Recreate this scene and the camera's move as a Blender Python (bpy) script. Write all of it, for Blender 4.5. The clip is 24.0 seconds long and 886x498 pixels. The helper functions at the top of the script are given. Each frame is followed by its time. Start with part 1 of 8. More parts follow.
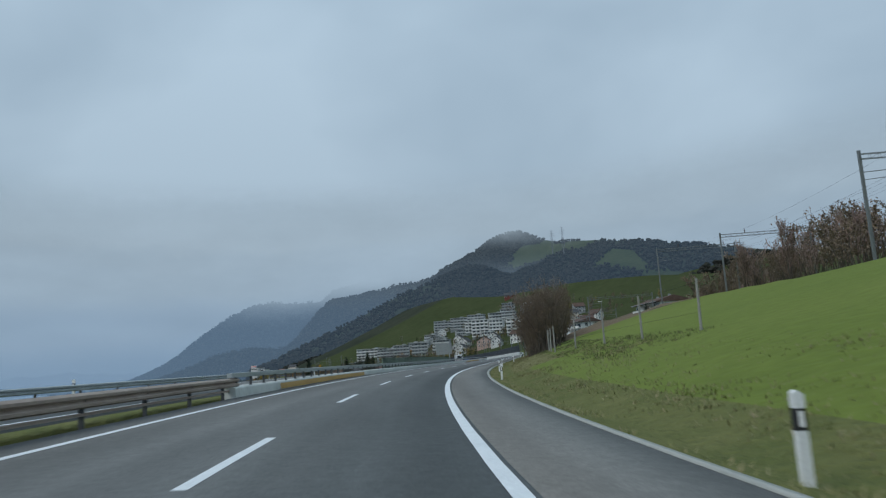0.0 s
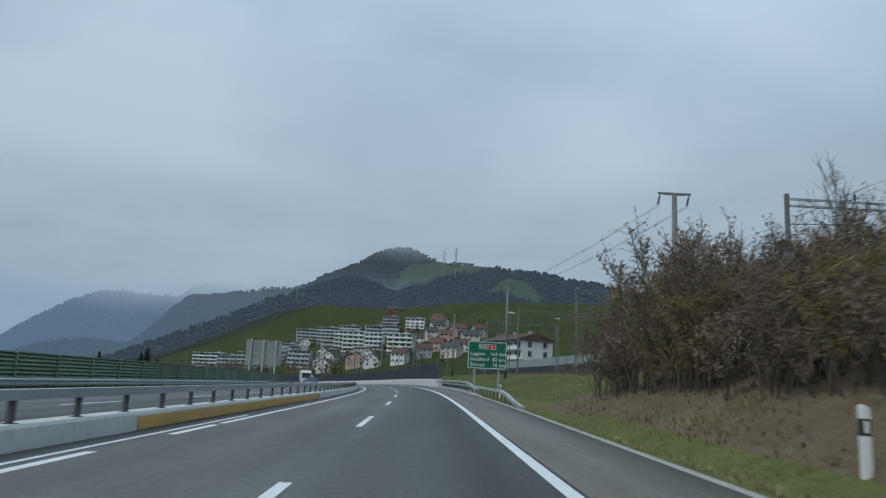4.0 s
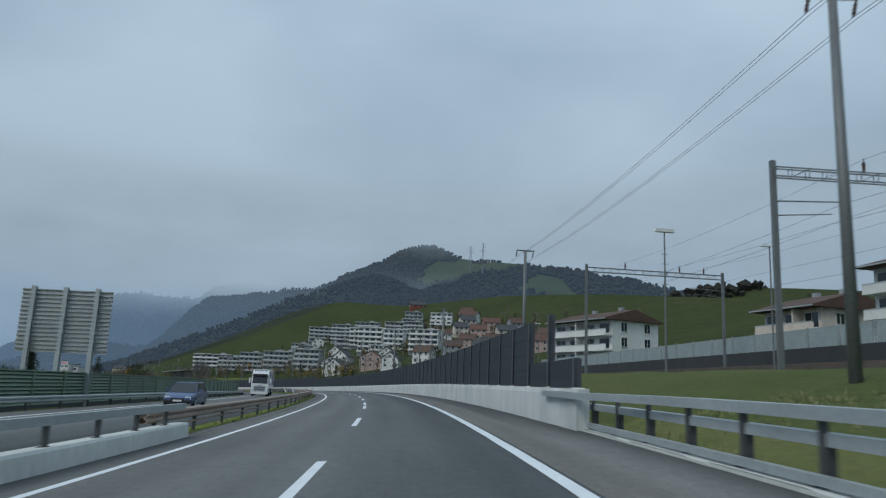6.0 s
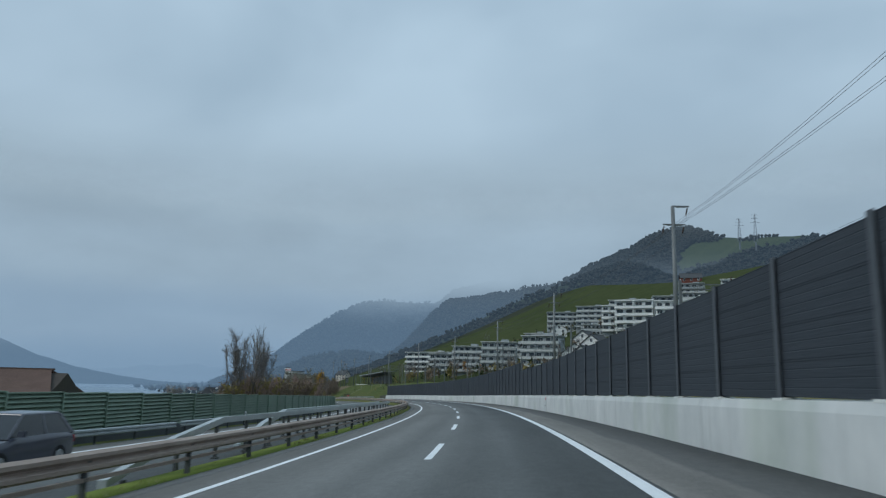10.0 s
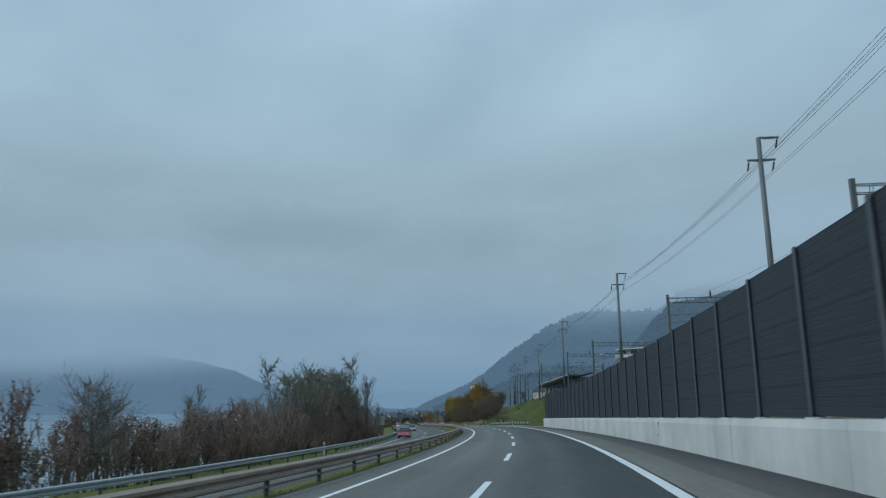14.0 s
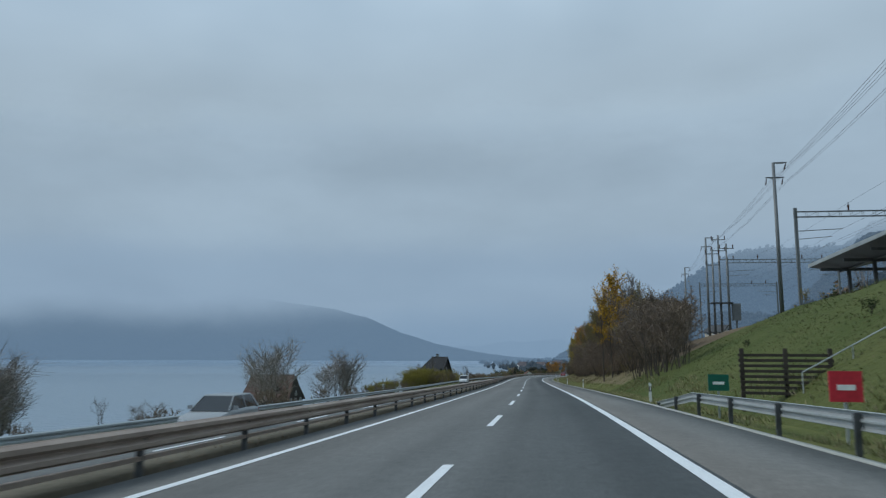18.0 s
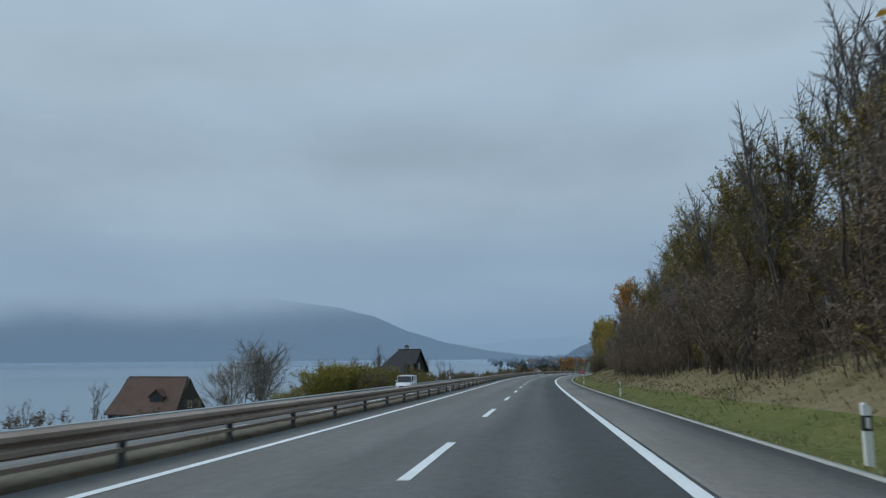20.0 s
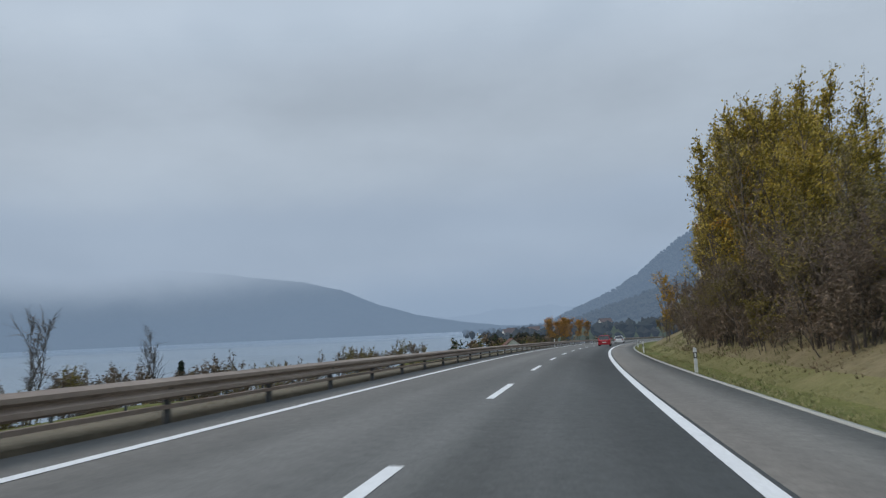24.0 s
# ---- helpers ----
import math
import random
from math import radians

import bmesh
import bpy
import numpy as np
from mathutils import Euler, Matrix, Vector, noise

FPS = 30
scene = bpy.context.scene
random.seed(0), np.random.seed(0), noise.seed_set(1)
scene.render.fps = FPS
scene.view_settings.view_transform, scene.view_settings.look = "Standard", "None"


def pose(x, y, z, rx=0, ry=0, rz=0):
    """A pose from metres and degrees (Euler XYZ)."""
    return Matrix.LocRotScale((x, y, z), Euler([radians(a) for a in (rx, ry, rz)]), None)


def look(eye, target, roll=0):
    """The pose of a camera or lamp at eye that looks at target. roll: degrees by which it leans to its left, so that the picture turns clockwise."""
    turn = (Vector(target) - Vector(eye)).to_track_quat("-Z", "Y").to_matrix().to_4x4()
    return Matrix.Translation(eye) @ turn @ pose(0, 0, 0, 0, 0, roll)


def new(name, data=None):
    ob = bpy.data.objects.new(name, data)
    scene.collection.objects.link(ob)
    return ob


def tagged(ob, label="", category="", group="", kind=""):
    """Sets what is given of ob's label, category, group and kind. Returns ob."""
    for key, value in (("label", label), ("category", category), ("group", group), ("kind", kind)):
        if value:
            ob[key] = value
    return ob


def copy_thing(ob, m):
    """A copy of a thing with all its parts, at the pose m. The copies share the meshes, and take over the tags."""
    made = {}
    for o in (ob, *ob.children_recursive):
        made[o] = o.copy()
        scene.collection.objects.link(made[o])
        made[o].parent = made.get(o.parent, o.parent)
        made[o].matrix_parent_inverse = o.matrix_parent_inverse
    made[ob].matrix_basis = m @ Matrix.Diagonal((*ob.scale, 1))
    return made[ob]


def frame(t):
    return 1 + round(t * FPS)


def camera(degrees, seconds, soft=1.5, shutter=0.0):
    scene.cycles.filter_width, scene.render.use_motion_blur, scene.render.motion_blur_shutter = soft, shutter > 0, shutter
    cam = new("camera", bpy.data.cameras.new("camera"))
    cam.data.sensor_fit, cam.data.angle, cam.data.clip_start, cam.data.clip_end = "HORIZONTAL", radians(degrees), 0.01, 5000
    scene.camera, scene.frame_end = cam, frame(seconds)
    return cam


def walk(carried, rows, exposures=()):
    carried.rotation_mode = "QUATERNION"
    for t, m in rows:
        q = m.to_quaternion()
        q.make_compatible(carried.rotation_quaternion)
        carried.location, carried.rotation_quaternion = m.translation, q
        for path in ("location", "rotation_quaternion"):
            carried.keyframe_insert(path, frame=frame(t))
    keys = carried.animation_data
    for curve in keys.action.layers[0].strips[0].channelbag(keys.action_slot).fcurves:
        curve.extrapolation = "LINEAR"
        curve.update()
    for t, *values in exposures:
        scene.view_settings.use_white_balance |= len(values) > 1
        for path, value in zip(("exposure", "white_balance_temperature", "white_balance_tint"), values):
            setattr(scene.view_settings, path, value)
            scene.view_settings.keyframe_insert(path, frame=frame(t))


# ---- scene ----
EXPO = [(0.0, -0.06, 6500, 10), (2.0, 0.0, 6500, 10), (4.5, 0.0, 6500, 10), (5.5, -0.1, 6480, 10), (6.5, -0.1, 6480, 10), (7.6, 0.0, 6450, 10), (9.5, 0.0, 6450, 10), (11.0, -0.16, 6150, 3), (14.0, -0.14, 6150, 3), (15.5, 0.0, 6450, 9), (19.5, 0.0, 6500, 10), (21.0, 0.07, 6500, 10), (22.5, 0.08, 6650, 11), (24.0, 0.2, 7150, 18)]
# the drive: a car on a motorway at about 130 km/h, a camera held behind the windscreen
cam = camera(62.34, 24.0, soft=1.25, shutter=0.12)
walk(cam, [
    (0.0, pose(2.47, -13.20, 1.042, 98.88, 3.57, -2.10)),
    (0.5, pose(2.19, 3.63, 1.199, 99.40, 2.58, -4.38)),
    (1.0, pose(2.58, 20.51, 1.340, 99.92, 1.59, -6.38)),
    (1.5, pose(3.57, 37.45, 1.466, 99.94, 0.64, -8.92)),
    (2.0, pose(5.14, 54.42, 1.584, 100.05, 0.03, -10.57)),
    (2.5, pose(7.24, 71.42, 1.700, 100.16, -0.58, -11.97)),
    (3.0, pose(9.77, 88.45, 1.829, 100.27, -1.18, -12.90)),
    (3.5, pose(12.60, 105.54, 1.982, 100.38, -1.79, -13.36)),
    (4.0, pose(15.60, 122.68, 2.162, 100.64, -2.72, -12.18)),
    (4.5, pose(18.71, 139.88, 2.360, 100.35, -2.86, -11.06)),
    (5.0, pose(21.85, 157.18, 2.555, 100.34, -2.33, -10.59)),
    (5.5, pose(24.82, 174.59, 2.736, 100.71, -1.38, -10.71)),
    (6.0, pose(27.44, 192.16, 2.891, 100.77, -2.39, -10.15)),
    (6.5, pose(29.63, 209.87, 3.014, 100.20, -2.99, -8.12)),
    (7.0, pose(31.39, 227.71, 3.100, 99.38, -3.11, -5.10)),
    (7.5, pose(32.71, 245.66, 3.143, 98.91, -2.77, -1.93)),
    (8.0, pose(33.61, 263.70, 3.134, 98.67, -1.95, 0.79)),
    (8.5, pose(34.07, 281.81, 3.073, 98.52, -1.74, 3.01)),
    (9.0, pose(34.05, 299.99, 2.962, 98.43, -1.82, 4.84)),
    (9.5, pose(33.53, 318.20, 2.814, 99.06, -1.71, 6.69)),
    (10.0, pose(32.49, 336.43, 2.635, 100.45, -1.30, 9.08)),
    (10.5, pose(30.92, 354.66, 2.431, 102.37, -1.27, 11.51)),
    (11.0, pose(28.85, 372.86, 2.203, 103.92, -1.69, 14.28)),
    (11.5, pose(26.34, 391.04, 1.953, 104.18, -1.92, 17.29)),
    (12.0, pose(23.40, 409.19, 1.682, 103.88, -1.41, 19.01)),
    (12.5, pose(20.01, 427.30, 1.393, 103.57, -0.90, 20.82)),
    (13.0, pose(16.13, 445.35, 1.087, 103.27, -0.39, 22.78)),
    (13.5, pose(11.70, 463.31, 0.769, 102.97, 0.12, 24.88)),
    (14.0, pose(6.69, 481.14, 0.445, 101.99, 0.37, 26.22)),
    (14.5, pose(1.07, 498.84, 0.119, 100.19, -0.43, 27.32)),
    (15.0, pose(-5.12, 516.36, -0.207, 98.84, -1.77, 28.31)),
    (15.5, pose(-11.84, 533.72, -0.538, 98.29, -1.92, 29.80)),
    (16.0, pose(-19.03, 550.90, -0.884, 98.18, -2.37, 31.78)),
    (16.5, pose(-26.67, 567.92, -1.252, 97.88, -2.57, 33.81)),
    (17.0, pose(-34.76, 584.75, -1.644, 97.66, -1.81, 35.64)),
    (17.5, pose(-43.25, 601.41, -2.062, 97.75, -0.77, 36.82)),
    (18.0, pose(-52.11, 617.89, -2.500, 98.22, -0.28, 37.31)),
    (18.5, pose(-61.23, 634.23, -2.960, 98.62, -0.42, 37.62)),
    (19.0, pose(-70.53, 650.48, -3.441, 98.47, -0.17, 37.99)),
    (19.5, pose(-79.93, 666.69, -3.937, 98.32, 0.08, 38.16)),
    (20.0, pose(-89.39, 682.86, -4.439, 98.17, 0.32, 38.19)),
    (20.5, pose(-98.91, 699.00, -4.933, 98.02, 0.57, 38.15)),
    (21.0, pose(-108.46, 715.13, -5.408, 97.89, 0.57, 37.57)),
    (21.5, pose(-118.01, 731.24, -5.858, 97.80, 0.33, 37.46)),
    (22.0, pose(-127.53, 747.36, -6.284, 97.42, 0.22, 37.73)),
    (22.5, pose(-136.94, 763.53, -6.693, 96.87, 0.41, 38.04)),
    (23.0, pose(-146.16, 779.78, -7.084, 96.35, 0.55, 38.29)),
    (23.5, pose(-155.12, 796.16, -7.460, 96.17, 0.75, 38.01)),
    (24.0, pose(-163.81, 812.69, -7.829, 96.15, 2.53, 36.81)),
], exposures=EXPO)

# the road's line: distance along it, bend, grade and crossfall at even steps
BEND = [-3.602, -2.866, -2.149, -1.703, -0.602, -0.064, 1.370, 1.436, 1.329, 1.439, 1.591, 1.297, 1.420, 1.721, 1.754, 1.386, 1.380, 1.170, 0.492, 0.159, 0.014, -0.273, -0.835, -0.877, -0.895, -0.875, -0.881]      # 1/km, every 40 m from -60
GRADE = [1.840, 1.018, 0.581, 1.021, 0.439, -0.686, -1.323, -1.729, -1.785, -2.271, -2.622, -2.174, -1.959, -2.270]     # per cent, every 80 m from -100
FALL = [-0.637, -5.106, -2.174, 6.527, 6.830, 5.989, 4.624, 0.554, -4.315, -4.596]      # per cent, every 120 m from -140
LANE_R, LANE_L = 3.343, 3.186
DASH = 4.95
DASH_A, STEP_A = 9.30, 14.82      # first stretch of dashes
DASH_B, STEP_B = 3.34, 13.00      # after the seam

# ---- light: a low overcast, brighter overhead, with a faint wide sun behind the cloud ----
world = bpy.data.worlds.new("overcast")
scene.world = world
world.use_nodes = True
wn, wl = world.node_tree.nodes, world.node_tree.links
wn.clear()
w_out = wn.new("ShaderNodeOutputWorld")
w_bg = wn.new("ShaderNodeBackground")
w_sky = wn.new("ShaderNodeTexSky")
w_sky.sky_type, w_sky.sun_disc = "NISHITA", False
w_sky.sun_elevation, w_sky.sun_rotation = radians(38), radians(236)
w_tc = wn.new("ShaderNodeTexCoord")
w_sep = wn.new("ShaderNodeSeparateXYZ")
wl.new(w_tc.outputs["Generated"], w_sep.inputs[0])
# cloud brightness rises towards the zenith
w_up = wn.new("ShaderNodeMapRange")
w_up.inputs["From Min"].default_value, w_up.inputs["From Max"].default_value = 0.0, 1.0
w_up.inputs["To Min"].default_value, w_up.inputs["To Max"].default_value = 0.94, 1.78
wl.new(w_sep.outputs["Z"], w_up.inputs["Value"])
# two sizes of cloud mottling, drawn out sideways
w_map = wn.new("ShaderNodeMapping")
w_map.inputs["Scale"].default_value = (1.5, 1.5, 2.8)
wl.new(w_tc.outputs["Generated"], w_map.inputs["Vector"])
w_n1 = wn.new("ShaderNodeTexNoise")
w_n1.inputs["Scale"].default_value, w_n1.inputs["Detail"].default_value, w_n1.inputs["Roughness"].default_value = 1.25, 4.0, 0.45
w_n1.inputs["Distortion"].default_value = 0.25
wl.new(w_map.outputs[0], w_n1.inputs["Vector"])
w_rmp = wn.new("ShaderNodeValToRGB")
w_rmp.color_ramp.elements[0].position, w_rmp.color_ramp.elements[1].position = 0.36, 0.66
w_rmp.color_ramp.elements[0].color = (0.240, 0.325, 0.405, 1)
w_rmp.color_ramp.elements[1].color = (0.355, 0.458, 0.548, 1)
wl.new(w_n1.outputs["Fac"], w_rmp.inputs["Fac"])
w_mul = wn.new("ShaderNodeVectorMath")
w_mul.operation = "SCALE"
wl.new(w_rmp.outputs["Color"], w_mul.inputs[0])
wl.new(w_up.outputs[0], w_mul.inputs["Scale"])
# a little of the clear sky's own gradient behind it
w_dim = wn.new("ShaderNodeVectorMath")
w_dim.operation = "SCALE"
w_dim.inputs["Scale"].default_value = 0.008
wl.new(w_sky.outputs["Color"], w_dim.inputs[0])
w_add = wn.new("ShaderNodeVectorMath")
w_add.operation = "ADD"
wl.new(w_mul.outputs[0], w_add.inputs[0])
wl.new(w_dim.outputs[0], w_add.inputs[1])
wl.new(w_add.outputs[0], w_bg.inputs["Color"])
w_bg.inputs["Strength"].default_value = 1.0
wl.new(w_bg.outputs[0], w_out.inputs["Surface"])

sun = new("sun", bpy.data.lights.new("sun", "SUN"))
sun.data.energy, sun.data.angle, sun.data.color = 1.25, radians(25), (1.0, 0.96, 0.9)
sun.matrix_world = look((0, 0, 100), (45, 30, 50))

# ---- materials ----
def material(name, rough=0.8, metal=0.0, spec=0.3):
    m = bpy.data.materials.new(name)
    m.use_nodes = True
    b = m.node_tree.nodes["Principled BSDF"]
    b.inputs["Roughness"].default_value = rough
    b.inputs["Metallic"].default_value = metal
    b.inputs["Specular IOR Level"].default_value = spec
    return m, m.node_tree.nodes, m.node_tree.links, b


def noise_node(n, l, scale, detail=4.0, rough=0.55, stretch=(1, 1, 1), coord="Object"):
    tc = n.new("ShaderNodeTexCoord")
    mp = n.new("ShaderNodeMapping")
    mp.inputs["Scale"].default_value = stretch
    l.new(tc.outputs[coord], mp.inputs["Vector"])
    t = n.new("ShaderNodeTexNoise")
    t.inputs["Scale"].default_value, t.inputs["Detail"].default_value, t.inputs["Roughness"].default_value = scale, detail, rough
    l.new(mp.outputs[0], t.inputs["Vector"])
    return t


def ramp(n, l, fac, stops):
    r = n.new("ShaderNodeValToRGB")
    e = r.color_ramp.elements
    while len(e) < len(stops):
        e.new(0.5)
    for k, (p, c) in enumerate(stops):
        e[k].position, e[k].color = p, (*c, 1)
    l.new(fac, r.inputs["Fac"])
    return r


def mixed(n, l, a, b, fac, mode="MIX"):
    m = n.new("ShaderNodeMix")
    m.data_type, m.blend_type = "RGBA", mode
    for s, v in ((6, a), (7, b), (0, fac)):
        if isinstance(v, (int, float)):
            m.inputs[s].default_value = v
        elif isinstance(v, tuple):
            m.inputs[s].default_value = (*v, 1)
        else:
            l.new(v, m.inputs[s])
    return m.outputs[2]


def bump(n, l, b, height, strength=0.3, dist=0.02):
    k = n.new("ShaderNodeBump")
    k.inputs["Strength"].default_value, k.inputs["Distance"].default_value = strength, dist
    l.new(height, k.inputs["Height"])
    l.new(k.outputs[0], b.inputs["Normal"])


def surface(name, dark, light, big=0.4, fine=12.0, rough=0.8, metal=0.0, spec=0.3, relief=0.3, depth=0.01, stretch=(1, 1, 1), vary=0.0):
    """A surface with variation at two sizes: dark and light colours, big and fine grain per metre."""
    m, n, l, b = material(name, rough, metal, spec)
    t1 = noise_node(n, l, big, 5.0, 0.6, stretch)
    t2 = noise_node(n, l, fine, 3.0, 0.6, stretch)
    c1 = ramp(n, l, t1.outputs["Fac"], [(0.3, dark), (0.7, light)])
    mid = tuple((p + q) / 2 for p, q in zip(dark, light))
    lo = tuple(p * 0.75 for p in mid)
    hi = tuple(min(1, p * 1.25) for p in mid)
    c2 = ramp(n, l, t2.outputs["Fac"], [(0.3, lo), (0.7, hi)])
    col = mixed(n, l, c1.outputs[0], c2.outputs[0], 0.45)
    if vary:
        oi = n.new("ShaderNodeObjectInfo")
        hsv = n.new("ShaderNodeHueSaturation")
        mr = n.new("ShaderNodeMapRange")
        mr.inputs["To Min"].default_value, mr.inputs["To Max"].default_value = 1 - vary, 1 + vary
        l.new(oi.outputs["Random"], mr.inputs["Value"])
        l.new(mr.outputs[0], hsv.inputs["Value"])
        l.new(col, hsv.inputs["Color"])
        col = hsv.outputs[0]
    l.new(col, b.inputs["Base Color"])
    if relief:
        bump(n, l, b, t2.outputs["Fac"], relief, depth)
    return m


def road_surface(name, dark, light, dark_band=None):
    """Worn asphalt: fine stone grain, long streaks along the lanes, darker wheel tracks and patches.
    The last argument is (offset, from, to): a darker band past that offset on that stretch of the road."""
    m, n, l, b = material(name, 0.8, 0, 0.32)
    uv = n.new("ShaderNodeTexCoord")
    mp = n.new("ShaderNodeMapping")
    mp.inputs["Scale"].default_value = (1.6, 0.02, 1)
    l.new(uv.outputs["UV"], mp.inputs["Vector"])
    streak = n.new("ShaderNodeTexNoise")
    streak.inputs["Scale"].default_value, streak.inputs["Detail"].default_value = 1.0, 6.0
    l.new(mp.outputs[0], streak.inputs["Vector"])
    wide = n.new("ShaderNodeMapping")
    wide.inputs["Scale"].default_value = (0.35, 0.06, 1)
    l.new(uv.outputs["UV"], wide.inputs["Vector"])
    patch = n.new("ShaderNodeTexNoise")
    patch.inputs["Scale"].default_value, patch.inputs["Detail"].default_value, patch.inputs["Roughness"].default_value = 1.0, 5.0, 0.65
    l.new(wide.outputs[0], patch.inputs["Vector"])
    # wheel tracks repeat across the lanes
    sep = n.new("ShaderNodeSeparateXYZ")
    l.new(uv.outputs["UV"], sep.inputs[0])
    wv = n.new("ShaderNodeMath")
    wv.operation = "MULTIPLY"
    wv.inputs[1].default_value = math.tau / 1.65
    l.new(sep.outputs["X"], wv.inputs[0])
    cs = n.new("ShaderNodeMath")
    cs.operation = "COSINE"
    l.new(wv.outputs[0], cs.inputs[0])
    grain = noise_node(n, l, 22.0, 4.0, 0.75)
    stones = noise_node(n, l, 5.0, 3.0, 0.7)
    c0 = ramp(n, l, streak.outputs["Fac"], [(0.32, dark), (0.68, light)])
    c1 = ramp(n, l, patch.outputs["Fac"], [(0.34, tuple(v * 0.8 for v in dark)), (0.5, tuple((v + w) / 2 for v, w in zip(dark, light))), (0.7, tuple(v * 1.12 for v in light))])
    col = mixed(n, l, c0.outputs[0], c1.outputs[0], 0.5)
    tr = n.new("ShaderNodeMapRange")
    tr.inputs["From Min"].default_value, tr.inputs["From Max"].default_value = -1.0, 1.0
    tr.inputs["To Min"].default_value, tr.inputs["To Max"].default_value = 0.90, 1.07
    l.new(cs.outputs[0], tr.inputs["Value"])
    g = ramp(n, l, grain.outputs["Fac"], [(0.28, (0.70, 0.70, 0.70)), (0.5, (0.99, 0.99, 0.99)), (0.72, (1.32, 1.32, 1.32))])
    g2 = ramp(n, l, stones.outputs["Fac"], [(0.3, (0.86, 0.86, 0.86)), (0.7, (1.14, 1.14, 1.13))])
    col = mixed(n, l, col, g.outputs[0], 1.0, "MULTIPLY")
    col = mixed(n, l, col, g2.outputs[0], 1.0, "MULTIPLY")
    sc = n.new("ShaderNodeVectorMath")
    sc.operation = "SCALE"
    l.new(col, sc.inputs[0])
    l.new(tr.outputs[0], sc.inputs["Scale"])
    col = sc.outputs[0]
    if dark_band:
        edge = n.new("ShaderNodeMath")
        edge.operation = "MULTIPLY_ADD"
        edge.inputs[1].default_value = 1.1
        l.new(patch.outputs["Fac"], edge.inputs[0])
        l.new(sep.outputs["X"], edge.inputs[2])
        near = n.new("ShaderNodeMapRange")
        near.inputs["From Min"].default_value, near.inputs["From Max"].default_value = dark_band[0] + 0.50, dark_band[0] + 0.62
        l.new(edge.outputs[0], near.inputs["Value"])
        fac = near.outputs[0]
        for a_, b_ in ((dark_band[1] - 6, dark_band[1] + 6), (dark_band[2] + 6, dark_band[2] - 6)):
            run = n.new("ShaderNodeMapRange")
            run.inputs["From Min"].default_value, run.inputs["From Max"].default_value = a_, b_
            l.new(sep.outputs["Y"], run.inputs["Value"])
            both = n.new("ShaderNodeMath")
            both.operation = "MULTIPLY"
            l.new(fac, both.inputs[0])
            l.new(run.outputs[0], both.inputs[1])
            fac = both.outputs[0]
        col = mixed(n, l, col, mixed(n, l, col, (0.60, 0.62, 0.65), 1.0, "MULTIPLY"), fac)
    l.new(col, b.inputs["Base Color"])
    bump(n, l, b, grain.outputs["Fac"], 0.35, 0.006)
    return m


def streaked_concrete(name, dark, light):
    """Cast concrete with cloudy patches, narrow run-off streaks and moss-tinted stains."""
    m, n, l, b = material(name, 0.85, 0, 0.25)
    cloud = noise_node(n, l, 0.55, 5.0, 0.6, (1, 1, 0.8))
    run = noise_node(n, l, 2.6, 4.0, 0.7, (1, 1, 0.07))
    wide = noise_node(n, l, 0.30, 3.0, 0.6, (1, 1, 0.2))
    grain = noise_node(n, l, 18.0, 3.0, 0.6)
    col = ramp(n, l, cloud.outputs["Fac"], [(0.3, dark), (0.7, light)]).outputs[0]
    thin = ramp(n, l, run.outputs["Fac"], [(0.30, (0.58, 0.60, 0.59)), (0.42, (0.95, 0.95, 0.95)), (0.62, (1.0, 1.0, 1.0)), (0.75, (1.10, 1.10, 1.09))]).outputs[0]
    some = ramp(n, l, wide.outputs["Fac"], [(0.40, (0, 0, 0)), (0.60, (1, 1, 1))]).outputs[0]
    col = mixed(n, l, col, mixed(n, l, col, thin, 1.0, "MULTIPLY"), some)
    stain = ramp(n, l, wide.outputs["Fac"], [(0.30, (0.80, 0.84, 0.78)), (0.46, (1.0, 1.0, 1.0))]).outputs[0]
    col = mixed(n, l, col, stain, 1.0, "MULTIPLY")
    l.new(col, b.inputs["Base Color"])
    bump(n, l, b, grain.outputs["Fac"], 0.2, 0.006)
    return m


ASPHALT = road_surface("asphalt", (0.105, 0.112, 0.110), (0.146, 0.152, 0.149))
SHOULDER = road_surface("shoulder_asphalt", (0.135, 0.135, 0.129), (0.19, 0.19, 0.178), (4.45, 216, 590))
DIRT = surface("verge_dirt", (0.085, 0.080, 0.062), (0.17, 0.155, 0.12), 0.5, 5.0, 0.95, 0, 0.1, 0.8, 0.05)
PLINTH = streaked_concrete("plinth_concrete", (0.49, 0.525, 0.525), (0.67, 0.695, 0.685))
PAINT = surface("road_paint", (0.62, 0.66, 0.68), (0.78, 0.82, 0.84), 1.2, 20.0, 0.6, 0, 0.3, 0.1)
KERB = surface("kerb_concrete", (0.28, 0.30, 0.28), (0.42, 0.43, 0.40), 0.8, 14.0, 0.9)
CONCRETE = surface("concrete", (0.50, 0.53, 0.51), (0.70, 0.72, 0.69), 0.5, 9.0, 0.85, 0, 0.3, 0.25, 0.01, (1, 1, 0.35))
GRASS_CUT = surface("verge_grass", (0.082, 0.108, 0.032), (0.175, 0.175, 0.07), 0.45, 4.0, 0.95, 0, 0.1, 1.0, 0.2)
MEADOW = surface("meadow", (0.106, 0.150, 0.028), (0.160, 0.198, 0.046), 0.05, 1.6, 0.95, 0, 0.1, 0.6, 0.12)
DRY = surface("dry_slope_grass", (0.120, 0.110, 0.055), (0.255, 0.215, 0.135), 0.5, 4.0, 0.95, 0, 0.1, 1.0, 0.2)
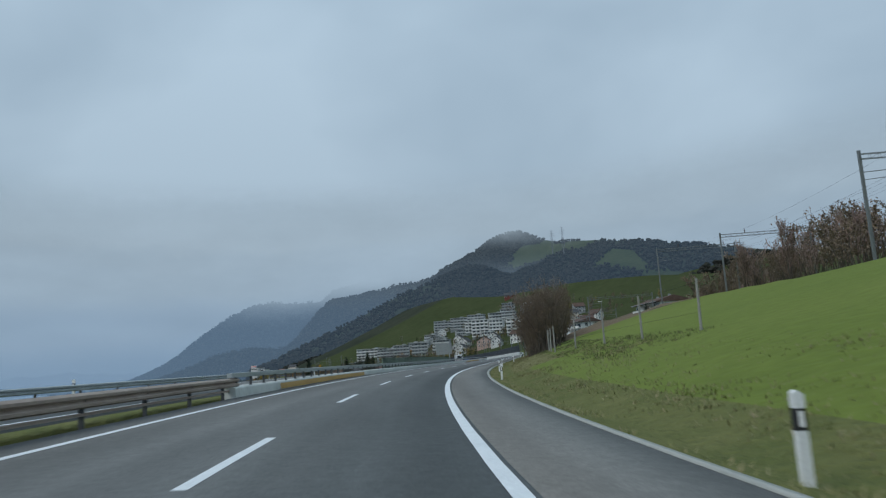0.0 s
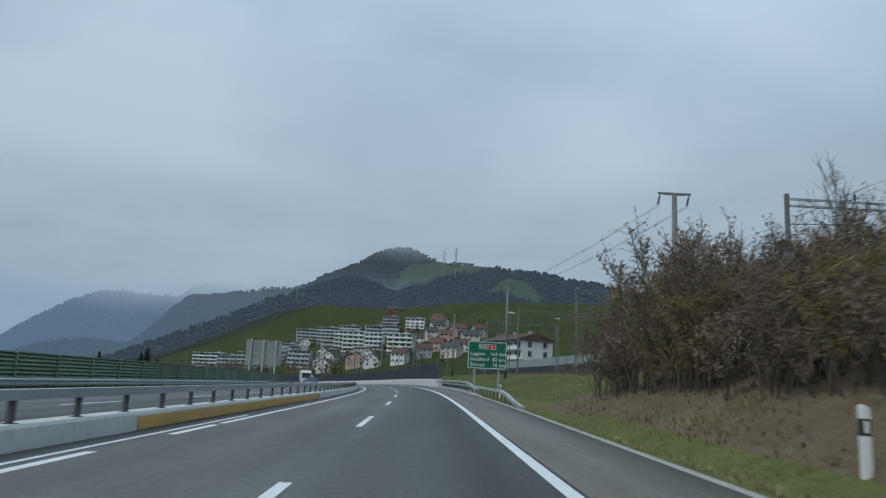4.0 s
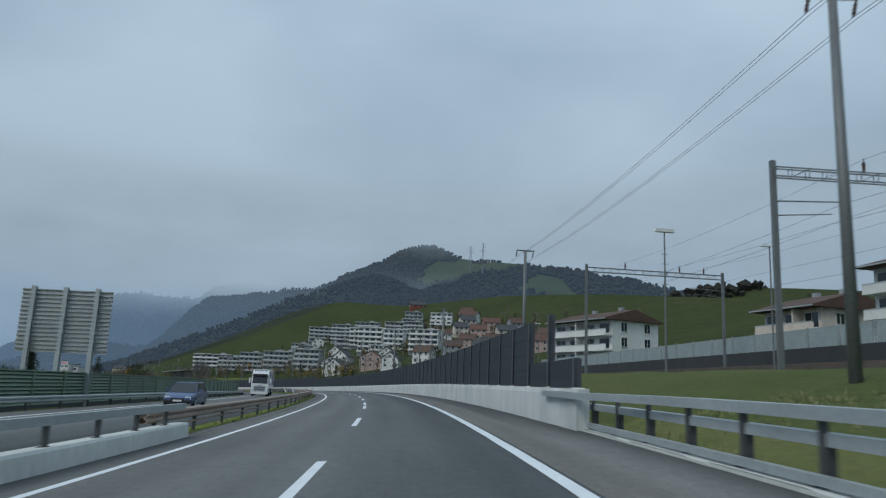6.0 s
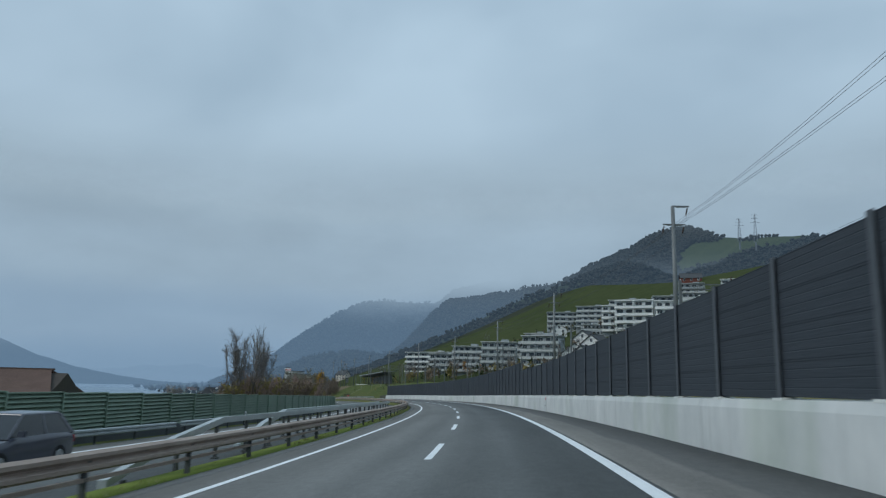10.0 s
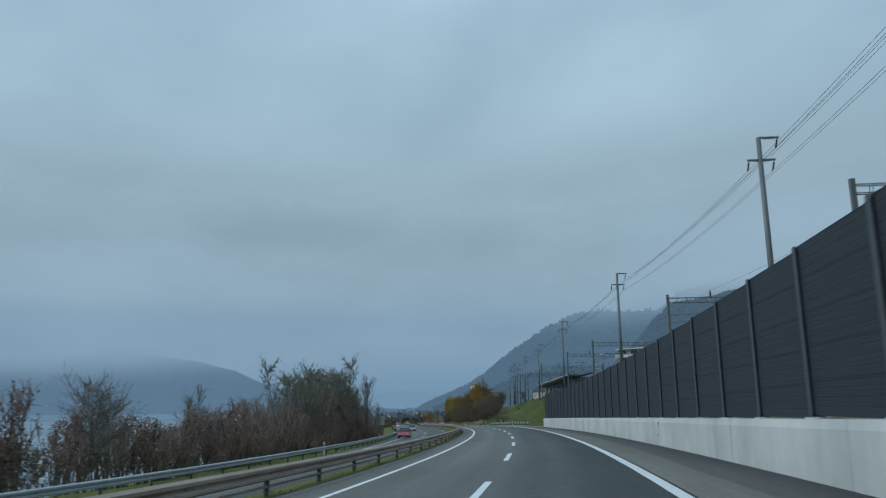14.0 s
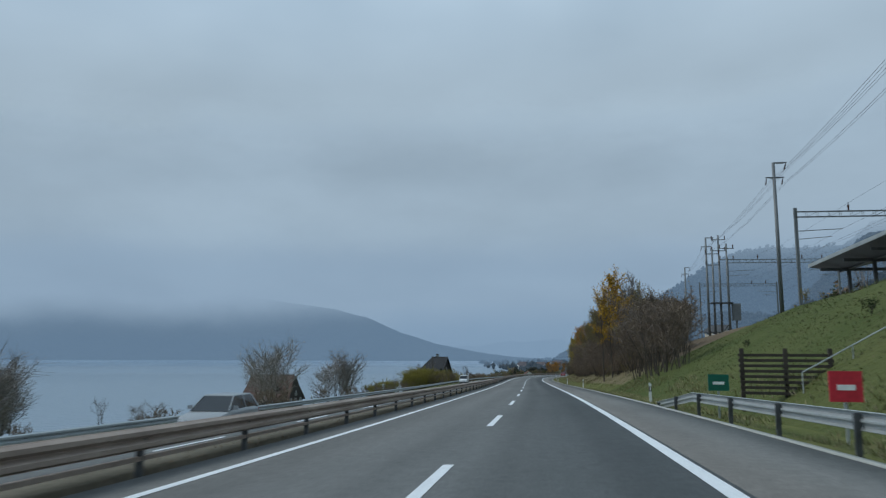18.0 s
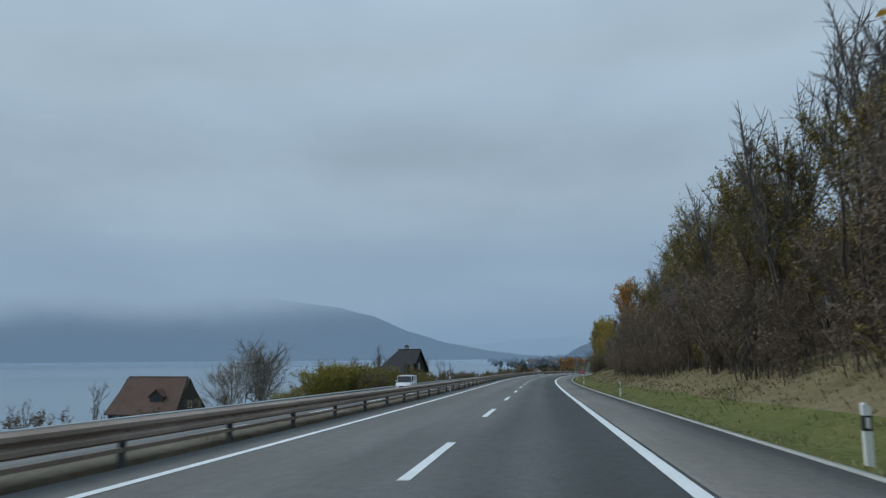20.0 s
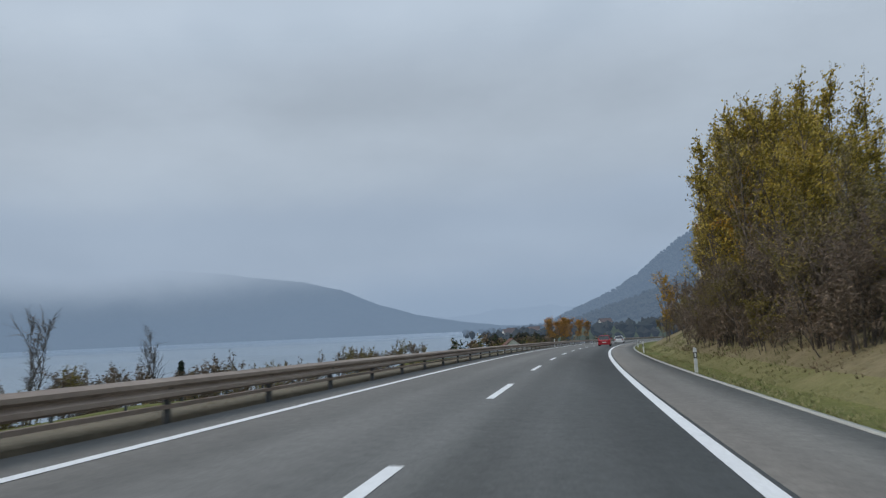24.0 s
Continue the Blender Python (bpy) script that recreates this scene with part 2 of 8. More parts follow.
BANK = surface("rough_bank_grass", (0.046, 0.078, 0.021), (0.128, 0.135, 0.052), 0.10, 3.0, 0.95, 0, 0.1, 1.0, 0.25)
STRAW = surface("dry_grass", (0.105, 0.118, 0.040), (0.245, 0.222, 0.115), 0.6, 4.0, 0.95, 0, 0.1, 1.0, 0.2)
BRUSH = surface("brown_brush", (0.11, 0.085, 0.06), (0.20, 0.155, 0.105), 0.5, 4.0, 0.95, 0, 0.1, 0.9, 0.2)
STEEL = surface("galvanised_steel", (0.30, 0.34, 0.35), (0.46, 0.50, 0.51), 0.8, 10.0, 0.5, 0.35, 0.5, 0.1)
RAIL_OLD = surface("weathered_steel", (0.22, 0.165, 0.135), (0.45, 0.375, 0.32), 0.5, 7.0, 0.65, 0.15, 0.4, 0.15, 0.01, (1, 1, 3))
DARK_STEEL = surface("dark_steel", (0.055, 0.062, 0.066), (0.10, 0.108, 0.112), 1.0, 8.0, 0.6, 0.3, 0.4, 0.1)
PANEL = surface("grey_noise_panel", (0.026, 0.033, 0.042), (0.042, 0.051, 0.062), 0.4, 3.0, 0.7, 0, 0.3, 0.4, 0.01, (0.4, 0.4, 12), 0.07)
PANEL_POST = surface("panel_post", (0.070, 0.080, 0.092), (0.10, 0.112, 0.124), 1.0, 8.0, 0.6, 0.2, 0.4, 0.05)
GREEN_PANEL = surface("green_noise_panel", (0.140, 0.205, 0.155), (0.235, 0.305, 0.240), 0.5, 6.0, 0.6, 0, 0.35, 0.15, 0.01, (1, 1, 3), 0.08)

# ---- along the road: place by distance along the dashed line and offset to its right ----
SS = np.arange(-60.0, 1250.0, 2.0)


def knots(x0, step, vals, x):
    v = np.array(vals)
    u = np.clip((x - x0) / step, 0, len(v) - 1 - 1e-9)
    i = u.astype(int)
    w = u - i
    g = lambda j: v[np.clip(j, 0, len(v) - 1)]
    a, b, c, d = g(i - 1), g(i), g(i + 1), g(i + 2)
    return b + 0.5 * w * (c - a + w * (2 * a - 5 * b + 4 * c - d + w * (3 * (b - c) + d - a)))


def summed(a):
    r = np.concatenate([[0], np.cumsum((a[1:] + a[:-1]) / 2 * 2.0)])
    return r - np.interp(0, SS, r)


R_TH = summed(knots(-60, 40, BEND, SS) * 1e-3)
R_X, R_Y = summed(-np.sin(R_TH)), summed(np.cos(R_TH))
R_Z = summed(knots(-100, 80, GRADE, SS) * 1e-2)
R_Q = knots(-140, 120, FALL, SS) * 1e-2


def road_z(s, o):
    return np.interp(s, SS, R_Z) + np.interp(s, SS, R_Q) * np.clip(o, -6, 9)


def at(s, o, dz=0.0):
    th = np.interp(s, SS, R_TH)
    return Vector((np.interp(s, SS, R_X) + o * np.cos(th), np.interp(s, SS, R_Y) + o * np.sin(th), road_z(s, o) + dz))


def heading(s):
    return float(np.interp(s, SS, R_TH))


def placed(s, o, dz=0.0, turn=0.0):
    """A pose on the road: y runs along the road, x to its right."""
    p = at(s, o, dz)
    return Matrix.Translation(p) @ Matrix.Rotation(heading(s) + radians(turn), 4, "Z")


def steps(table, s):
    return float(np.interp(s, [a for a, _ in table], [b for _, b in table]))


def smooth(a, b, x):
    t = min(1.0, max(0.0, (x - a) / (b - a)))
    return t * t * (3 - 2 * t)


LAKE_Z = -19.5
# right bank: where its slope starts, how high it gets and over what width
BANK_FOOT = [(-60, 7.4), (150, 7.4), (175, 9.0), (215, 8.0), (570, 7.6), (600, 9.5), (640, 8.5), (700, 8.0), (1250, 8.0)]
BANK_TOP = [(-60, 6.5), (60, 7.2), (110, 8.4), (135, 6.0), (160, 3.0), (190, 1.8), (300, 2.2), (560, 3.5), (600, 5.2), (660, 6.0), (720, 6.5), (800, 7.0), (900, 8.0), (1250, 8.0)]
BANK_WIDE = [(-60, 31.0), (110, 27.0), (135, 14.0), (160, 9.0), (190, 8.0), (560, 6.0), (600, 7.0), (660, 9.0), (720, 15.0), (800, 19.0), (900, 20.0), (1250, 20.0)]
OPP_DROP = [(-60, 0.0), (150, -0.05), (400, -0.35), (560, -0.5), (640, -0.55), (740, -0.45), (1250, -0.45)]
OPP_TILT = [(-60, 0.0), (200, 0.0), (520, 0.08), (1250, 0.08)]
# the hillside beyond the railway: slope by distance along the road
HILL = [(-60, 0.13), (120, 0.10), (250, 0.05), (380, 0.05), (480, 0.10), (560, 0.16), (640, 0.19), (760, 0.20), (900, 0.26), (1250, 0.30)]
LEFT_FALL = [(-60, 0.03), (350, 0.05), (480, 0.12), (620, 0.17), (700, 0.20), (900, 0.22), (1000, 0.13), (1060, 0.09), (1120, 0.045), (1250, 0.02)]


def opp_z(s, o):
    return steps(OPP_DROP, s) - steps(OPP_TILT, s) * max(0.0, min(10.0, -5.75 - o))


def land(s, o):
    """Height of the ground above the road's plane."""
    if o > 5.85:
        f, h, w = steps(BANK_FOOT, s), steps(BANK_TOP, s), steps(BANK_WIDE, s)
        u = (o - f) / w
        z = -0.06 - 0.12 * smooth(5.9, 7.0, o) + 0.12 * smooth(f - 0.5, f + 0.6, o)
        if u > 0:
            z += h * (min(u, 1.0) ** 0.92)
        if u > 1:
            z += (o - f - w) * 0.05
        if o > 42:
            z += (o - 42) * (steps(HILL, s) + 0.0004 * (o - 42)) * smooth(30, 80, o)
        return z
    if o > -4.6:
        return -0.35
    if o > -5.6:
        return -0.05
    if o > -15.6:
        return opp_z(s, o) - 0.25
    z = opp_z(s, -15.6) - 0.1
    d = -15.6 - o
    z -= steps(LEFT_FALL, s) * d * smooth(0, 8, d)
    return z


def ground_point(s, o, lift=0.0):
    p = at(s, o)
    p.z += land(s, o) + lift
    if o < -18:
        p.z = max(p.z, LAKE_Z - 1.5)
    return p


def mesh_object(name, verts, faces, mat, smooth_shade=True):
    me = bpy.data.meshes.new(name)
    me.from_pydata([tuple(v) for v in verts], [], faces)
    me.materials.append(mat)
    if smooth_shade:
        me.shade_smooth()
    me.update()
    return new(name, me)


def road_uv(ob, co):
    """Texture coordinates: offset across and distance along the road."""
    uv = ob.data.uv_layers.new(name="along")
    for lp in ob.data.loops:
        uv.data[lp.index].uv = co[lp.vertex_index]


def strip(name, s0, s1, o0, o1, lift, mat, step=4.0, thick=0.0):
    """A band that follows the road between two offsets, with a skirt of the given thickness."""
    n = max(1, int(math.ceil((s1 - s0) / step)))
    vs, fs, co = [], [], []
    for i in range(n + 1):
        s = s0 + (s1 - s0) * i / n
        vs += [at(s, o0, lift), at(s, o1, lift)]
        co += [(o0, s), (o1, s)] * (2 if thick else 1)
        if thick:
            vs += [at(s, o0, lift - thick), at(s, o1, lift - thick)]
    k = 4 if thick else 2
    for i in range(n):
        a, b = i * k, (i + 1) * k
        fs.append((a, a + 1, b + 1, b))
        if thick:
            fs += [(a + 2, a, b, b + 2), (a + 1, a + 3, b + 3, b + 1)]
    if thick:
        fs += [(2, 3, 1, 0), (n * k, n * k + 1, n * k + 3, n * k + 2)]
    ob = mesh_object(name, vs, fs, mat)
    road_uv(ob, co)
    return ob


def swept(section, s0, s1, o, mat_name=None, step=4.0):
    """Vertices and faces of a closed section (offset, height) swept along the road."""
    n = max(1, int(math.ceil((s1 - s0) / step)))
    vs, fs, m = [], [], len(section)
    for i in range(n + 1):
        s = s0 + (s1 - s0) * i / n
        vs += [at(s, o + a, b) for a, b in section]
    for i in range(n):
        for j in range(m):
            a, b = i * m + j, i * m + (j + 1) % m
            fs.append((a, b, b + m, a + m))
    fs += [tuple(range(m))[::-1], tuple(n * m + j for j in range(m))]
    return vs, fs


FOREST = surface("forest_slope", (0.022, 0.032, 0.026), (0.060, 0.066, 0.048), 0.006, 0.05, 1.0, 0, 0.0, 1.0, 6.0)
# bluer copy of the forest, with distance haze put into its colour
FOREST_HAZED = surface("hazed_forest_slope", (0.026, 0.036, 0.036), (0.055, 0.066, 0.062), 0.004, 0.03, 1.0, 0, 0.0, 1.0, 8.0)
HILL_GRASS = surface("hill_pasture", (0.040, 0.054, 0.025), (0.066, 0.078, 0.037), 0.02, 0.15, 1.0, 0, 0.0, 0.4, 1.0)

# ---- ground: one sheet over the whole valley, finer by the road ----
G_S = [*np.arange(-60, 920, 6.0), *np.arange(920, 1250, 15.0)]
G_O = [-330, -250, -190, -140, -105, -80, -62, -48, -38, -30, -24, -20, -17.5, -15.7, -15.5, -10, -5.7, -5.5, -4.62, -4.58, 0, 5.8, 5.9, 6.4, 7.0, 7.8, 8.8, 10, 11.5, 13, 15, 17.5, 20, 23, 27, 32, 38, 46, 56, 70, 90, 115, 145, 180, 220, 265]
gv, gf = [], []
for s in G_S:
    for o in G_O:
        p = ground_point(s, o)
        if o > 6.5 or o < -16:
            p.z += 0.22 * noise.noise((p.x * 0.22, p.y * 0.22, 0)) * min(1, abs(abs(o) - 6) / 6)
        gv.append(p)
W = len(G_O)
for i in range(len(G_S) - 1):
    for j in range(W - 1):
        gf.append((i * W + j, i * W + j + 1, (i + 1) * W + j + 1, (i + 1) * W + j))
ground = mesh_object("ground", gv, gf, MEADOW)
for extra in (GRASS_CUT, STRAW, BRUSH, FOREST, DIRT, HILL_GRASS, BANK, DRY):
    ground.data.materials.append(extra)
k = 0
for i in range(len(G_S) - 1):
    for j in range(W - 1):
        s, o = (G_S[i] + G_S[i + 1]) / 2, (G_O[j] + G_O[j + 1]) / 2
        m = 0
        if -6 < o < 8.2:
            m = 5 if s > 640 and o < 0 else 0 if 213 < s < 420 and o < 0 else 2 if s > 780 and o > 7.4 else 1
        elif 8 < o < 42:
            if s < 45:
                m = 0 if o > 8.6 else 1
            elif s < 100:
                m = 0 if o > 10.8 else 2
            elif s < 160:
                m = 3
            elif s < 214:
                m = 1 if o < 9 else 7 if o < 22 else 3
            elif s < 340:
                m = 7
            elif s < 560:
                m = 2
            elif s < 700:
                m = 7
            else:
                m = (2 if s > 845 else 1) if o < 9.4 else 8 if o < 12.5 else 3
                if 826 < s < 905 and o > 13.5:
                    m = 0
        elif o > 46:
            m = 4 if s > 930 and o > 70 else 6 if s > 230 else 0
        elif o < -16:
            m = 1
        ground.data.polygons[k].material_index = m
        k += 1
tagged(ground, "green meadow and dry grass sloping from the motorway", "ground", kind="structure")

far = 5200.0
valley = mesh_object("valley_floor", [(-far, -far, -24), (far, -far, -24), (far, far, -24), (-far, far, -24)], [(0, 1, 2, 3)], GRASS_CUT)
tagged(valley, "dull green valley floor reaching to the horizon", "ground", kind="structure")

# ---- lake ----
m_w, n_, l_, b_ = material("lake_water", 0.28, 0, 0.5)
b_.inputs["Base Color"].default_value = (0.19, 0.26, 0.32, 1)
t_ = noise_node(n_, l_, 0.35, 4.0, 0.6, (1, 1, 1))
bump(n_, l_, b_, t_.outputs["Fac"], 1.0, 0.9)
WATER = m_w
lv = []
for i in range(65):
    a = i / 64
    p = at(380 + 870 * a, -45 - 20 * (1 - a) ** 1.5)
    lv.append((p.x, p.y, LAKE_Z))
lv += [(-500, 2600, LAKE_Z), (-1500, 3300, LAKE_Z), (-2600, 2300, LAKE_Z), (-2600, 300, LAKE_Z), (-1200, -300, LAKE_Z)]
lake = mesh_object("lake", lv, [tuple(range(len(lv)))], WATER, False)
tagged(lake, "calm grey-blue lake below the motorway", "lake", kind="structure")

# ---- land round the lake's end, rising gently from the shore ----
SHORE = [(at(1225, -100), at(1225, -20)), (Vector((-470, 1270, 0)), Vector((-200, 1400, 0))), (Vector((-600, 1420, 0)), Vector((-200, 1650, 0))), (Vector((-760, 1660, 0)), Vector((-200, 1900, 0))), (Vector((-950, 1930, 0)), Vector((-300, 2200, 0))), (Vector((-1300, 2500, 0)), Vector((-700, 2900, 0)))]
fv, ff = [], []
for i in range(61):
    u = i / 60 * (len(SHORE) - 1)
    k = min(int(u), len(SHORE) - 2)
    a, b = SHORE[k][0].lerp(SHORE[k + 1][0], u - k), SHORE[k][1].lerp(SHORE[k + 1][1], u - k)
    for j in range(21):
        v = j / 20
        q = a.lerp(b, v)
        q += Vector((14 * noise.noise((u * 3, v * 2, 5.0)), 14 * noise.noise((u * 3, v * 2, 9.0)), 0))
        q.z = LAKE_Z - 1.2 + 0.045 * (a - b).length * v + 3.0 * noise.noise((q.x * 0.012, q.y * 0.012, 3.3)) * min(1, v * 4)
        fv.append(q)
for i in range(60):
    for j in range(20):
        ff.append((i * 21 + j, i * 21 + j + 1, (i + 1) * 21 + j + 1, (i + 1) * 21 + j))
far_shore = mesh_object("far_shore", fv, ff, HILL_GRASS)
tagged(far_shore, "green meadows at the end of the lake", "ground", kind="structure")

# ---- hills and mountains ----


def mountain(name, crest, base, focus, width, mat, rough=18.0, rows=34, cols=200, power=1.0, seed=0.0):
    """A hillside from a crest line down to its base on the side that faces focus."""
    xs = np.linspace(0, len(crest) - 1, cols)
    idx = np.arange(len(crest))
    cr = [np.interp(xs, idx, [c[k] for c in crest]) for k in range(3)]
    vs, fs = [], []
    for i in range(cols):
        c = Vector((cr[0][i], cr[1][i], cr[2][i]))
        d = Vector((focus[0] - c.x, focus[1] - c.y, 0)).normalized()
        for j in range(-6, rows):
            v = j / (rows - 1)
            if j < 0:
                q = c - d * width * 0.6 * (j / -6)
                q.z = c.z + (base - c.z) * (j / -6) ** 1.5
            else:
                q = c + d * width * v
                q.z = base + (c.z - base) * (1 - v) ** power
            h = (q.z - base) / max(1.0, c.z - base)
            k = noise.fractal((q.x * 0.006 + seed, q.y * 0.006, q.z * 0.004), 0.9, 2.0, 5)
            q.z += rough * k * (0.35 + 0.65 * min(1, h)) * min(1, v * 3 + 0.4 if j >= 0 else 1)
            vs.append(q)
    m = rows + 6
    for i in range(cols - 1):
        for j in range(m - 1):
            fs.append((i * m + j, i * m + j + 1, (i + 1) * m + j + 1, (i + 1) * m + j))
    ob = mesh_object(name, vs, fs, mat)
    return ob


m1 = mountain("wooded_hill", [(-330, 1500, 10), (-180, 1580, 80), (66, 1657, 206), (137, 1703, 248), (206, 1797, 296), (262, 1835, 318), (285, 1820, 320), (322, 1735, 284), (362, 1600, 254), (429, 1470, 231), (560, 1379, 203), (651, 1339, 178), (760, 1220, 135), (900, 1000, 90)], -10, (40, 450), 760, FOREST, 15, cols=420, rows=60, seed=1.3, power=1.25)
tagged(m1, "dark wooded hill rising into low cloud", "hill", kind="structure")
m2 = mountain("wooded_ridge", [(-428, 1935, -26), (-384, 1946, 39), (-307, 1963, 110), (-253, 1973, 176), (-210, 1980, 214), (-177, 1984, 220), (-124, 1990, 235), (-58, 1995, 248), (22, 1997, 266), (102, 1996, 288), (223, 1987, 296), (353, 1967, 280), (478, 1939, 225)], -20, (-60, 400), 640, FOREST, 16, cols=300, rows=50, seed=4.1)
tagged(m2, "hazy wooded ridge behind the hill", "mountain", kind="structure")
m3 = mountain("far_mountain", [(-860, 1868, -44), (-800, 1880, -30), (-752, 1890, -14), (-722, 1898, 2), (-686, 1908, 18), (-647, 1925, 40), (-613, 1945, 66), (-578, 1965, 96), (-538, 1992, 130), (-494, 2024, 168), (-446, 2060, 206), (-395, 2096, 231), (-327, 2129, 250), (-241, 2143, 256), (-125, 2157, 269), (21, 2163, 283), (169, 2158, 264)], -46, (-80, 400), 420, FOREST_HAZED, 12, cols=300, rows=50, seed=7.7)
tagged(m3, "blue-grey mountain with its top in the cloud", "mountain", kind="structure")
m4 = mountain("lakeside_mountain", [(-2450, 300, 200), (-2330, 900, 192), (-2199, 1500, 182), (-2108, 1689, 188), (-2008, 1860, 188), (-1852, 2074, 166), (-1712, 2230, 137), (-1635, 2305, 112), (-1553, 2378, 64), (-1468, 2446, 32), (-1380, 2511, 10), (-1290, 2575, -6), (-1190, 2640, -14), (-1060, 2720, -20), (-900, 2800, -36)], -42, (-50, 500), 330, FOREST_HAZED, 10, cols=300, rows=40, seed=9.2)
tagged(m4, "long blue-grey mountain across the lake", "mountain", kind="structure")
m5 = mountain("distant_mountains", [(-1900, 3000, 30), (-1500, 3300, 55), (-1150, 3500, 40), (-800, 3600, 80), (-300, 3700, 160)], -22, (-100, 600), 500, FOREST_HAZED, 25, seed=12.0)
tagged(m5, "pale distant mountains at the lake's end", "mountain", kind="structure")
m6 = mountain("low_hills", [(230, 900, 60), (300, 780, 82), (356, 694, 88), (400, 600, 76), (470, 480, 66), (560, 300, 70), (700, 100, 80)], -9, (60, 300), 200, HILL_GRASS, 6, cols=160, rows=24, seed=15.0)
tagged(m6, "low green hills with scattered woods", "hill", kind="structure")

def woods(name, hill, count, seed, size, mat, label, keep=None):
    """Many small ragged crowns over a hillside, joined."""
    rng = random.Random(seed)
    me = hill.data
    polys = me.polygons
    vs, fs = [], []
    made = 0
    while made < count:
        pl = polys[rng.randrange(len(polys))]
        a, b, c, d = [me.vertices[i].co for i in pl.vertices]
        u, v = rng.random(), rng.random()
        q = a.lerp(b, u).lerp(d.lerp(c, u), v)
        if keep and not keep(q, rng):
            continue
        made += 1
        h = size * (0.7 + 0.6 * rng.random())
        w = h * (0.34 + 0.26 * rng.random())
        k = len(vs)
        turn = rng.random() * 3
        z1 = h * (0.5 + 0.2 * rng.random())
        vs.append((q.x, q.y, q.z - 2))
        for i in range(5):
            t = turn + i / 5 * math.tau
            r = w * (0.7 + 0.6 * rng.random())
            vs.append((q.x + r * math.cos(t), q.y + r * math.sin(t), q.z + z1 * (0.7 + 0.6 * rng.random())))
        vs.append((q.x + rng.uniform(-1, 1), q.y + rng.uniform(-1, 1), q.z + h))
        for i in range(5):
            fs += [(k, k + 1 + (i + 1) % 5, k + 1 + i), (k + 6, k + 1 + i, k + 1 + (i + 1) % 5)]
    ob = mesh_object(name, vs, fs, mat, False)
    return tagged(ob, label, "woods", kind="stuff")


def woods_material(name, colours):
    m, n, l, b = material(name, 0.95, 0, 0.05)
    g = n.new("ShaderNodeNewGeometry")
    r = ramp(n, l, g.outputs["Random Per Island"], [(i / (len(colours) - 1), c) for i, c in enumerate(colours)])
    l.new(r.outputs[0], b.inputs["Base Color"])
    return m


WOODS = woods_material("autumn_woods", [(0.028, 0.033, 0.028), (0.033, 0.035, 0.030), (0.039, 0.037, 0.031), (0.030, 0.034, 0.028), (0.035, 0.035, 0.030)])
# crowns for the far mountain, tinted bluer to stand for haze
WOODS_HAZED = woods_material("hazed_woods", [(0.026, 0.036, 0.034), (0.048, 0.050, 0.044), (0.038, 0.046, 0.040)])


def open_ground(q, rng):
    """Woods thin out into pasture in places."""
    return q.z > 3 and noise.noise((q.x * 0.006 + 3.1, q.y * 0.006, 0.7)) < (0.30 if q.x < 470 else 0.02) + 0.1 * rng.random()


m1.data.materials.append(HILL_GRASS)
for pl in m1.data.polygons:
    c = pl.center
    if noise.noise((c.x * 0.006 + 3.1, c.y * 0.006, 0.7)) > (0.33 if c.x < 470 else 0.05):
        pl.material_index = 1
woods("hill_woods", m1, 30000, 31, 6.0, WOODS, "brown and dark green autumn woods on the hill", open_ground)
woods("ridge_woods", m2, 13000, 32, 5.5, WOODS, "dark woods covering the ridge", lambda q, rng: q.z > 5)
woods("mountain_woods", m3, 11000, 33, 5.0, WOODS_HAZED, "dark woods covering the far mountain", lambda q, rng: q.z > -8)
woods("shore_woods", far_shore, 620, 36, 7.0, WOODS, "dark trees scattered over the meadows at the lake's end", lambda q, rng: noise.noise((q.x * 0.016, q.y * 0.016, 6.0)) > 0.0 or rng.random() < 0.04)
woods("copses", m6, 900, 35, 6.5, WOODS, "small copses on the low green hills", lambda q, rng: q.z > 8 and noise.noise((q.x * 0.012, q.y * 0.012, 2.0)) > 0.14)

# ---- low cloud and haze painted as glowing curtains before the mountains, thicker with height ----
AIR_GLOW = (0.185, 0.300, 0.450)


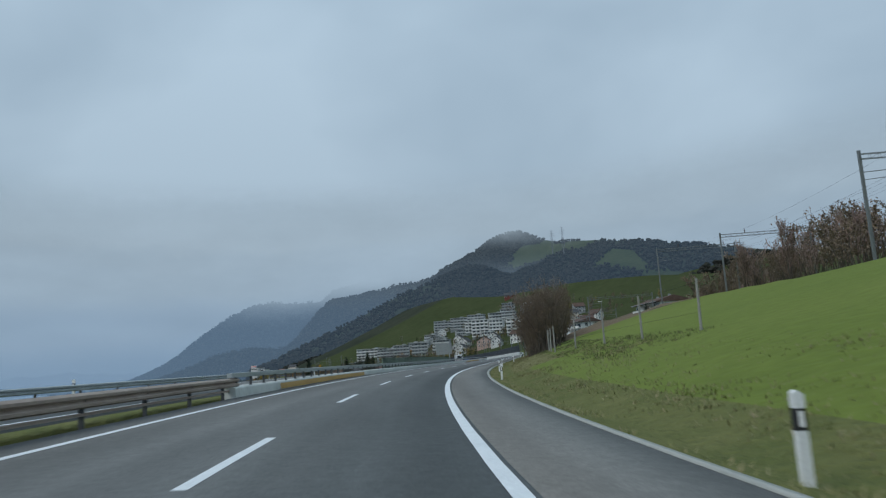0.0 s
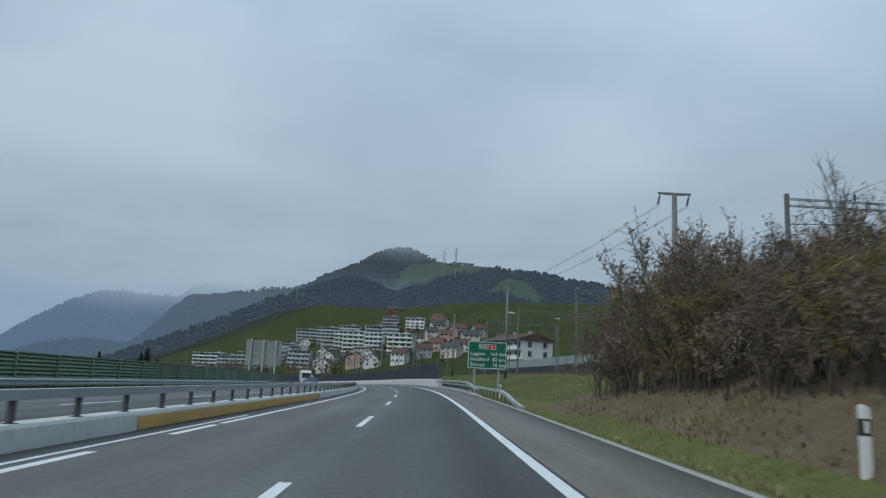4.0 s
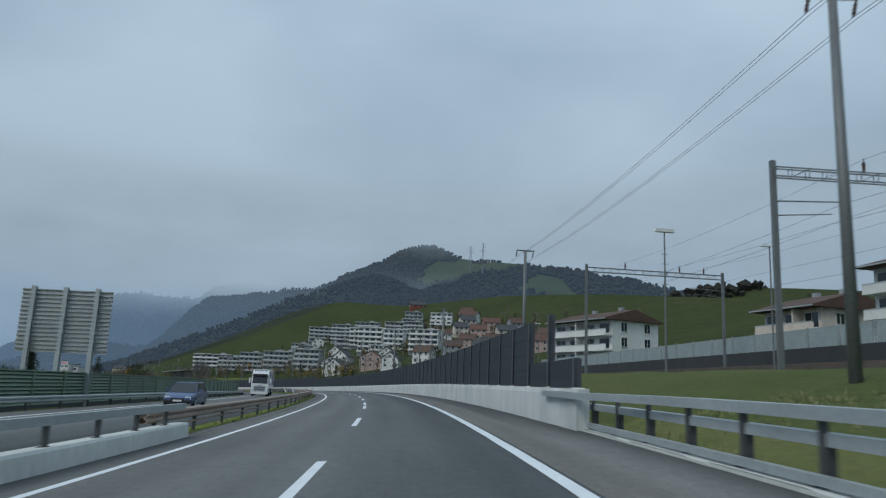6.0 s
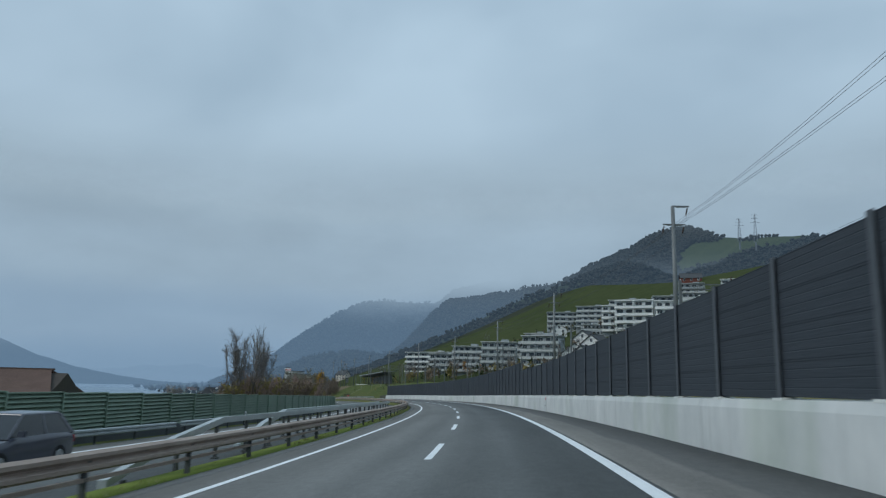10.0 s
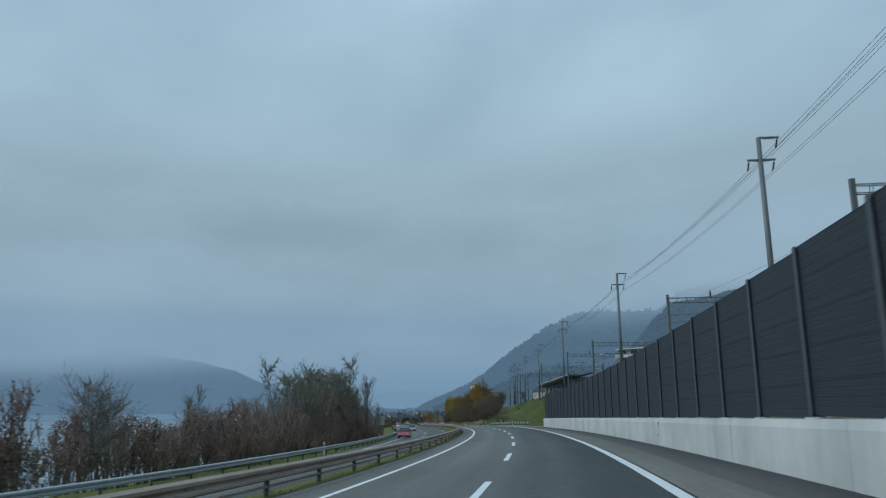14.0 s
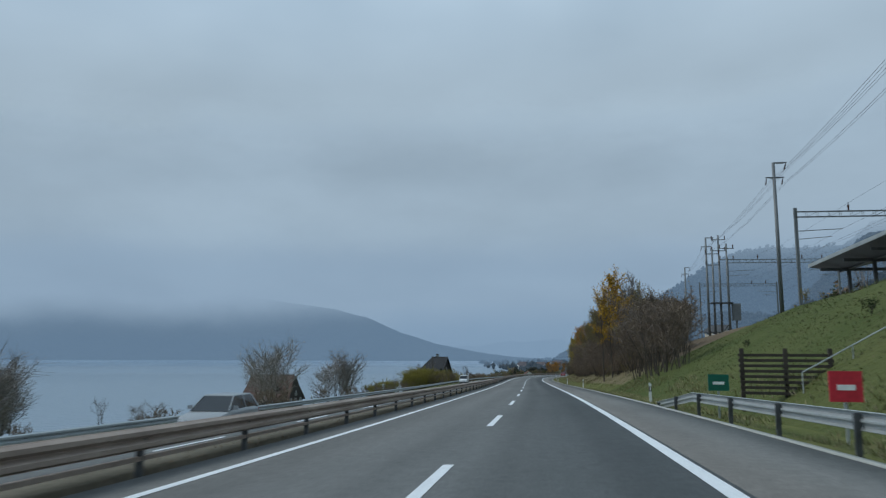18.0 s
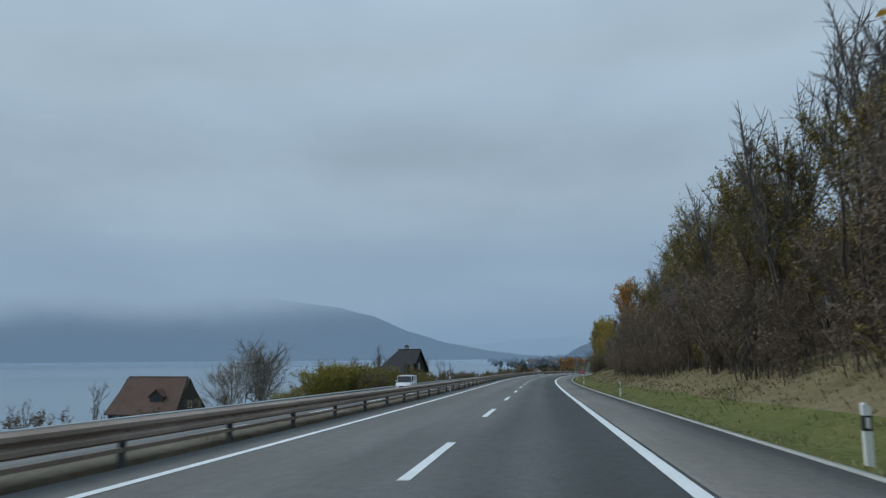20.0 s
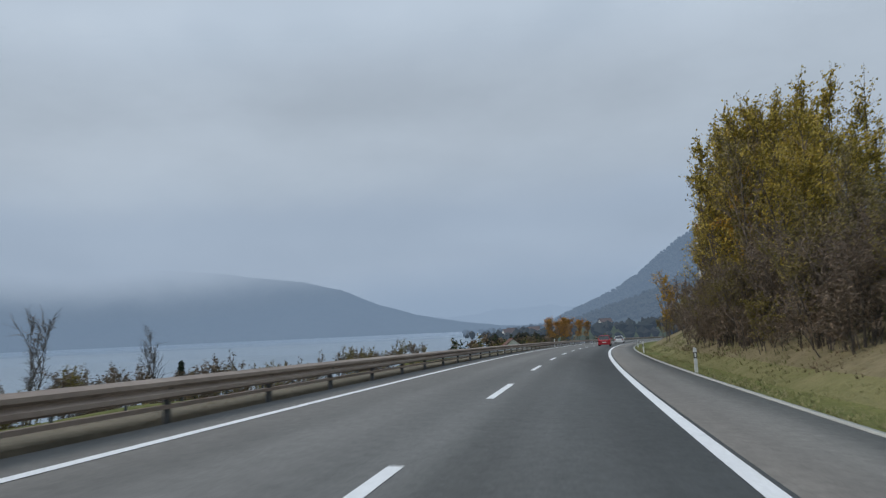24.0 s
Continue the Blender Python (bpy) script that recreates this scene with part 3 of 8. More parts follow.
def cloud_material(name, haze, z0, z1, top, tint, slant=0.0, solid=0.95, ragged=90.0, air=AIR_GLOW):
    m, n, l, b = material(name, 1.0, 0, 0)
    n.remove(b)
    tr = n.new("ShaderNodeBsdfTransparent")
    # emission stands in for sky-lit haze and cloud
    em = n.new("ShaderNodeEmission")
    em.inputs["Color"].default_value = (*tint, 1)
    tc = n.new("ShaderNodeTexCoord")
    sep = n.new("ShaderNodeSeparateXYZ")
    l.new(tc.outputs["Object"], sep.inputs[0])
    t = noise_node(n, l, 0.0042, 6.0, 0.62, (1, 1, 1.6))
    # uneven cloud base, lower over the lake
    off = n.new("ShaderNodeMath")
    off.operation = "MULTIPLY_ADD"
    l.new(t.outputs["Fac"], off.inputs[0])
    off.inputs[1].default_value = ragged
    l.new(sep.outputs["Z"], off.inputs[2])
    side = n.new("ShaderNodeMath")
    side.operation = "MULTIPLY_ADD"
    l.new(sep.outputs["X"], side.inputs[0])
    side.inputs[1].default_value = -slant
    l.new(off.outputs[0], side.inputs[2])
    off = side
    t2 = noise_node(n, l, 0.0019, 5.0, 0.55, (1, 1, 2.2))
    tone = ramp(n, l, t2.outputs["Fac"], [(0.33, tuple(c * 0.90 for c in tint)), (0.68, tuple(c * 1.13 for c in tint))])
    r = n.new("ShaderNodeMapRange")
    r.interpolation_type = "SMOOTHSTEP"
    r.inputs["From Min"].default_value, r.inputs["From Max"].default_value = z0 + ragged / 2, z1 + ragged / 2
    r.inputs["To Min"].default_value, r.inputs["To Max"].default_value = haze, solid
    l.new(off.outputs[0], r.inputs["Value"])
    # below the cloud the glow is a deeper blue, as distance haze
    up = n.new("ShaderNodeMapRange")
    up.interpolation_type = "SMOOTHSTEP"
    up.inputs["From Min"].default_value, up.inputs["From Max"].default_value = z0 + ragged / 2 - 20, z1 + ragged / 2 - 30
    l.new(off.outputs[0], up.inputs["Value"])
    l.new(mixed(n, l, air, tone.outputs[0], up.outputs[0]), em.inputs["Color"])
    # and it thins out again into the sky above
    f = n.new("ShaderNodeMapRange")
    f.interpolation_type = "SMOOTHSTEP"
    f.inputs["From Min"].default_value, f.inputs["From Max"].default_value = top * 0.62, top
    f.inputs["To Min"].default_value, f.inputs["To Max"].default_value = 1.0, 0.0
    l.new(sep.outputs["Z"], f.inputs["Value"])
    mu = n.new("ShaderNodeMath")
    mu.operation = "MULTIPLY"
    l.new(r.outputs[0], mu.inputs[0])
    l.new(f.outputs[0], mu.inputs[1])
    mix = n.new("ShaderNodeMixShader")
    l.new(mu.outputs[0], mix.inputs[0])
    l.new(tr.outputs[0], mix.inputs[1])
    l.new(em.outputs[0], mix.inputs[2])
    l.new(mix.outputs[0], n["Material Output"].inputs["Surface"])
    return m


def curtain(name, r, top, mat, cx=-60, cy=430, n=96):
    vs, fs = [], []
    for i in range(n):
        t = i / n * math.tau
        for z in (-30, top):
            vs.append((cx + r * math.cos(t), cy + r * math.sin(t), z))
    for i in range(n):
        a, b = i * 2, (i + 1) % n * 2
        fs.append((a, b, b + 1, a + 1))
    return tagged(mesh_object(name, vs, fs, mat), "glowing sheet of pale blue haze" + (" and low grey cloud" if "cloud" in name else "") + " over the valley", "cloud", kind="structure")


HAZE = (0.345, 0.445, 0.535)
curtain("low_cloud_glow", 800, 350, cloud_material("hill_cloud", 0.14, 176, 244, 340, HAZE))
curtain("valley_haze_glow", 1180, 300, cloud_material("valley_haze_glow", 0.27, 130, 250, 290, HAZE, 0.0, 0.0, 60.0))
curtain("low_cloud_glow", 1450, 520, cloud_material("ridge_cloud", 0.22, 116, 236, 510, HAZE, 0.0, 0.995, 80.0))
curtain("low_cloud_glow", 1640, 520, cloud_material("mountain_cloud", 0.24, 112, 188, 510, HAZE, 0.055, 0.998, 50.0))
curtain("low_cloud_glow", 2620, 740, cloud_material("far_cloud", 0.86, 60, 240, 730, HAZE, 0.02, 0.97, 90.0, (0.265, 0.370, 0.480)))

# ---- motorway: carriageways, shoulders and paint ----
S0, S1 = -60.0, 1180.0
road = strip("road", S0, S1, -4.05, LANE_R + 0.18, 0.0, ASPHALT, thick=0.4)
tagged(road, "grey asphalt motorway carriageway with two lanes", "road", kind="structure")
sh = strip("hard_shoulder", S0, S1, LANE_R + 0.18, 5.72, -0.002, SHOULDER, thick=0.4)
tagged(sh, "paler asphalt hard shoulder", "road", kind="structure")
kb = strip("shoulder_edge", S0, S1, 5.72, 5.88, 0.02, KERB, thick=0.4)
tagged(kb, "pale concrete edge of the hard shoulder", "kerb", kind="structure")
ms = strip("median_edge", 214, 640, -4.46, -4.05, -0.004, SHOULDER, thick=0.35)
tagged(ms, "dusty pale asphalt edge beside the median grass", "road", kind="structure")
# opposite carriageway lies a little lower
n = 300
ov, of = [], []
for i in range(n + 1):
    s = S0 + (S1 - S0) * i / n
    ov += [at(s, -15.3, opp_z(s, -15.3)), at(s, -5.75, opp_z(s, -5.75)), at(s, -15.3, opp_z(s, -15.3) - 0.4), at(s, -5.75, opp_z(s, -5.75) - 0.4)]
for i in range(n):
    a, b = i * 4, i * 4 + 4
    of += [(a, a + 1, b + 1, b), (a + 2, a, b, b + 2), (a + 1, a + 3, b + 3, b + 1)]
opp = mesh_object("opposite_road", ov, of, ASPHALT)
road_uv(opp, [(-15.3 if j % 2 == 0 else -5.75, S0 + (S1 - S0) * (j // 4) / n) for j in range(len(ov))])
tagged(opp, "opposite motorway carriageway of grey asphalt", "road", kind="structure")


def paint_line(name, s0, s1, o, width, drop=None, step=4.0):
    n = max(1, int(math.ceil((s1 - s0) / step)))
    vs, fs = [], []
    for i in range(n + 1):
        s = s0 + (s1 - s0) * i / n
        d = 0.006 if drop is None else opp_z(s, o) + 0.008
        vs += [at(s, o - width / 2, d), at(s, o + width / 2, d)]
    for i in range(n):
        a = i * 2
        fs.append((a, a + 1, a + 3, a + 2))
    return mesh_object(name, vs, fs, PAINT)


paints = [paint_line("edge_line", S0, S1, LANE_R, 0.215), paint_line("edge_line", S0, 66, -LANE_L, 0.16), paint_line("edge_line", 142, S1, -LANE_L, 0.16),
          paint_line("edge_line", S0, S1, -6.45, 0.15, OPP_DROP), paint_line("edge_line", S0, S1, -13.4, 0.18, OPP_DROP), paint_line("edge_line", 62, 146, -LANE_L - 0.32, 0.11)]
for k in range(12):
    paints.append(paint_line("short_dash", 68 + k * 6.4, 71 + k * 6.4, -LANE_L, 0.17))
for k in range(-4, 16):
    s = DASH_A + STEP_A * k
    if -58 < s < 234:
        paints.append(paint_line("lane_dash", s, s + DASH, 0, 0.16))
paints.append(paint_line("lane_dash", 238.3, 243.2, 0, 0.16))
for k in range(19, 80):
    s = DASH_B + STEP_B * k
    if s > 240:
        paints.append(paint_line("lane_dash", s, s + DASH, 0, 0.16))
for k in range(-3, 80):
    paints.append(paint_line("lane_dash", 5 + 13.0 * k, 5 + 13.0 * k + DASH, -9.9, 0.15, OPP_DROP))
for p in paints:
    tagged(p, "white painted road marking on the asphalt", "road marking", kind="structure")

# ---- noise wall on the right: concrete plinth, posts and panels ----
WALL_A, WALL_B, WALL_O = 212.6, 580.0, 5.62
vs, fs = swept([(0.02, -0.3), (0.02, 0.84), (0.05, 0.985), (0.33, 0.985), (0.33, -0.3)], WALL_A + 0.02, WALL_B - 0.02, WALL_O)
plinth = mesh_object("plinth_wall", vs, fs, PLINTH, False)
tagged(plinth, "stained pale concrete plinth wall", "wall", kind="structure")

# ---- helpers for things and their parts ----
class Geo:
    """Collects plain geometry for one mesh."""

    def __init__(self):
        self.v, self.f = [], []

    def box(self, x, y, z, sx, sy, sz, m=None, taper=1.0):
        """A box from its base centre; taper narrows its top."""
        k = len(self.v)
        for h, t in ((0, 1.0), (sz, taper)):
            for a, b in ((-1, -1), (1, -1), (1, 1), (-1, 1)):
                p = Vector((x + a * sx / 2 * t, y + b * sy / 2 * t, z + h))
                self.v.append(m @ p if m else p)
        self.f += [(k + 3, k + 2, k + 1, k), (k + 4, k + 5, k + 6, k + 7)]
        self.f += [(k + i, k + (i + 1) % 4, k + 4 + (i + 1) % 4, k + 4 + i) for i in range(4)]
        return self

    def tube(self, p, q, r0, r1, n=6):
        p, q = Vector(p), Vector(q)
        d = (q - p)
        if d.length < 1e-6:
            return self
        u = d.orthogonal().normalized()
        w = d.normalized().cross(u)
        k = len(self.v)
        for c, r in ((p, r0), (q, r1)):
            for i in range(n):
                a = i / n * math.tau
                self.v.append(c + u * (r * math.cos(a)) + w * (r * math.sin(a)))
        self.f += [(k + i, k + (i + 1) % n, k + n + (i + 1) % n, k + n + i) for i in range(n)]
        self.f += [tuple(k + i for i in range(n))[::-1], tuple(k + n + i for i in range(n))]
        return self

    def prism(self, outline, y0, y1):
        """A closed outline in x and z, drawn out along y."""
        k, n = len(self.v), len(outline)
        for y in (y0, y1):
            self.v += [Vector((a, y, b)) for a, b in outline]
        self.f += [(k + i, k + (i + 1) % n, k + n + (i + 1) % n, k + n + i) for i in range(n)]
        self.f += [tuple(k + i for i in range(n))[::-1], tuple(k + n + i for i in range(n))]
        return self

    def quad(self, a, b, c, d):
        k = len(self.v)
        self.v += [Vector(a), Vector(b), Vector(c), Vector(d)]
        self.f.append((k, k + 1, k + 2, k + 3))
        return self

    def mesh(self, name, mat, smooth_shade=False):
        me = bpy.data.meshes.new(name)
        me.from_pydata([tuple(v) for v in self.v], [], self.f)
        me.materials.append(mat)
        if smooth_shade:
            me.shade_smooth()
        me.update()
        return me


def part(name, geo, mat, parent, label="", smooth_shade=False):
    ob = new(name, geo if isinstance(geo, bpy.types.Mesh) else geo.mesh(name, mat, smooth_shade))
    ob.parent = parent
    if label:
        ob["label"] = label
    return ob


def thing(name, m, label, category, group=""):
    ob = new(name)
    ob.empty_display_size = 0.2
    ob.matrix_world = m
    return tagged(ob, label, category, group)


def local(parent, p):
    return parent.matrix_world.inverted() @ Vector(p)


def swept_part(name, section, s0, s1, o, mat, parent, step=4.0, lift=None):
    vs, fs = [], []
    n = max(1, int(math.ceil((s1 - s0) / step)))
    m = len(section)
    inv = parent.matrix_world.inverted()
    for i in range(n + 1):
        s = s0 + (s1 - s0) * i / n
        oo = o(s) if callable(o) else o
        dz = lift(s) if lift else 0.0
        vs += [inv @ at(s, oo + a, b + dz) for a, b in section]
    for i in range(n):
        for j in range(m):
            a, b = i * m + j, i * m + (j + 1) % m
            fs.append((a, b, b + m, a + m))
    fs += [tuple(range(m))[::-1], tuple(n * m + j for j in range(m))]
    g = Geo()
    g.v, g.f = vs, fs
    return part(name, g, mat, parent)


# ---- noise wall: posts and ribbed panels ----
BAY = 3.0
wall = thing("noise_wall", placed(215, 5.8, 1.0), "dark grey ribbed noise barrier on a concrete plinth", "noise barrier")
inv_wall = wall.matrix_world.inverted()


def panel_mesh(height, length):
    g = Geo()
    n = max(1, int(round(height / 0.53)))
    out = []
    for i in range(n):
        z0, z1 = height * i / n, height * (i + 1) / n
        # each board has shallow flutes and a small lip at its top
        out += [(-0.060, z0 + 0.004), (-0.064, z0 + 0.02)]
        for j in range(1, 4):
            z = z0 + (z1 - z0) * j / 4
            out += [(-0.064, z - 0.012), (-0.060, z), (-0.064, z + 0.012)]
        out += [(-0.064, z1 - 0.03), (-0.069, z1 - 0.014), (-0.069, z1 - 0.004), (-0.060, z1 - 0.003)]
    out += [(-0.02, height + 0.012), (0.06, height + 0.012), (0.06, 0.0)]
    g.prism(out, -length / 2, length / 2)
    return g.mesh("panel", PANEL)


PANEL_LOW, PANEL_HIGH, PANEL_END = panel_mesh(2.13, BAY + 0.05), panel_mesh(2.88, BAY + 0.05), panel_mesh(0.75, BAY + 0.05)


def post_mesh(height):
    g = Geo()
    # rolled steel H section on a foot plate
    g.box(-0.105, 0, 0, 0.02, 0.16, height)
    g.box(0.085, 0, 0, 0.02, 0.15, height)
    g.box(-0.01, 0, 0, 0.18, 0.016, height)
    g.box(0, 0, 0, 0.30, 0.34, 0.03)
    return g.mesh("post", PANEL_POST)


POST_LOW, POST_HIGH, POST_END = post_mesh(2.18), post_mesh(2.93), post_mesh(0.78)
FOOT = Geo().box(0, 0, -0.02, 0.32, 0.40, 0.05, taper=0.92).mesh("footing", CONCRETE)
POSTS = [float(np.interp(k, [-1, 2, 19, 31, 42, 55, 91, 97, 108, 117], [213.2, 222.5, 276.1, 312.8, 347.3, 387.2, 498.9, 517.4, 551.1, 578.1])) for k in range(-1, 118)]
for s, s_next in zip(POSTS, POSTS[1:] + [999.0]):
    hi, end = s > 405.0, s < 217.5
    m = inv_wall @ placed(s, 5.80, 1.0)
    p = part("post", POST_HIGH if s > 406.5 - BAY else POST_END if s < 216 else POST_LOW, None, wall)
    p.matrix_basis = m
    f = part("footing", FOOT, None, wall)
    f.matrix_basis = m
    if s_next < 580.5:
        q = part("panel", PANEL_HIGH if s > 405 else PANEL_END if end else PANEL_LOW, None, wall)
        q.matrix_basis = inv_wall @ placed((s + s_next) / 2, 5.80, 1.02)

# the plinth's cast lengths, with open joints between them
cuts = [WALL_A, *[310.6 + 10.98 * k for k in range(-8, 25) if WALL_A + 3 < 310.6 + 10.98 * k < WALL_B - 3], WALL_B]
for s, s_next in zip(cuts[:-1], cuts[1:]):
    swept_part("wall_length", [(0.0, -0.3), (0.0, 0.85), (0.03, 1.0), (0.34, 1.0), (0.34, -0.3)], s + 0.012, s_next - 0.012, WALL_O, PLINTH, plinth, 3.0)

# ---- green louvred noise wall beyond the opposite carriageway ----
gwall = thing("louvred_noise_wall", placed(125, -16.9, -0.2), "green louvred noise barrier along the opposite carriageway", "noise barrier")
inv_g = gwall.matrix_world.inverted()
g = Geo()
for i in range(9):
    z = 0.1 + i * 0.19
    g.prism([(0.05, z), (0.09, z + 0.02), (-0.03, z + 0.15), (-0.07, z + 0.13)], -1.98, 1.98)
g.prism([(-0.075, 0.05), (-0.06, 0.05), (-0.06, 1.80), (-0.075, 1.80)], -1.98, 1.98)
g.prism([(-0.08, 1.80), (0.10, 1.80), (0.10, 1.86), (-0.08, 1.86)], -1.98, 1.98)
LOUVRE = g.mesh("louvre_panel", GREEN_PANEL)
GPOST = Geo().box(0.06, 0, -0.3, 0.14, 0.1, 2.18).mesh("post", GREEN_PANEL)
k = 0
s = 118.0
while s < 506:
    dz = float(np.interp(s, [118, 204, 275, 347, 381, 414, 507], [1.75, 1.67, 1.52, 1.50, 1.38, 1.25, 1.0])) - 1.86
    part("louvre_panel", LOUVRE, None, gwall).matrix_basis = inv_g @ placed(s + 2, -16.9, dz)
    part("post", GPOST, None, gwall).matrix_basis = inv_g @ placed(s, -16.9, dz)
    s += 4.0
swept_part("base", [(-0.15, -0.9), (-0.15, 0.12), (0.15, 0.12), (0.15, -0.9)], 116, 507, -16.9, PANEL_POST, gwall, lift=lambda s: float(np.interp(s, [118, 204, 275, 347, 381, 414, 507], [1.75, 1.67, 1.52, 1.50, 1.38, 1.25, 1.0])) - 1.86)


# ---- guard rails ----
W_BEAM = [(0.00, 0.0), (0.055, 0.04), (0.055, 0.10), (0.005, 0.145), (0.005, 0.165), (0.055, 0.21), (0.055, 0.27), (0.0, 0.31),
          (-0.012, 0.30), (0.035, 0.265), (0.035, 0.215), (-0.012, 0.17), (-0.012, 0.14), (0.035, 0.095), (0.035, 0.045), (-0.012, 0.01)]
RAIL_POST = Geo().box(0, 0, -0.5, 0.10, 0.06, 1.02).box(0.03, 0, 0.30, 0.10, 0.05, 0.2).mesh("post", DARK_STEEL)


def guard_rail(label, s0, s1, o, height, mat, gap=4.0, double=True, ground_z=None, dip=(0, 0), step=4.0):
    """A beam rail on posts; dip gives the lengths over which its ends run down to the ground."""
    t = thing("guard_rail", placed((s0 + s1) / 2, o), label, "guard rail")
    inv = t.matrix_world.inverted()

    def lift(s):
        h = height - 0.31 + (ground_z(s) if ground_z else 0.0)
        if dip[0]:
            h -= (height - 0.05) * (1 - smooth(0, dip[0], s - s0))
        if dip[1]:
            h -= (height - 0.05) * (1 - smooth(0, dip[1], s1 - s))
        return h

    def beam(side, up=0.0):
        sec = [(a * 1.5 * side + 0.06 * side, b + up) for a, b in W_BEAM]
        return sec if side > 0 else sec[::-1]

    swept_part("beam", beam(1), s0, s1, o, mat, t, step, lift)
    if double:
        swept_part("beam", beam(-1), s0, s1, o, mat, t, step, lift)
        swept_part("spacer_rail", [(-0.05, 0.07), (0.05, 0.07), (0.05, 0.13), (-0.05, 0.13)], s0, s1, o, mat, t, step, lambda s: lift(s) - 0.22)
    s = s0 + 1.0
    while s < s1:
        p = part("post", RAIL_POST, None, t)
        p.matrix_basis = inv @ placed(s, o, lift(s) - 0.24)
        s += gap
    return t


guard_rail("weathered double steel guard rail in the median", -60, 14, -4.35, 0.66, RAIL_OLD, 3.4)
guard_rail("weathered brown double steel guard rail in the median", 213, 640, -4.95, 0.66, RAIL_OLD, 4.0, ground_z=lambda s: -0.1 * smooth(400, 540, s) + 0.02)
guard_rail("weathered brown double steel guard rail in the median", 636, 1180, -4.35, 0.62, RAIL_OLD, 3.75)
guard_rail("galvanised steel guard rail beside the opposite carriageway", -60, 118, -15.6, 0.66, STEEL, 4.0, False)
guard_rail("galvanised steel guard rail at the louvred barrier's foot", 118, 380, -15.75, 0.62, STEEL, 4.0, False, ground_z=lambda s: opp_z(s, -15.3))
guard_rail("galvanised steel guard rail beside the opposite carriageway", 380, 1180, -15.5, 0.68, STEEL, 4.0, False, ground_z=lambda s: opp_z(s, -15.3))
guard_rail("galvanised steel guard rail beside the hard shoulder", 602, 668, 6.25, 0.62, STEEL, 4.0, False, dip=(0, 8))


def box_rail(label, s0, s1, o, base, top, posts, mat, kerb=True, dip=0.0):
    """A box-section rail on close posts, on a concrete base."""
    t = thing("bridge_rail", placed((s0 + s1) / 2, o), label, "guard rail")
    inv = t.matrix_world.inverted()
    fall = lambda s: -(top - 0.06) * (1 - smooth(0, dip, s - s0)) if dip else 0.0
    swept_part("rail", [(-0.09, top - 0.15), (0.09, top - 0.15), (0.09, top), (-0.09, top)], s0, s1, o, mat, t, 3.0, fall)
    if kerb:
        swept_part("concrete_base", [(-0.26, -0.3), (0.24, -0.3), (0.20, base - 0.05), (0.16, base), (-0.22, base)], s0, s1, o, CONCRETE, t, 4.0)
    mesh = Geo().box(0, 0, base - 0.02, 0.07, 0.12, top - 0.13 - base).box(0, 0, base - 0.03, 0.16, 0.2, 0.04).mesh("post", DARK_STEEL)
    s = s0 + 0.8
    while s < s1:
        p = part("post", mesh, None, t)
        p.matrix_basis = inv @ placed(s, o, fall(s))
        s += posts
    return t


median = box_rail("galvanised box rail on black posts over a concrete base", 13, 214, -4.28, 0.36, 0.84, 2.05, STEEL)
OCHRE = surface("ochre_paint", (0.46, 0.285, 0.105), (0.60, 0.38, 0.13), 0.6, 10.0, 0.7)
swept_part("painted_band", [(0.238, 0.02), (0.244, 0.02), (0.214, 0.27), (0.208, 0.27)], 20, 46, -4.28, OCHRE, median)
swept_part("painted_band", [(0.238, 0.02), (0.244, 0.02), (0.214, 0.27), (0.208, 0.27)], 139, 166, -4.28, OCHRE, median)
box_rail("galvanised box rail with a lower rail by the hard shoulder", 158, 214, 6.2, 0.05, 0.62, 2.0, STEEL, False, 9.0)
low = thing("lower_rail", placed(204, 6.2), "galvanised steel rails running up to the concrete wall", "guard rail")
swept_part("rail", [(-0.07, 0.06), (0.05, 0.06), (0.05, 0.17), (-0.07, 0.17)], 184, 214, 6.0, STEEL, low, 3.0)
swept_part("rail", [(-0.09, 0.77), (0.07, 0.77), (0.07, 0.93), (-0.09, 0.93)], 180, 216, lambda s: 6.08 - 0.53 * smooth(206, 213, s), STEEL, low, 2.0, lambda s: -0.46 * (1 - smooth(180, 190, s)))
for k in range(13):
    part("post", Geo().box(0, 0, -0.05, 0.07, 0.12, 0.84).box(0, 0, -0.05, 0.24, 0.26, 0.07), DARK_STEEL, low).matrix_basis = low.matrix_world.inverted() @ placed(188.8 + 2.0 * k, 6.12)
swept_part("concrete_base", [(-0.34, -0.3), (0.30, -0.3), (0.28, 0.02), (-0.32, 0.02)], 180, 213, 6.12, CONCRETE, low, 4.0)
# bridge rails between the carriageways at the later crossing
for o_, s_a, s_b in ((-5.7, 352, 402), (-6.6, 362, 402)):
    box_rail("grey steel rail with sloping end in the median", s_a, s_b, o_, 0.0, 1.0, 2.4, STEEL, False, 5.0)

# ---- delineator posts ----
WHITE = surface("white_plastic", (0.66, 0.68, 0.68), (0.78, 0.80, 0.80), 2.0, 20.0, 0.5)
BLACK = surface("black_plastic", (0.02, 0.02, 0.022), (0.04, 0.04, 0.042), 2.0, 20.0, 0.5)
REFLECT = surface("reflector_white", (0.75, 0.76, 0.76), (0.88, 0.88, 0.88), 3.0, 30.0, 0.3)


def bm_outline(h0, h1, w=0.12, d=0.05):
    g = Geo()
    g.prism([(-w / 2, h0), (w / 2, h0), (w / 2, h1), (-w / 2, h1)], -d, d)
    return g


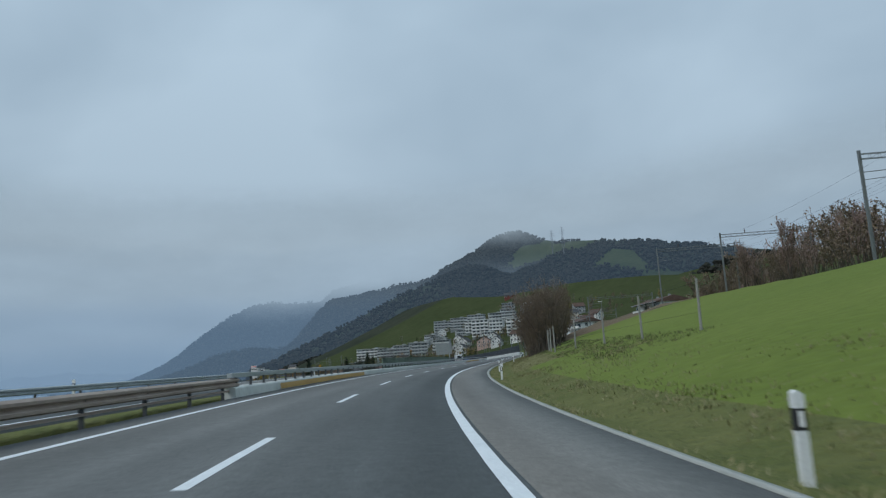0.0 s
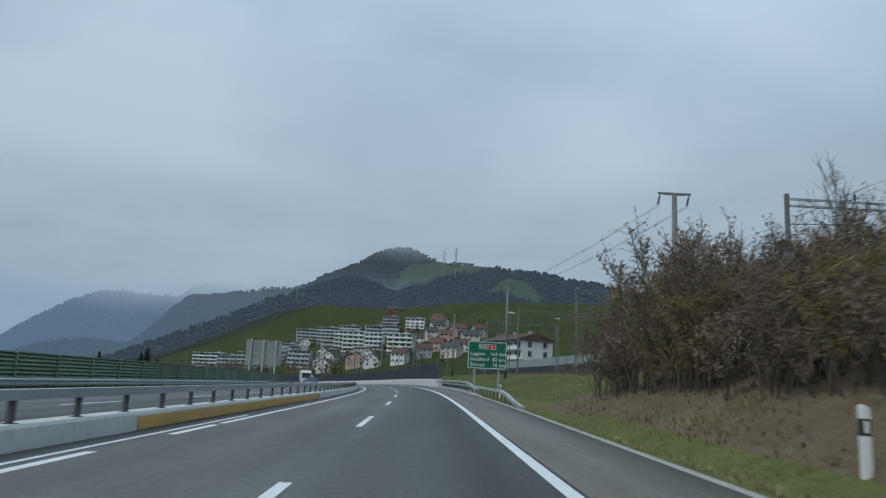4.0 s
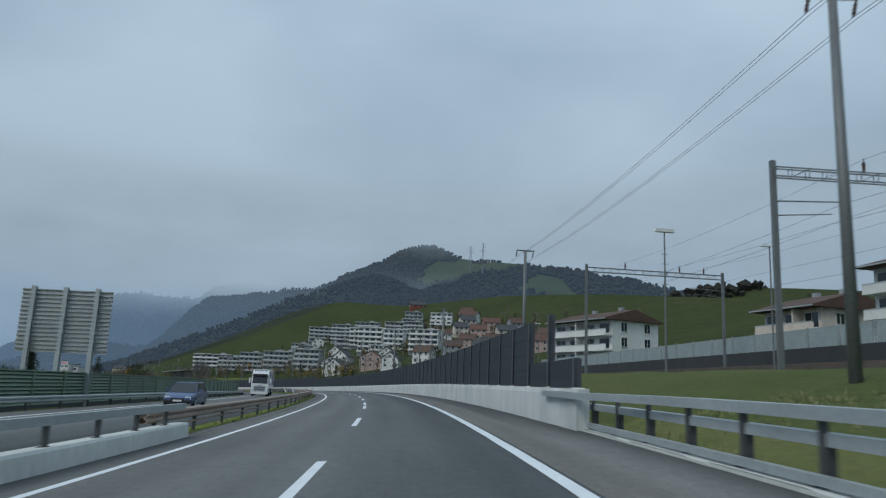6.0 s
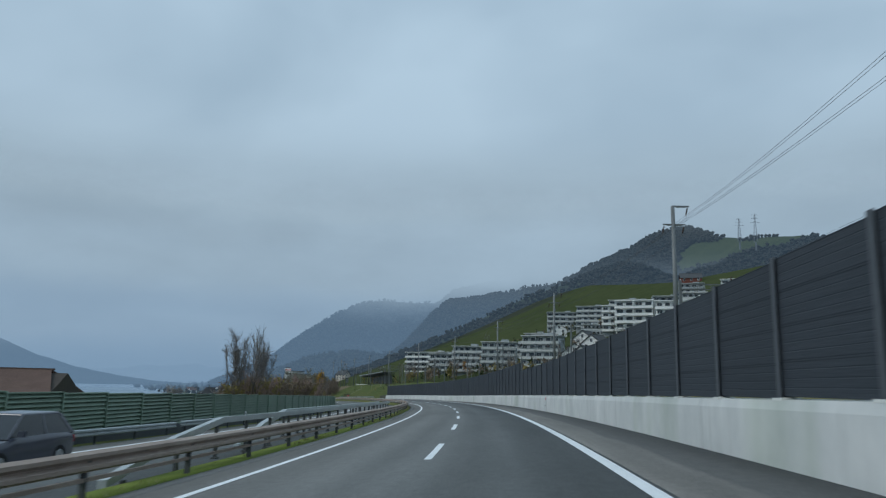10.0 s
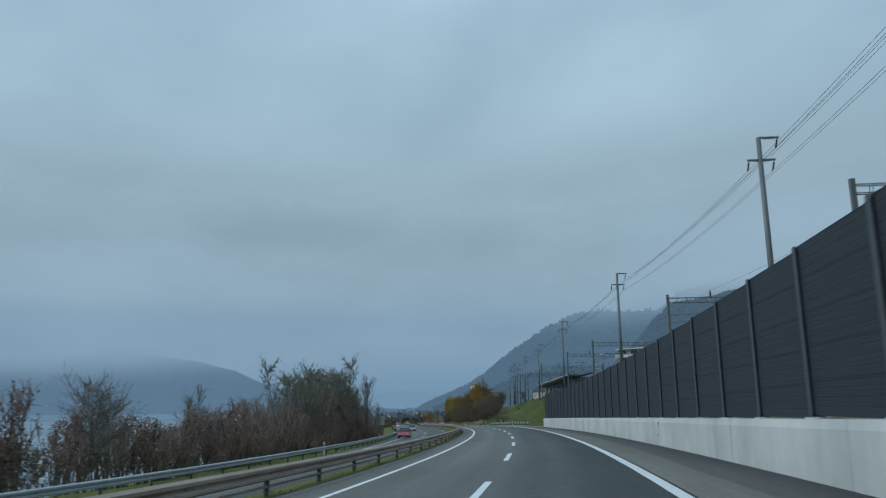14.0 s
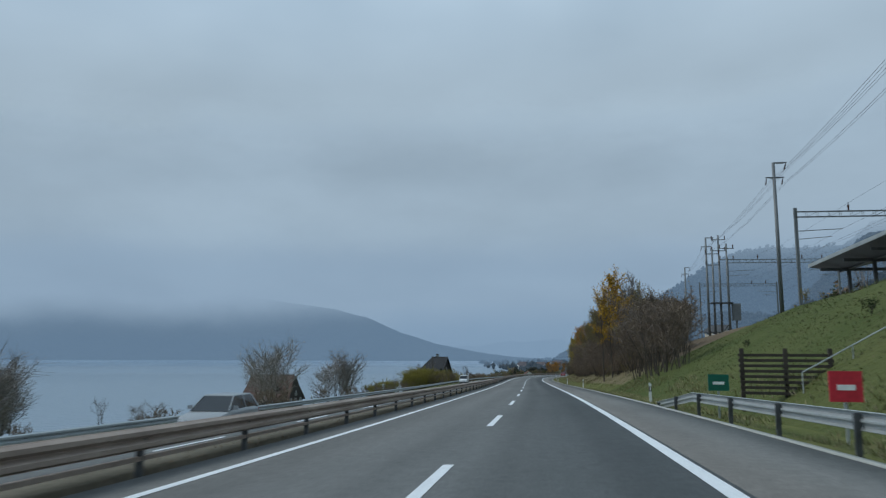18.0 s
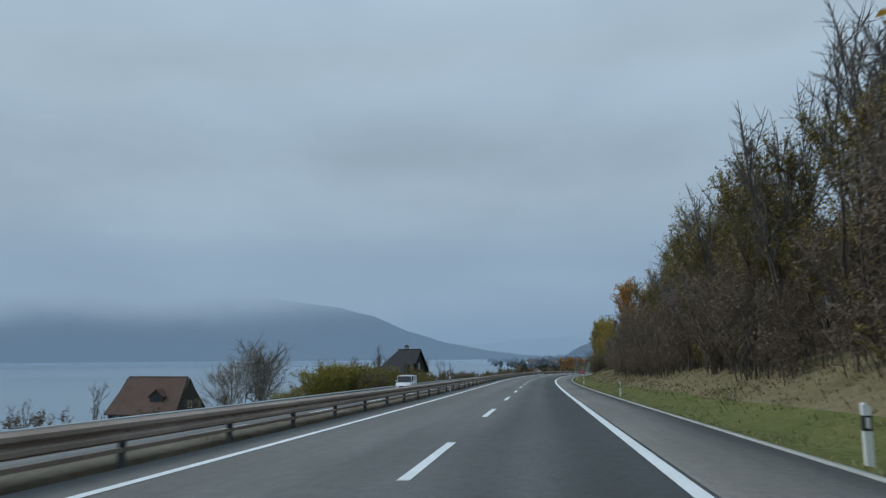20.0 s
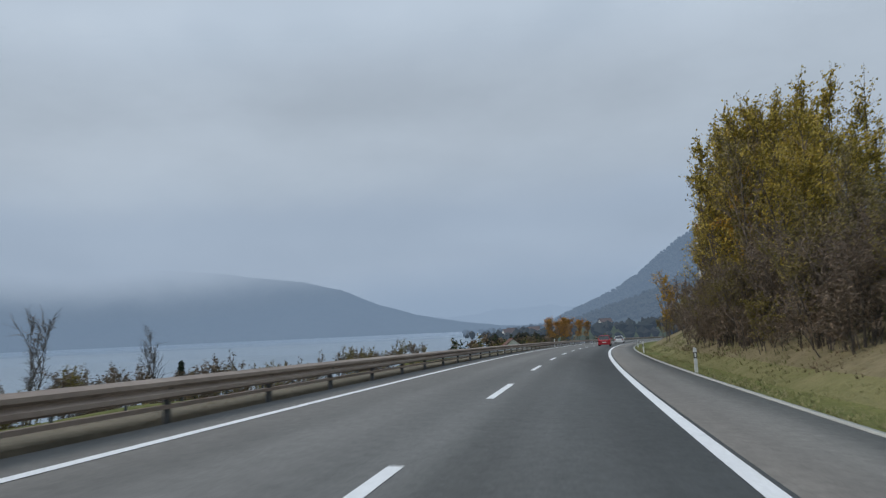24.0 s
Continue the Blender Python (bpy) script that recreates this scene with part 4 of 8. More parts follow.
def delineator(m):
    t = thing("delineator_post", m, "white plastic delineator post with black band", "delineator", "delineators along the motorway")
    part("post", bm_outline(-0.25, 0.56), WHITE, t)
    part("band", bm_outline(0.56, 0.80, 0.124, 0.052), BLACK, t, "black band with reflector")
    g = Geo().prism([(-0.06, 0.80), (0.06, 0.80), (0.06, 0.95), (-0.02, 1.0), (-0.06, 0.97)], -0.05, 0.05)
    part("cap", g, WHITE, t)
    part("reflector", Geo().prism([(-0.03, 0.60), (0.03, 0.60), (0.03, 0.77), (-0.03, 0.77)], -0.058, 0.058), REFLECT, t, "white reflector")
    return t


first = delineator(placed(-5.2, 6.6, -0.1))
for s_, o_ in ((33.3, 6.5), (55, 6.75), (76, 6.7), (112, 6.9), (134.5, 7.85), (178.5, 7.6), (628.8, 6.85), (673.3, 6.85), (722, 6.8), (760.2, 6.95), (806.2, 6.9), (850, 6.7), (890, 6.3), (928, 6.3), (965, 6.3)):
    copy_thing(first, placed(s_, o_, land(s_, o_)))
for s_ in (25, 75, 318, 395, 455, 510, 550, 590, 640, 690, 761, 960):
    inner = s_ in (318, 455, 761, 818, 870, 915, 960)
    o_ = -4.62 if inner and s_ > 700 else -5.25 if inner else -15.95
    copy_thing(first, placed(s_, o_, -0.05 if inner else opp_z(s_, -15.3) - 0.05))

# ---- railway: feeder poles, catenary portals and wires ----
POLE = surface("painted_pole", (0.13, 0.145, 0.15), (0.20, 0.215, 0.22), 0.6, 8.0, 0.55, 0.3, 0.4, 0.05)
WIRE = surface("wire", (0.03, 0.032, 0.035), (0.05, 0.052, 0.055), 1.0, 5.0, 0.6, 0.4, 0.3, 0.0)
INSUL = surface("insulator", (0.05, 0.03, 0.025), (0.09, 0.05, 0.04), 4.0, 20.0, 0.3)
POLES = [(160, 14.0, 11.0), (214, 13.8, 12.9), (258.4, 14.0, 13.1), (303, 14.0, 12.5), (347, 14.0, 12.2), (388, 14.5, 13.8), (434.2, 14.0, 14.3), (480.4, 14.0, 15.3),
         (525.7, 14.0, 16.0), (569, 13.4, 17.0), (612, 13.7, 17.3), (655, 17.0, 18.0), (698.7, 21.7, 19.4), (742, 26.0, 21.0), (786, 32.0, 23.0)]


def feeder_pole(s, o, top, flag):
    base = land(s, o)
    t = thing("feeder_pole", placed(s, o, base), "grey steel power pole with cross arms and insulators", "power pole", "feeder line poles")
    h = top - base
    part("mast", Geo().tube((0, 0, -0.5), (0, 0, h), 0.19, 0.13, 8), POLE, t, smooth_shade=True)
    arms = [(-0.85, 0.85, h - 0.06)] if not flag else [(0, 1.1, h - 0.06), (-0.7, 0.8, h - 1.35)]
    for a, b, z in arms:
        part("cross_arm", Geo().box((a + b) / 2, 0, z, b - a, 0.12, 0.09).box((a + b) / 2, 0, z - 0.03, (b - a) * 0.6, 0.1, 0.04), POLE, t)
    tips = [(-0.75, h - 0.1), (0.75, h - 0.1)] if not flag else [(1.0, h - 0.1), (-0.62, h - 1.4), (0.72, h - 1.4)]
    for x, z in tips:
        g = Geo().tube((x, 0, z), (x - 0.12, 0, z - 0.55), 0.03, 0.03, 6)
        for k in range(3):
            g.tube((x - 0.025 - 0.03 * k, 0, z - 0.12 - 0.14 * k), (x - 0.03 - 0.03 * k, 0, z - 0.17 - 0.14 * k), 0.075, 0.06, 7)
        part("insulator", g, INSUL, t, "brown ribbed insulator")
    m = t.matrix_world
    return [m @ Vector((x - 0.12, 0, z - 0.55)) for x, z in tips]


ends = [feeder_pole(s, o, top, i > 4) for i, (s, o, top) in enumerate(POLES)]


def wire(name, pts, sag, r=0.010, n=8, label="thin dark overhead wire"):
    g = Geo()
    line = [pts[0]]
    for a, b in zip(pts[:-1], pts[1:]):
        for i in range(1, n + 1):
            t = i / n
            p = a.lerp(b, t)
            p.z -= sag * 4 * t * (1 - t)
            line.append(p)
    # one unbroken strand
    for i, p in enumerate(line):
        d = (line[min(i + 1, len(line) - 1)] - line[max(i - 1, 0)]).normalized()
        u = d.cross(Vector((0, 0, 1))).normalized()
        w = d.cross(u)
        g.v += [p + u * r, p - u * r * 0.5 + w * r * 0.87, p - u * r * 0.5 - w * r * 0.87]
    for i in range(len(line) - 1):
        for j in range(3):
            g.f.append((i * 3 + j, i * 3 + (j + 1) % 3, i * 3 + 3 + (j + 1) % 3, i * 3 + 3 + j))
    ob = new(name, g.mesh(name, WIRE))
    return tagged(ob, label, "overhead wire")


for k in range(2):
    for off_ in (0.0, 0.16):
        wire("feeder_wire", [e[min(k, len(e) - 1)] + Vector((off_, 0, 0)) for e in ends[:6]], 0.5)
for k in range(3):
    for off_ in (0.0, 0.2):
        wire("feeder_wire", [e[k] + Vector((off_, 0, 0)) for e in ends[5:]], 0.5)

PORTALS = [(48, 37.6, 51.6, 16.3), (105.5, 40.7, 54, 17.9), (123, 33.6, 47.1, 18.4), (166, 23, 38, 13.0), (203, 19.5, 34, 11.6), (224.5, 17.6, 33, 11.2), (262, 21.0, 35, 12.9), (319, 18, 33, 10.3), (341, 18, 33, 11.2),
           (398, 18, 33, 10.3), (441.8, 18, 33, 11.2), (489, 17, 31, 11.4), (520, 16, 30, 11.6), (552, 14.5, 28, 11.6), (586.3, 13.4, 27, 11.2), (615, 15, 29, 12.3), (652, 17, 31, 13.2), (694.3, 21.7, 36, 14.4), (735, 27, 41, 17.0), (778, 33, 47, 19.0)]
cat_ends = []
for s, o, o2, top in PORTALS:
    base = min(land(s, o), land(s, o2)) - 0.3
    t = thing("catenary_portal", placed(s, o, base), "grey steel railway portal with lattice beam", "catenary portal", "railway portals")
    h = top - base
    wd = o2 - o
    for x in (0, wd):
        part("mast", Geo().box(x, 0, -0.3, 0.22, 0.22, h + 0.3).box(x, 0, -0.3, 0.5, 0.5, 0.5), POLE, t)
    z = h - 0.75
    g = Geo()
    for dz in (0.0, 0.42):
        for y in (-0.16, 0.16):
            g.box(wd / 2, y, z + dz, wd, 0.05, 0.05)
    n_ = int(wd / 0.8)
    for i in range(n_):
        x0, x1 = wd * i / n_, wd * (i + 1) / n_
        for y in (-0.16, 0.16):
            g.tube((x0, y, z), (x0, y, z + 0.45), 0.02, 0.02, 4)
            g.tube((x0, y, z + 0.03), (x1, y, z + 0.43) if i % 2 else (x1, y, z + 0.03), 0.018, 0.018, 4)
    part("lattice_beam", g, POLE, t)
    row = []
    for x in (wd * 0.28, wd * 0.68, wd * 0.86):
        part("insulator", Geo().tube((x, 0, z + 0.45), (x, 0, z + 0.95), 0.05, 0.09, 6).tube((x, 0, z + 0.95), (x, 0, z + 1.15), 0.03, 0.03, 5), INSUL, t, "dark insulator on the beam")
        row.append(t.matrix_world @ Vector((x, 0, z + 1.1)))
    for x, dx in ((0.1, 3.4), (wd - 0.1, -3.4)):
        g = Geo().tube((x, 0, z - 1.1), (x + dx, 0, z - 0.95), 0.035, 0.03, 5).tube((x, 0, z - 1.75), (x + dx * 0.75, 0, z - 1.55), 0.03, 0.025, 5)
        part("bracket_arm", g, POLE, t)
        row.append(t.matrix_world @ Vector((x + dx * 0.95, 0, z - 1.0)))
        row.append(t.matrix_world @ Vector((x + dx * 0.75, 0, z - 2.0)))
    cat_ends.append(row)
for k in range(7):
    wire("catenary_wire", [r[k] for r in cat_ends], 0.35 if k < 5 else 0.05, 0.009, 5)

# a group of switching masts past the station
t = thing("switching_mast", placed(735, 26, land(735, 26)), "cluster of grey railway switching masts with insulators and cabinet", "power pole")
for x, y, h in ((-0.9, 0, 11.5), (0.1, 0.6, 13.5), (0.9, -0.2, 12.2)):
    part("mast", Geo().tube((x, y, -0.6), (x, y, h), 0.16, 0.11, 8), POLE, t, smooth_shade=True)
    for z in (h - 0.7, h - 2.2):
        part("cross_arm", Geo().box(x, y, z, 1.9, 0.1, 0.1), POLE, t)
        for dx in (-0.85, 0.85):
            part("insulator", Geo().tube((x + dx, y, z + 0.1), (x + dx, y, z + 0.55), 0.06, 0.08, 6), INSUL, t, "brown insulator")
part("platform", Geo().box(0, 0.1, 4.2, 2.8, 1.4, 0.12).box(0, -0.6, 4.3, 2.8, 0.05, 0.05), DARK_STEEL, t)
part("cabinet", Geo().box(1.9, 0.2, 2.0, 1.0, 0.8, 2.2), POLE, t, "grey switch cabinet")
part("cabinet_post", Geo().box(1.9, 0.2, -0.5, 0.2, 0.2, 2.5), POLE, t)
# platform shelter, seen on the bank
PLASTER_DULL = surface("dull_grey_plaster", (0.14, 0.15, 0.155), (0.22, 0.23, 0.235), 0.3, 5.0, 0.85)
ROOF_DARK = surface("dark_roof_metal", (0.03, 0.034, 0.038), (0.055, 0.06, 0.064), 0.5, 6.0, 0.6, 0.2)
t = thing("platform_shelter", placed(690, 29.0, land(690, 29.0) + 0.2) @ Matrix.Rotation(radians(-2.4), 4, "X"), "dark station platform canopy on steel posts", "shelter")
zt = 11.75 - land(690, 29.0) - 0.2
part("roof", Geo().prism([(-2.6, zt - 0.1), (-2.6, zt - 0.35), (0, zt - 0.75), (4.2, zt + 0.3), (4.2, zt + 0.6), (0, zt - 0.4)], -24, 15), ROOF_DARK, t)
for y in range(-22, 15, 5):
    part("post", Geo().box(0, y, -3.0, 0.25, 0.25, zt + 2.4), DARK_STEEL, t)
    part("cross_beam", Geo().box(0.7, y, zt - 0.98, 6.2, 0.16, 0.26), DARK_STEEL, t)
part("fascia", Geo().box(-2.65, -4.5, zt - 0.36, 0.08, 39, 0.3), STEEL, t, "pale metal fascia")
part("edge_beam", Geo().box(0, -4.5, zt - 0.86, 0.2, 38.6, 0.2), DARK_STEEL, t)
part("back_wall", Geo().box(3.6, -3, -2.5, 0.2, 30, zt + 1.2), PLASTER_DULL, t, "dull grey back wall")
pf = thing("platform", placed(690, 29.5, land(690, 29.5)), "concrete station platform on the bank", "platform")
part("slab", Geo().box(0, 0, -2.5, 6.5, 44, 2.7), CONCRETE, pf)

# pale stakes on the bank
FENCE_WOOD = surface("weathered_fence_wood", (0.20, 0.20, 0.19), (0.34, 0.335, 0.32), 2.0, 12.0, 0.9, stretch=(4, 4, 0.5))
for s_, o_ in ((640, 14.5), (646, 16.5), (634, 17.0), (652, 13.0), (628, 15.0), (660, 15.5)):
    t = thing("stake", placed(s_, o_, land(s_, o_)), "thin pale wooden stake on the grassy bank", "stake", "stakes on the bank")
    part("stake", Geo().box(0, 0, -0.3, 0.07, 0.07, 1.7, taper=0.9), FENCE_WOOD, t)
# lamp posts along the track
LAMP = surface("lamp_head", (0.55, 0.57, 0.58), (0.68, 0.70, 0.70), 2.0, 10.0, 0.4)
def lamp_post(s, o, h):
    b = land(s, o)
    t = thing("lamp_post", placed(s, o, b), "slim grey lamp post with flat pale head", "lamp post", "lamps by the railway")
    part("post", Geo().tube((0, 0, -0.3), (0, 0, h), 0.07, 0.05, 6), POLE, t)
    part("head", Geo().box(-0.25, 0, h - 0.05, 0.9, 0.3, 0.12, taper=0.8), LAMP, t, "flat pale lamp head")
for s_, o_, h_ in ((165, 26, 8.5), (246, 30, 9.5), (300, 28, 8), (340, 24, 8), (520, 24, 8.5), (540, 26, 8.5), (560, 28, 8.0), (620, 30, 8.5), (640, 28, 8.0), (665, 27, 7.5)):
    lamp_post(s_, o_, h_)

# a tall floodlight mast with its rungs, and the track on its ballast
fm = thing("floodlight_mast", Matrix.Translation((52.3, 241.3, 2.0)), "tall slim railway mast with a flat floodlight head", "floodlight")
part("mast", Geo().tube((0, 0, -1.0), (0, 0, 12.9), 0.11, 0.05, 8), POLE, fm)
part("head", Geo().box(0, 0, 12.85, 1.5, 0.35, 0.24, taper=0.9), LAMP, fm, "flat pale floodlight head")
for k in range(5):
    part("rung", Geo().box(0, 0, 8.2 + 0.75 * k, 0.5 if k else 0.9, 0.04, 0.04), POLE, fm)
BALLAST = surface("track_ballast", (0.045, 0.038, 0.032), (0.115, 0.100, 0.085), 0.8, 14.0, 0.95, 0, 0.1, 1.0, 0.08)
RUSTY = surface("rusty_rail", (0.060, 0.042, 0.034), (0.12, 0.09, 0.075), 1.0, 9.0, 0.6)
tk = thing("railway_track", placed(275, 34), "rusty railway track on dark brown ballast", "railway track")
swept_part("ballast", [(-3.4, -1.9), (3.4, -1.9), (2.0, 0.0), (-2.0, 0.0)], 205, 335, 33.6, BALLAST, tk, 6.0, lambda s: 3.3)
for o_ in (32.85, 34.35):
    swept_part("rail", [(-0.07, 0.0), (0.07, 0.0), (0.035, 0.17), (-0.035, 0.17)], 205, 335, o_, RUSTY, tk, 6.0, lambda s: 3.3)

# fences and walls by the track
rw = thing("retaining_wall", placed(262, 26), "dark retaining wall below the railway", "wall")
DARKWALL = surface("dark_concrete", (0.035, 0.04, 0.045), (0.06, 0.066, 0.07), 0.3, 5.0, 0.85)
swept_part("wall", [(-0.2, -1.0), (0.2, -1.0), (0.2, 5.2), (-0.2, 5.2)], 238, 330, 38.0, DARKWALL, rw, 6.0)
gf_ = thing("glass_fence", placed(262, 38.2), "pale glass fence above the retaining wall", "fence")
GLASSY = surface("frosted_glass", (0.22, 0.27, 0.265), (0.31, 0.36, 0.355), 0.4, 4.0, 0.25, 0, 0.5, 0.0)
for k in range(22):
    s = 240 + k * 4.0
    part("pane", Geo().box(0, 0, 0, 0.05, 3.8, 1.7), GLASSY, gf_).matrix_basis = gf_.matrix_world.inverted() @ placed(s, 38.2, 5.2)
    part("post", Geo().box(0, 0, 0, 0.12, 0.1, 1.8), STEEL, gf_).matrix_basis = gf_.matrix_world.inverted() @ placed(s + 2, 38.2, 5.2)
MOSSY = surface("mossy_concrete", (0.055, 0.06, 0.048), (0.12, 0.12, 0.095), 0.6, 5.0, 0.95)
lw = thing("low_retaining_wall", placed(592, 8), "mossy dark concrete retaining wall at the slope's foot", "wall")
swept_part("wall", [(-0.15, -0.6), (0.15, -0.6), (0.15, 1.2), (-0.15, 1.2)], 580.5, 604, lambda s: 6.3 + (s - 580) * 0.11, MOSSY, lw, 3.0, lambda s: -0.02 * (s - 582))


# tall wire fence up the meadow
mf = thing("meadow_fence", Matrix.Translation(ground_point(57, 12.0)), "tall weathered wooden posts with thin wires along the meadow", "fence")
tops = []
for k in range(11):
    s_ = 22 + 8.7 * k
    o_ = float(np.interp(s_, [22, 40, 57, 80, 112], [15.5, 14.0, 12.0, 12.4, 14.5]))
    q = ground_point(s_, o_)
    lean_ = Vector((random.uniform(-0.08, 0.08), random.uniform(-0.08, 0.08), 2.5))
    part("post", Geo().tube(local(mf, q - Vector((0, 0, 0.4))), local(mf, q + lean_), 0.075, 0.06, 7), FENCE_WOOD, mf)
    tops.append((q, lean_))
for h_ in (0.35, 0.62, 0.92):
    g = Geo()
    for (q0, l0), (q1, l1) in zip(tops[:-1], tops[1:]):
        g.tube(local(mf, q0 + l0 * h_), local(mf, q1 + l1 * h_), 0.006, 0.006, 3)
    part("fence_wire", g, WIRE, mf)


# ---- plants ----
def leaf_material(name, colours):
    m, n, l, b = material(name, 0.75, 0, 0.2)
    g = n.new("ShaderNodeNewGeometry")
    k = len(colours)
    r = ramp(n, l, g.outputs["Random Per Island"], [(i / max(1, k - 1), c) for i, c in enumerate(colours)])
    l.new(r.outputs[0], b.inputs["Base Color"])
    b.inputs["Subsurface Weight"].default_value = 0.0
    return m


TWIG_BROWN = surface("brown_twigs", (0.112, 0.092, 0.078), (0.215, 0.178, 0.148), 2.0, 12.0, 0.9, vary=0.25)
TWIG_GREY = surface("grey_twigs", (0.17, 0.158, 0.15), (0.32, 0.30, 0.28), 2.0, 12.0, 0.9, vary=0.2)
BARK = surface("bark", (0.06, 0.052, 0.045), (0.12, 0.105, 0.09), 2.0, 14.0, 0.95, 0, 0.2, 0.6, 0.02)
TWIG_BARE = surface("dark_grey_twigs", (0.105, 0.097, 0.092), (0.20, 0.185, 0.175), 2.0, 12.0, 0.9, vary=0.2)
TWIG_RED = surface("reddish_twigs", (0.205, 0.145, 0.130), (0.37, 0.265, 0.235), 2.0, 12.0, 0.9)
LEAF_BROWN = leaf_material("brown_leaves", [(0.125, 0.094, 0.072), (0.20, 0.148, 0.108), (0.165, 0.132, 0.094), (0.27, 0.20, 0.135)])
LEAF_OLIVE = leaf_material("olive_leaves", [(0.145, 0.122, 0.044), (0.21, 0.172, 0.055), (0.28, 0.22, 0.07), (0.165, 0.148, 0.055)])
LEAF_SILVER = leaf_material("grey_green_leaves", [(0.15, 0.155, 0.115), (0.21, 0.212, 0.16), (0.27, 0.27, 0.21), (0.17, 0.165, 0.13)])
LEAF_YELLOW = leaf_material("yellow_leaves", [(0.42, 0.24, 0.025), (0.55, 0.32, 0.04), (0.32, 0.21, 0.035)])
LEAF_ORANGE = leaf_material("orange_leaves", [(0.34, 0.155, 0.025), (0.48, 0.235, 0.04), (0.28, 0.155, 0.04)])
LEAF_LIME = leaf_material("lime_leaves", [(0.22, 0.20, 0.03), (0.32, 0.27, 0.045), (0.16, 0.15, 0.03)])
LEAF_GOLD = leaf_material("olive_yellow_leaves", [(0.30, 0.235, 0.05), (0.40, 0.31, 0.065), (0.50, 0.37, 0.07), (0.33, 0.28, 0.075)])
LEAF_GREEN = leaf_material("dark_green_leaves", [(0.02, 0.035, 0.014), (0.04, 0.06, 0.02), (0.03, 0.045, 0.02)])
NEEDLE = leaf_material("needles", [(0.012, 0.022, 0.014), (0.024, 0.038, 0.022), (0.018, 0.03, 0.02)])


class Sprig:
    """Fast collector of thin branches and single leaves."""

    def __init__(self, seed, plain=False):
        self.rng = random.Random(seed)
        self.plain = plain
        self.v, self.f, self.lv, self.lf = [], [], [], []
        self.tv, self.tf = [], []

    def vec(self, a=1.0):
        r = self.rng
        return Vector((r.gauss(0, a), r.gauss(0, a), r.gauss(0, a)))

    def limb(self, pts, r0, r1, thick=False, n=3):
        v, f = (self.tv, self.tf) if thick else (self.v, self.f)
        k = len(v)
        for i, p in enumerate(pts):
            d = (pts[min(i + 1, len(pts) - 1)] - pts[max(i - 1, 0)])
            u = d.orthogonal().normalized()
            w = d.normalized().cross(u)
            r = r0 + (r1 - r0) * i / (len(pts) - 1)
            for j in range(n):
                a = j / n * math.tau
                v.append(p + u * (r * math.cos(a)) + w * (r * math.sin(a)))
        for i in range(len(pts) - 1):
            for j in range(n):
                a, b = k + i * n + j, k + i * n + (j + 1) % n
                f.append((a, b, b + n, a + n))

    def leaf(self, p, size):
        u = self.vec().normalized() * size
        w = self.vec().normalized().cross(u).normalized() * size * 0.6
        k = len(self.lv)
        if self.plain:
            self.lv += [p - u * 0.6, p + u * 0.45 + w * 0.55, p + u * 0.45 - w * 0.55]
            self.lf.append((k, k + 1, k + 2))
            return
        self.lv += [p - u * 0.5, p + w * 0.5, p + u * 0.6, p - w * 0.5]
        self.lf.append((k, k + 1, k + 2, k + 3))

    def meshes(self, twig, leaf):
        out = []
        for nm, v, f, m in (("trunk", self.tv, self.tf, BARK), ("branchwork", self.v, self.f, twig), ("foliage", self.lv, self.lf, leaf)):
            if not f:
                continue
            me = bpy.data.meshes.new(nm)
            me.from_pydata([tuple(p) for p in v], [], f)
            me.materials.append(m)
            me.update()
            out.append((nm, me))
        return out


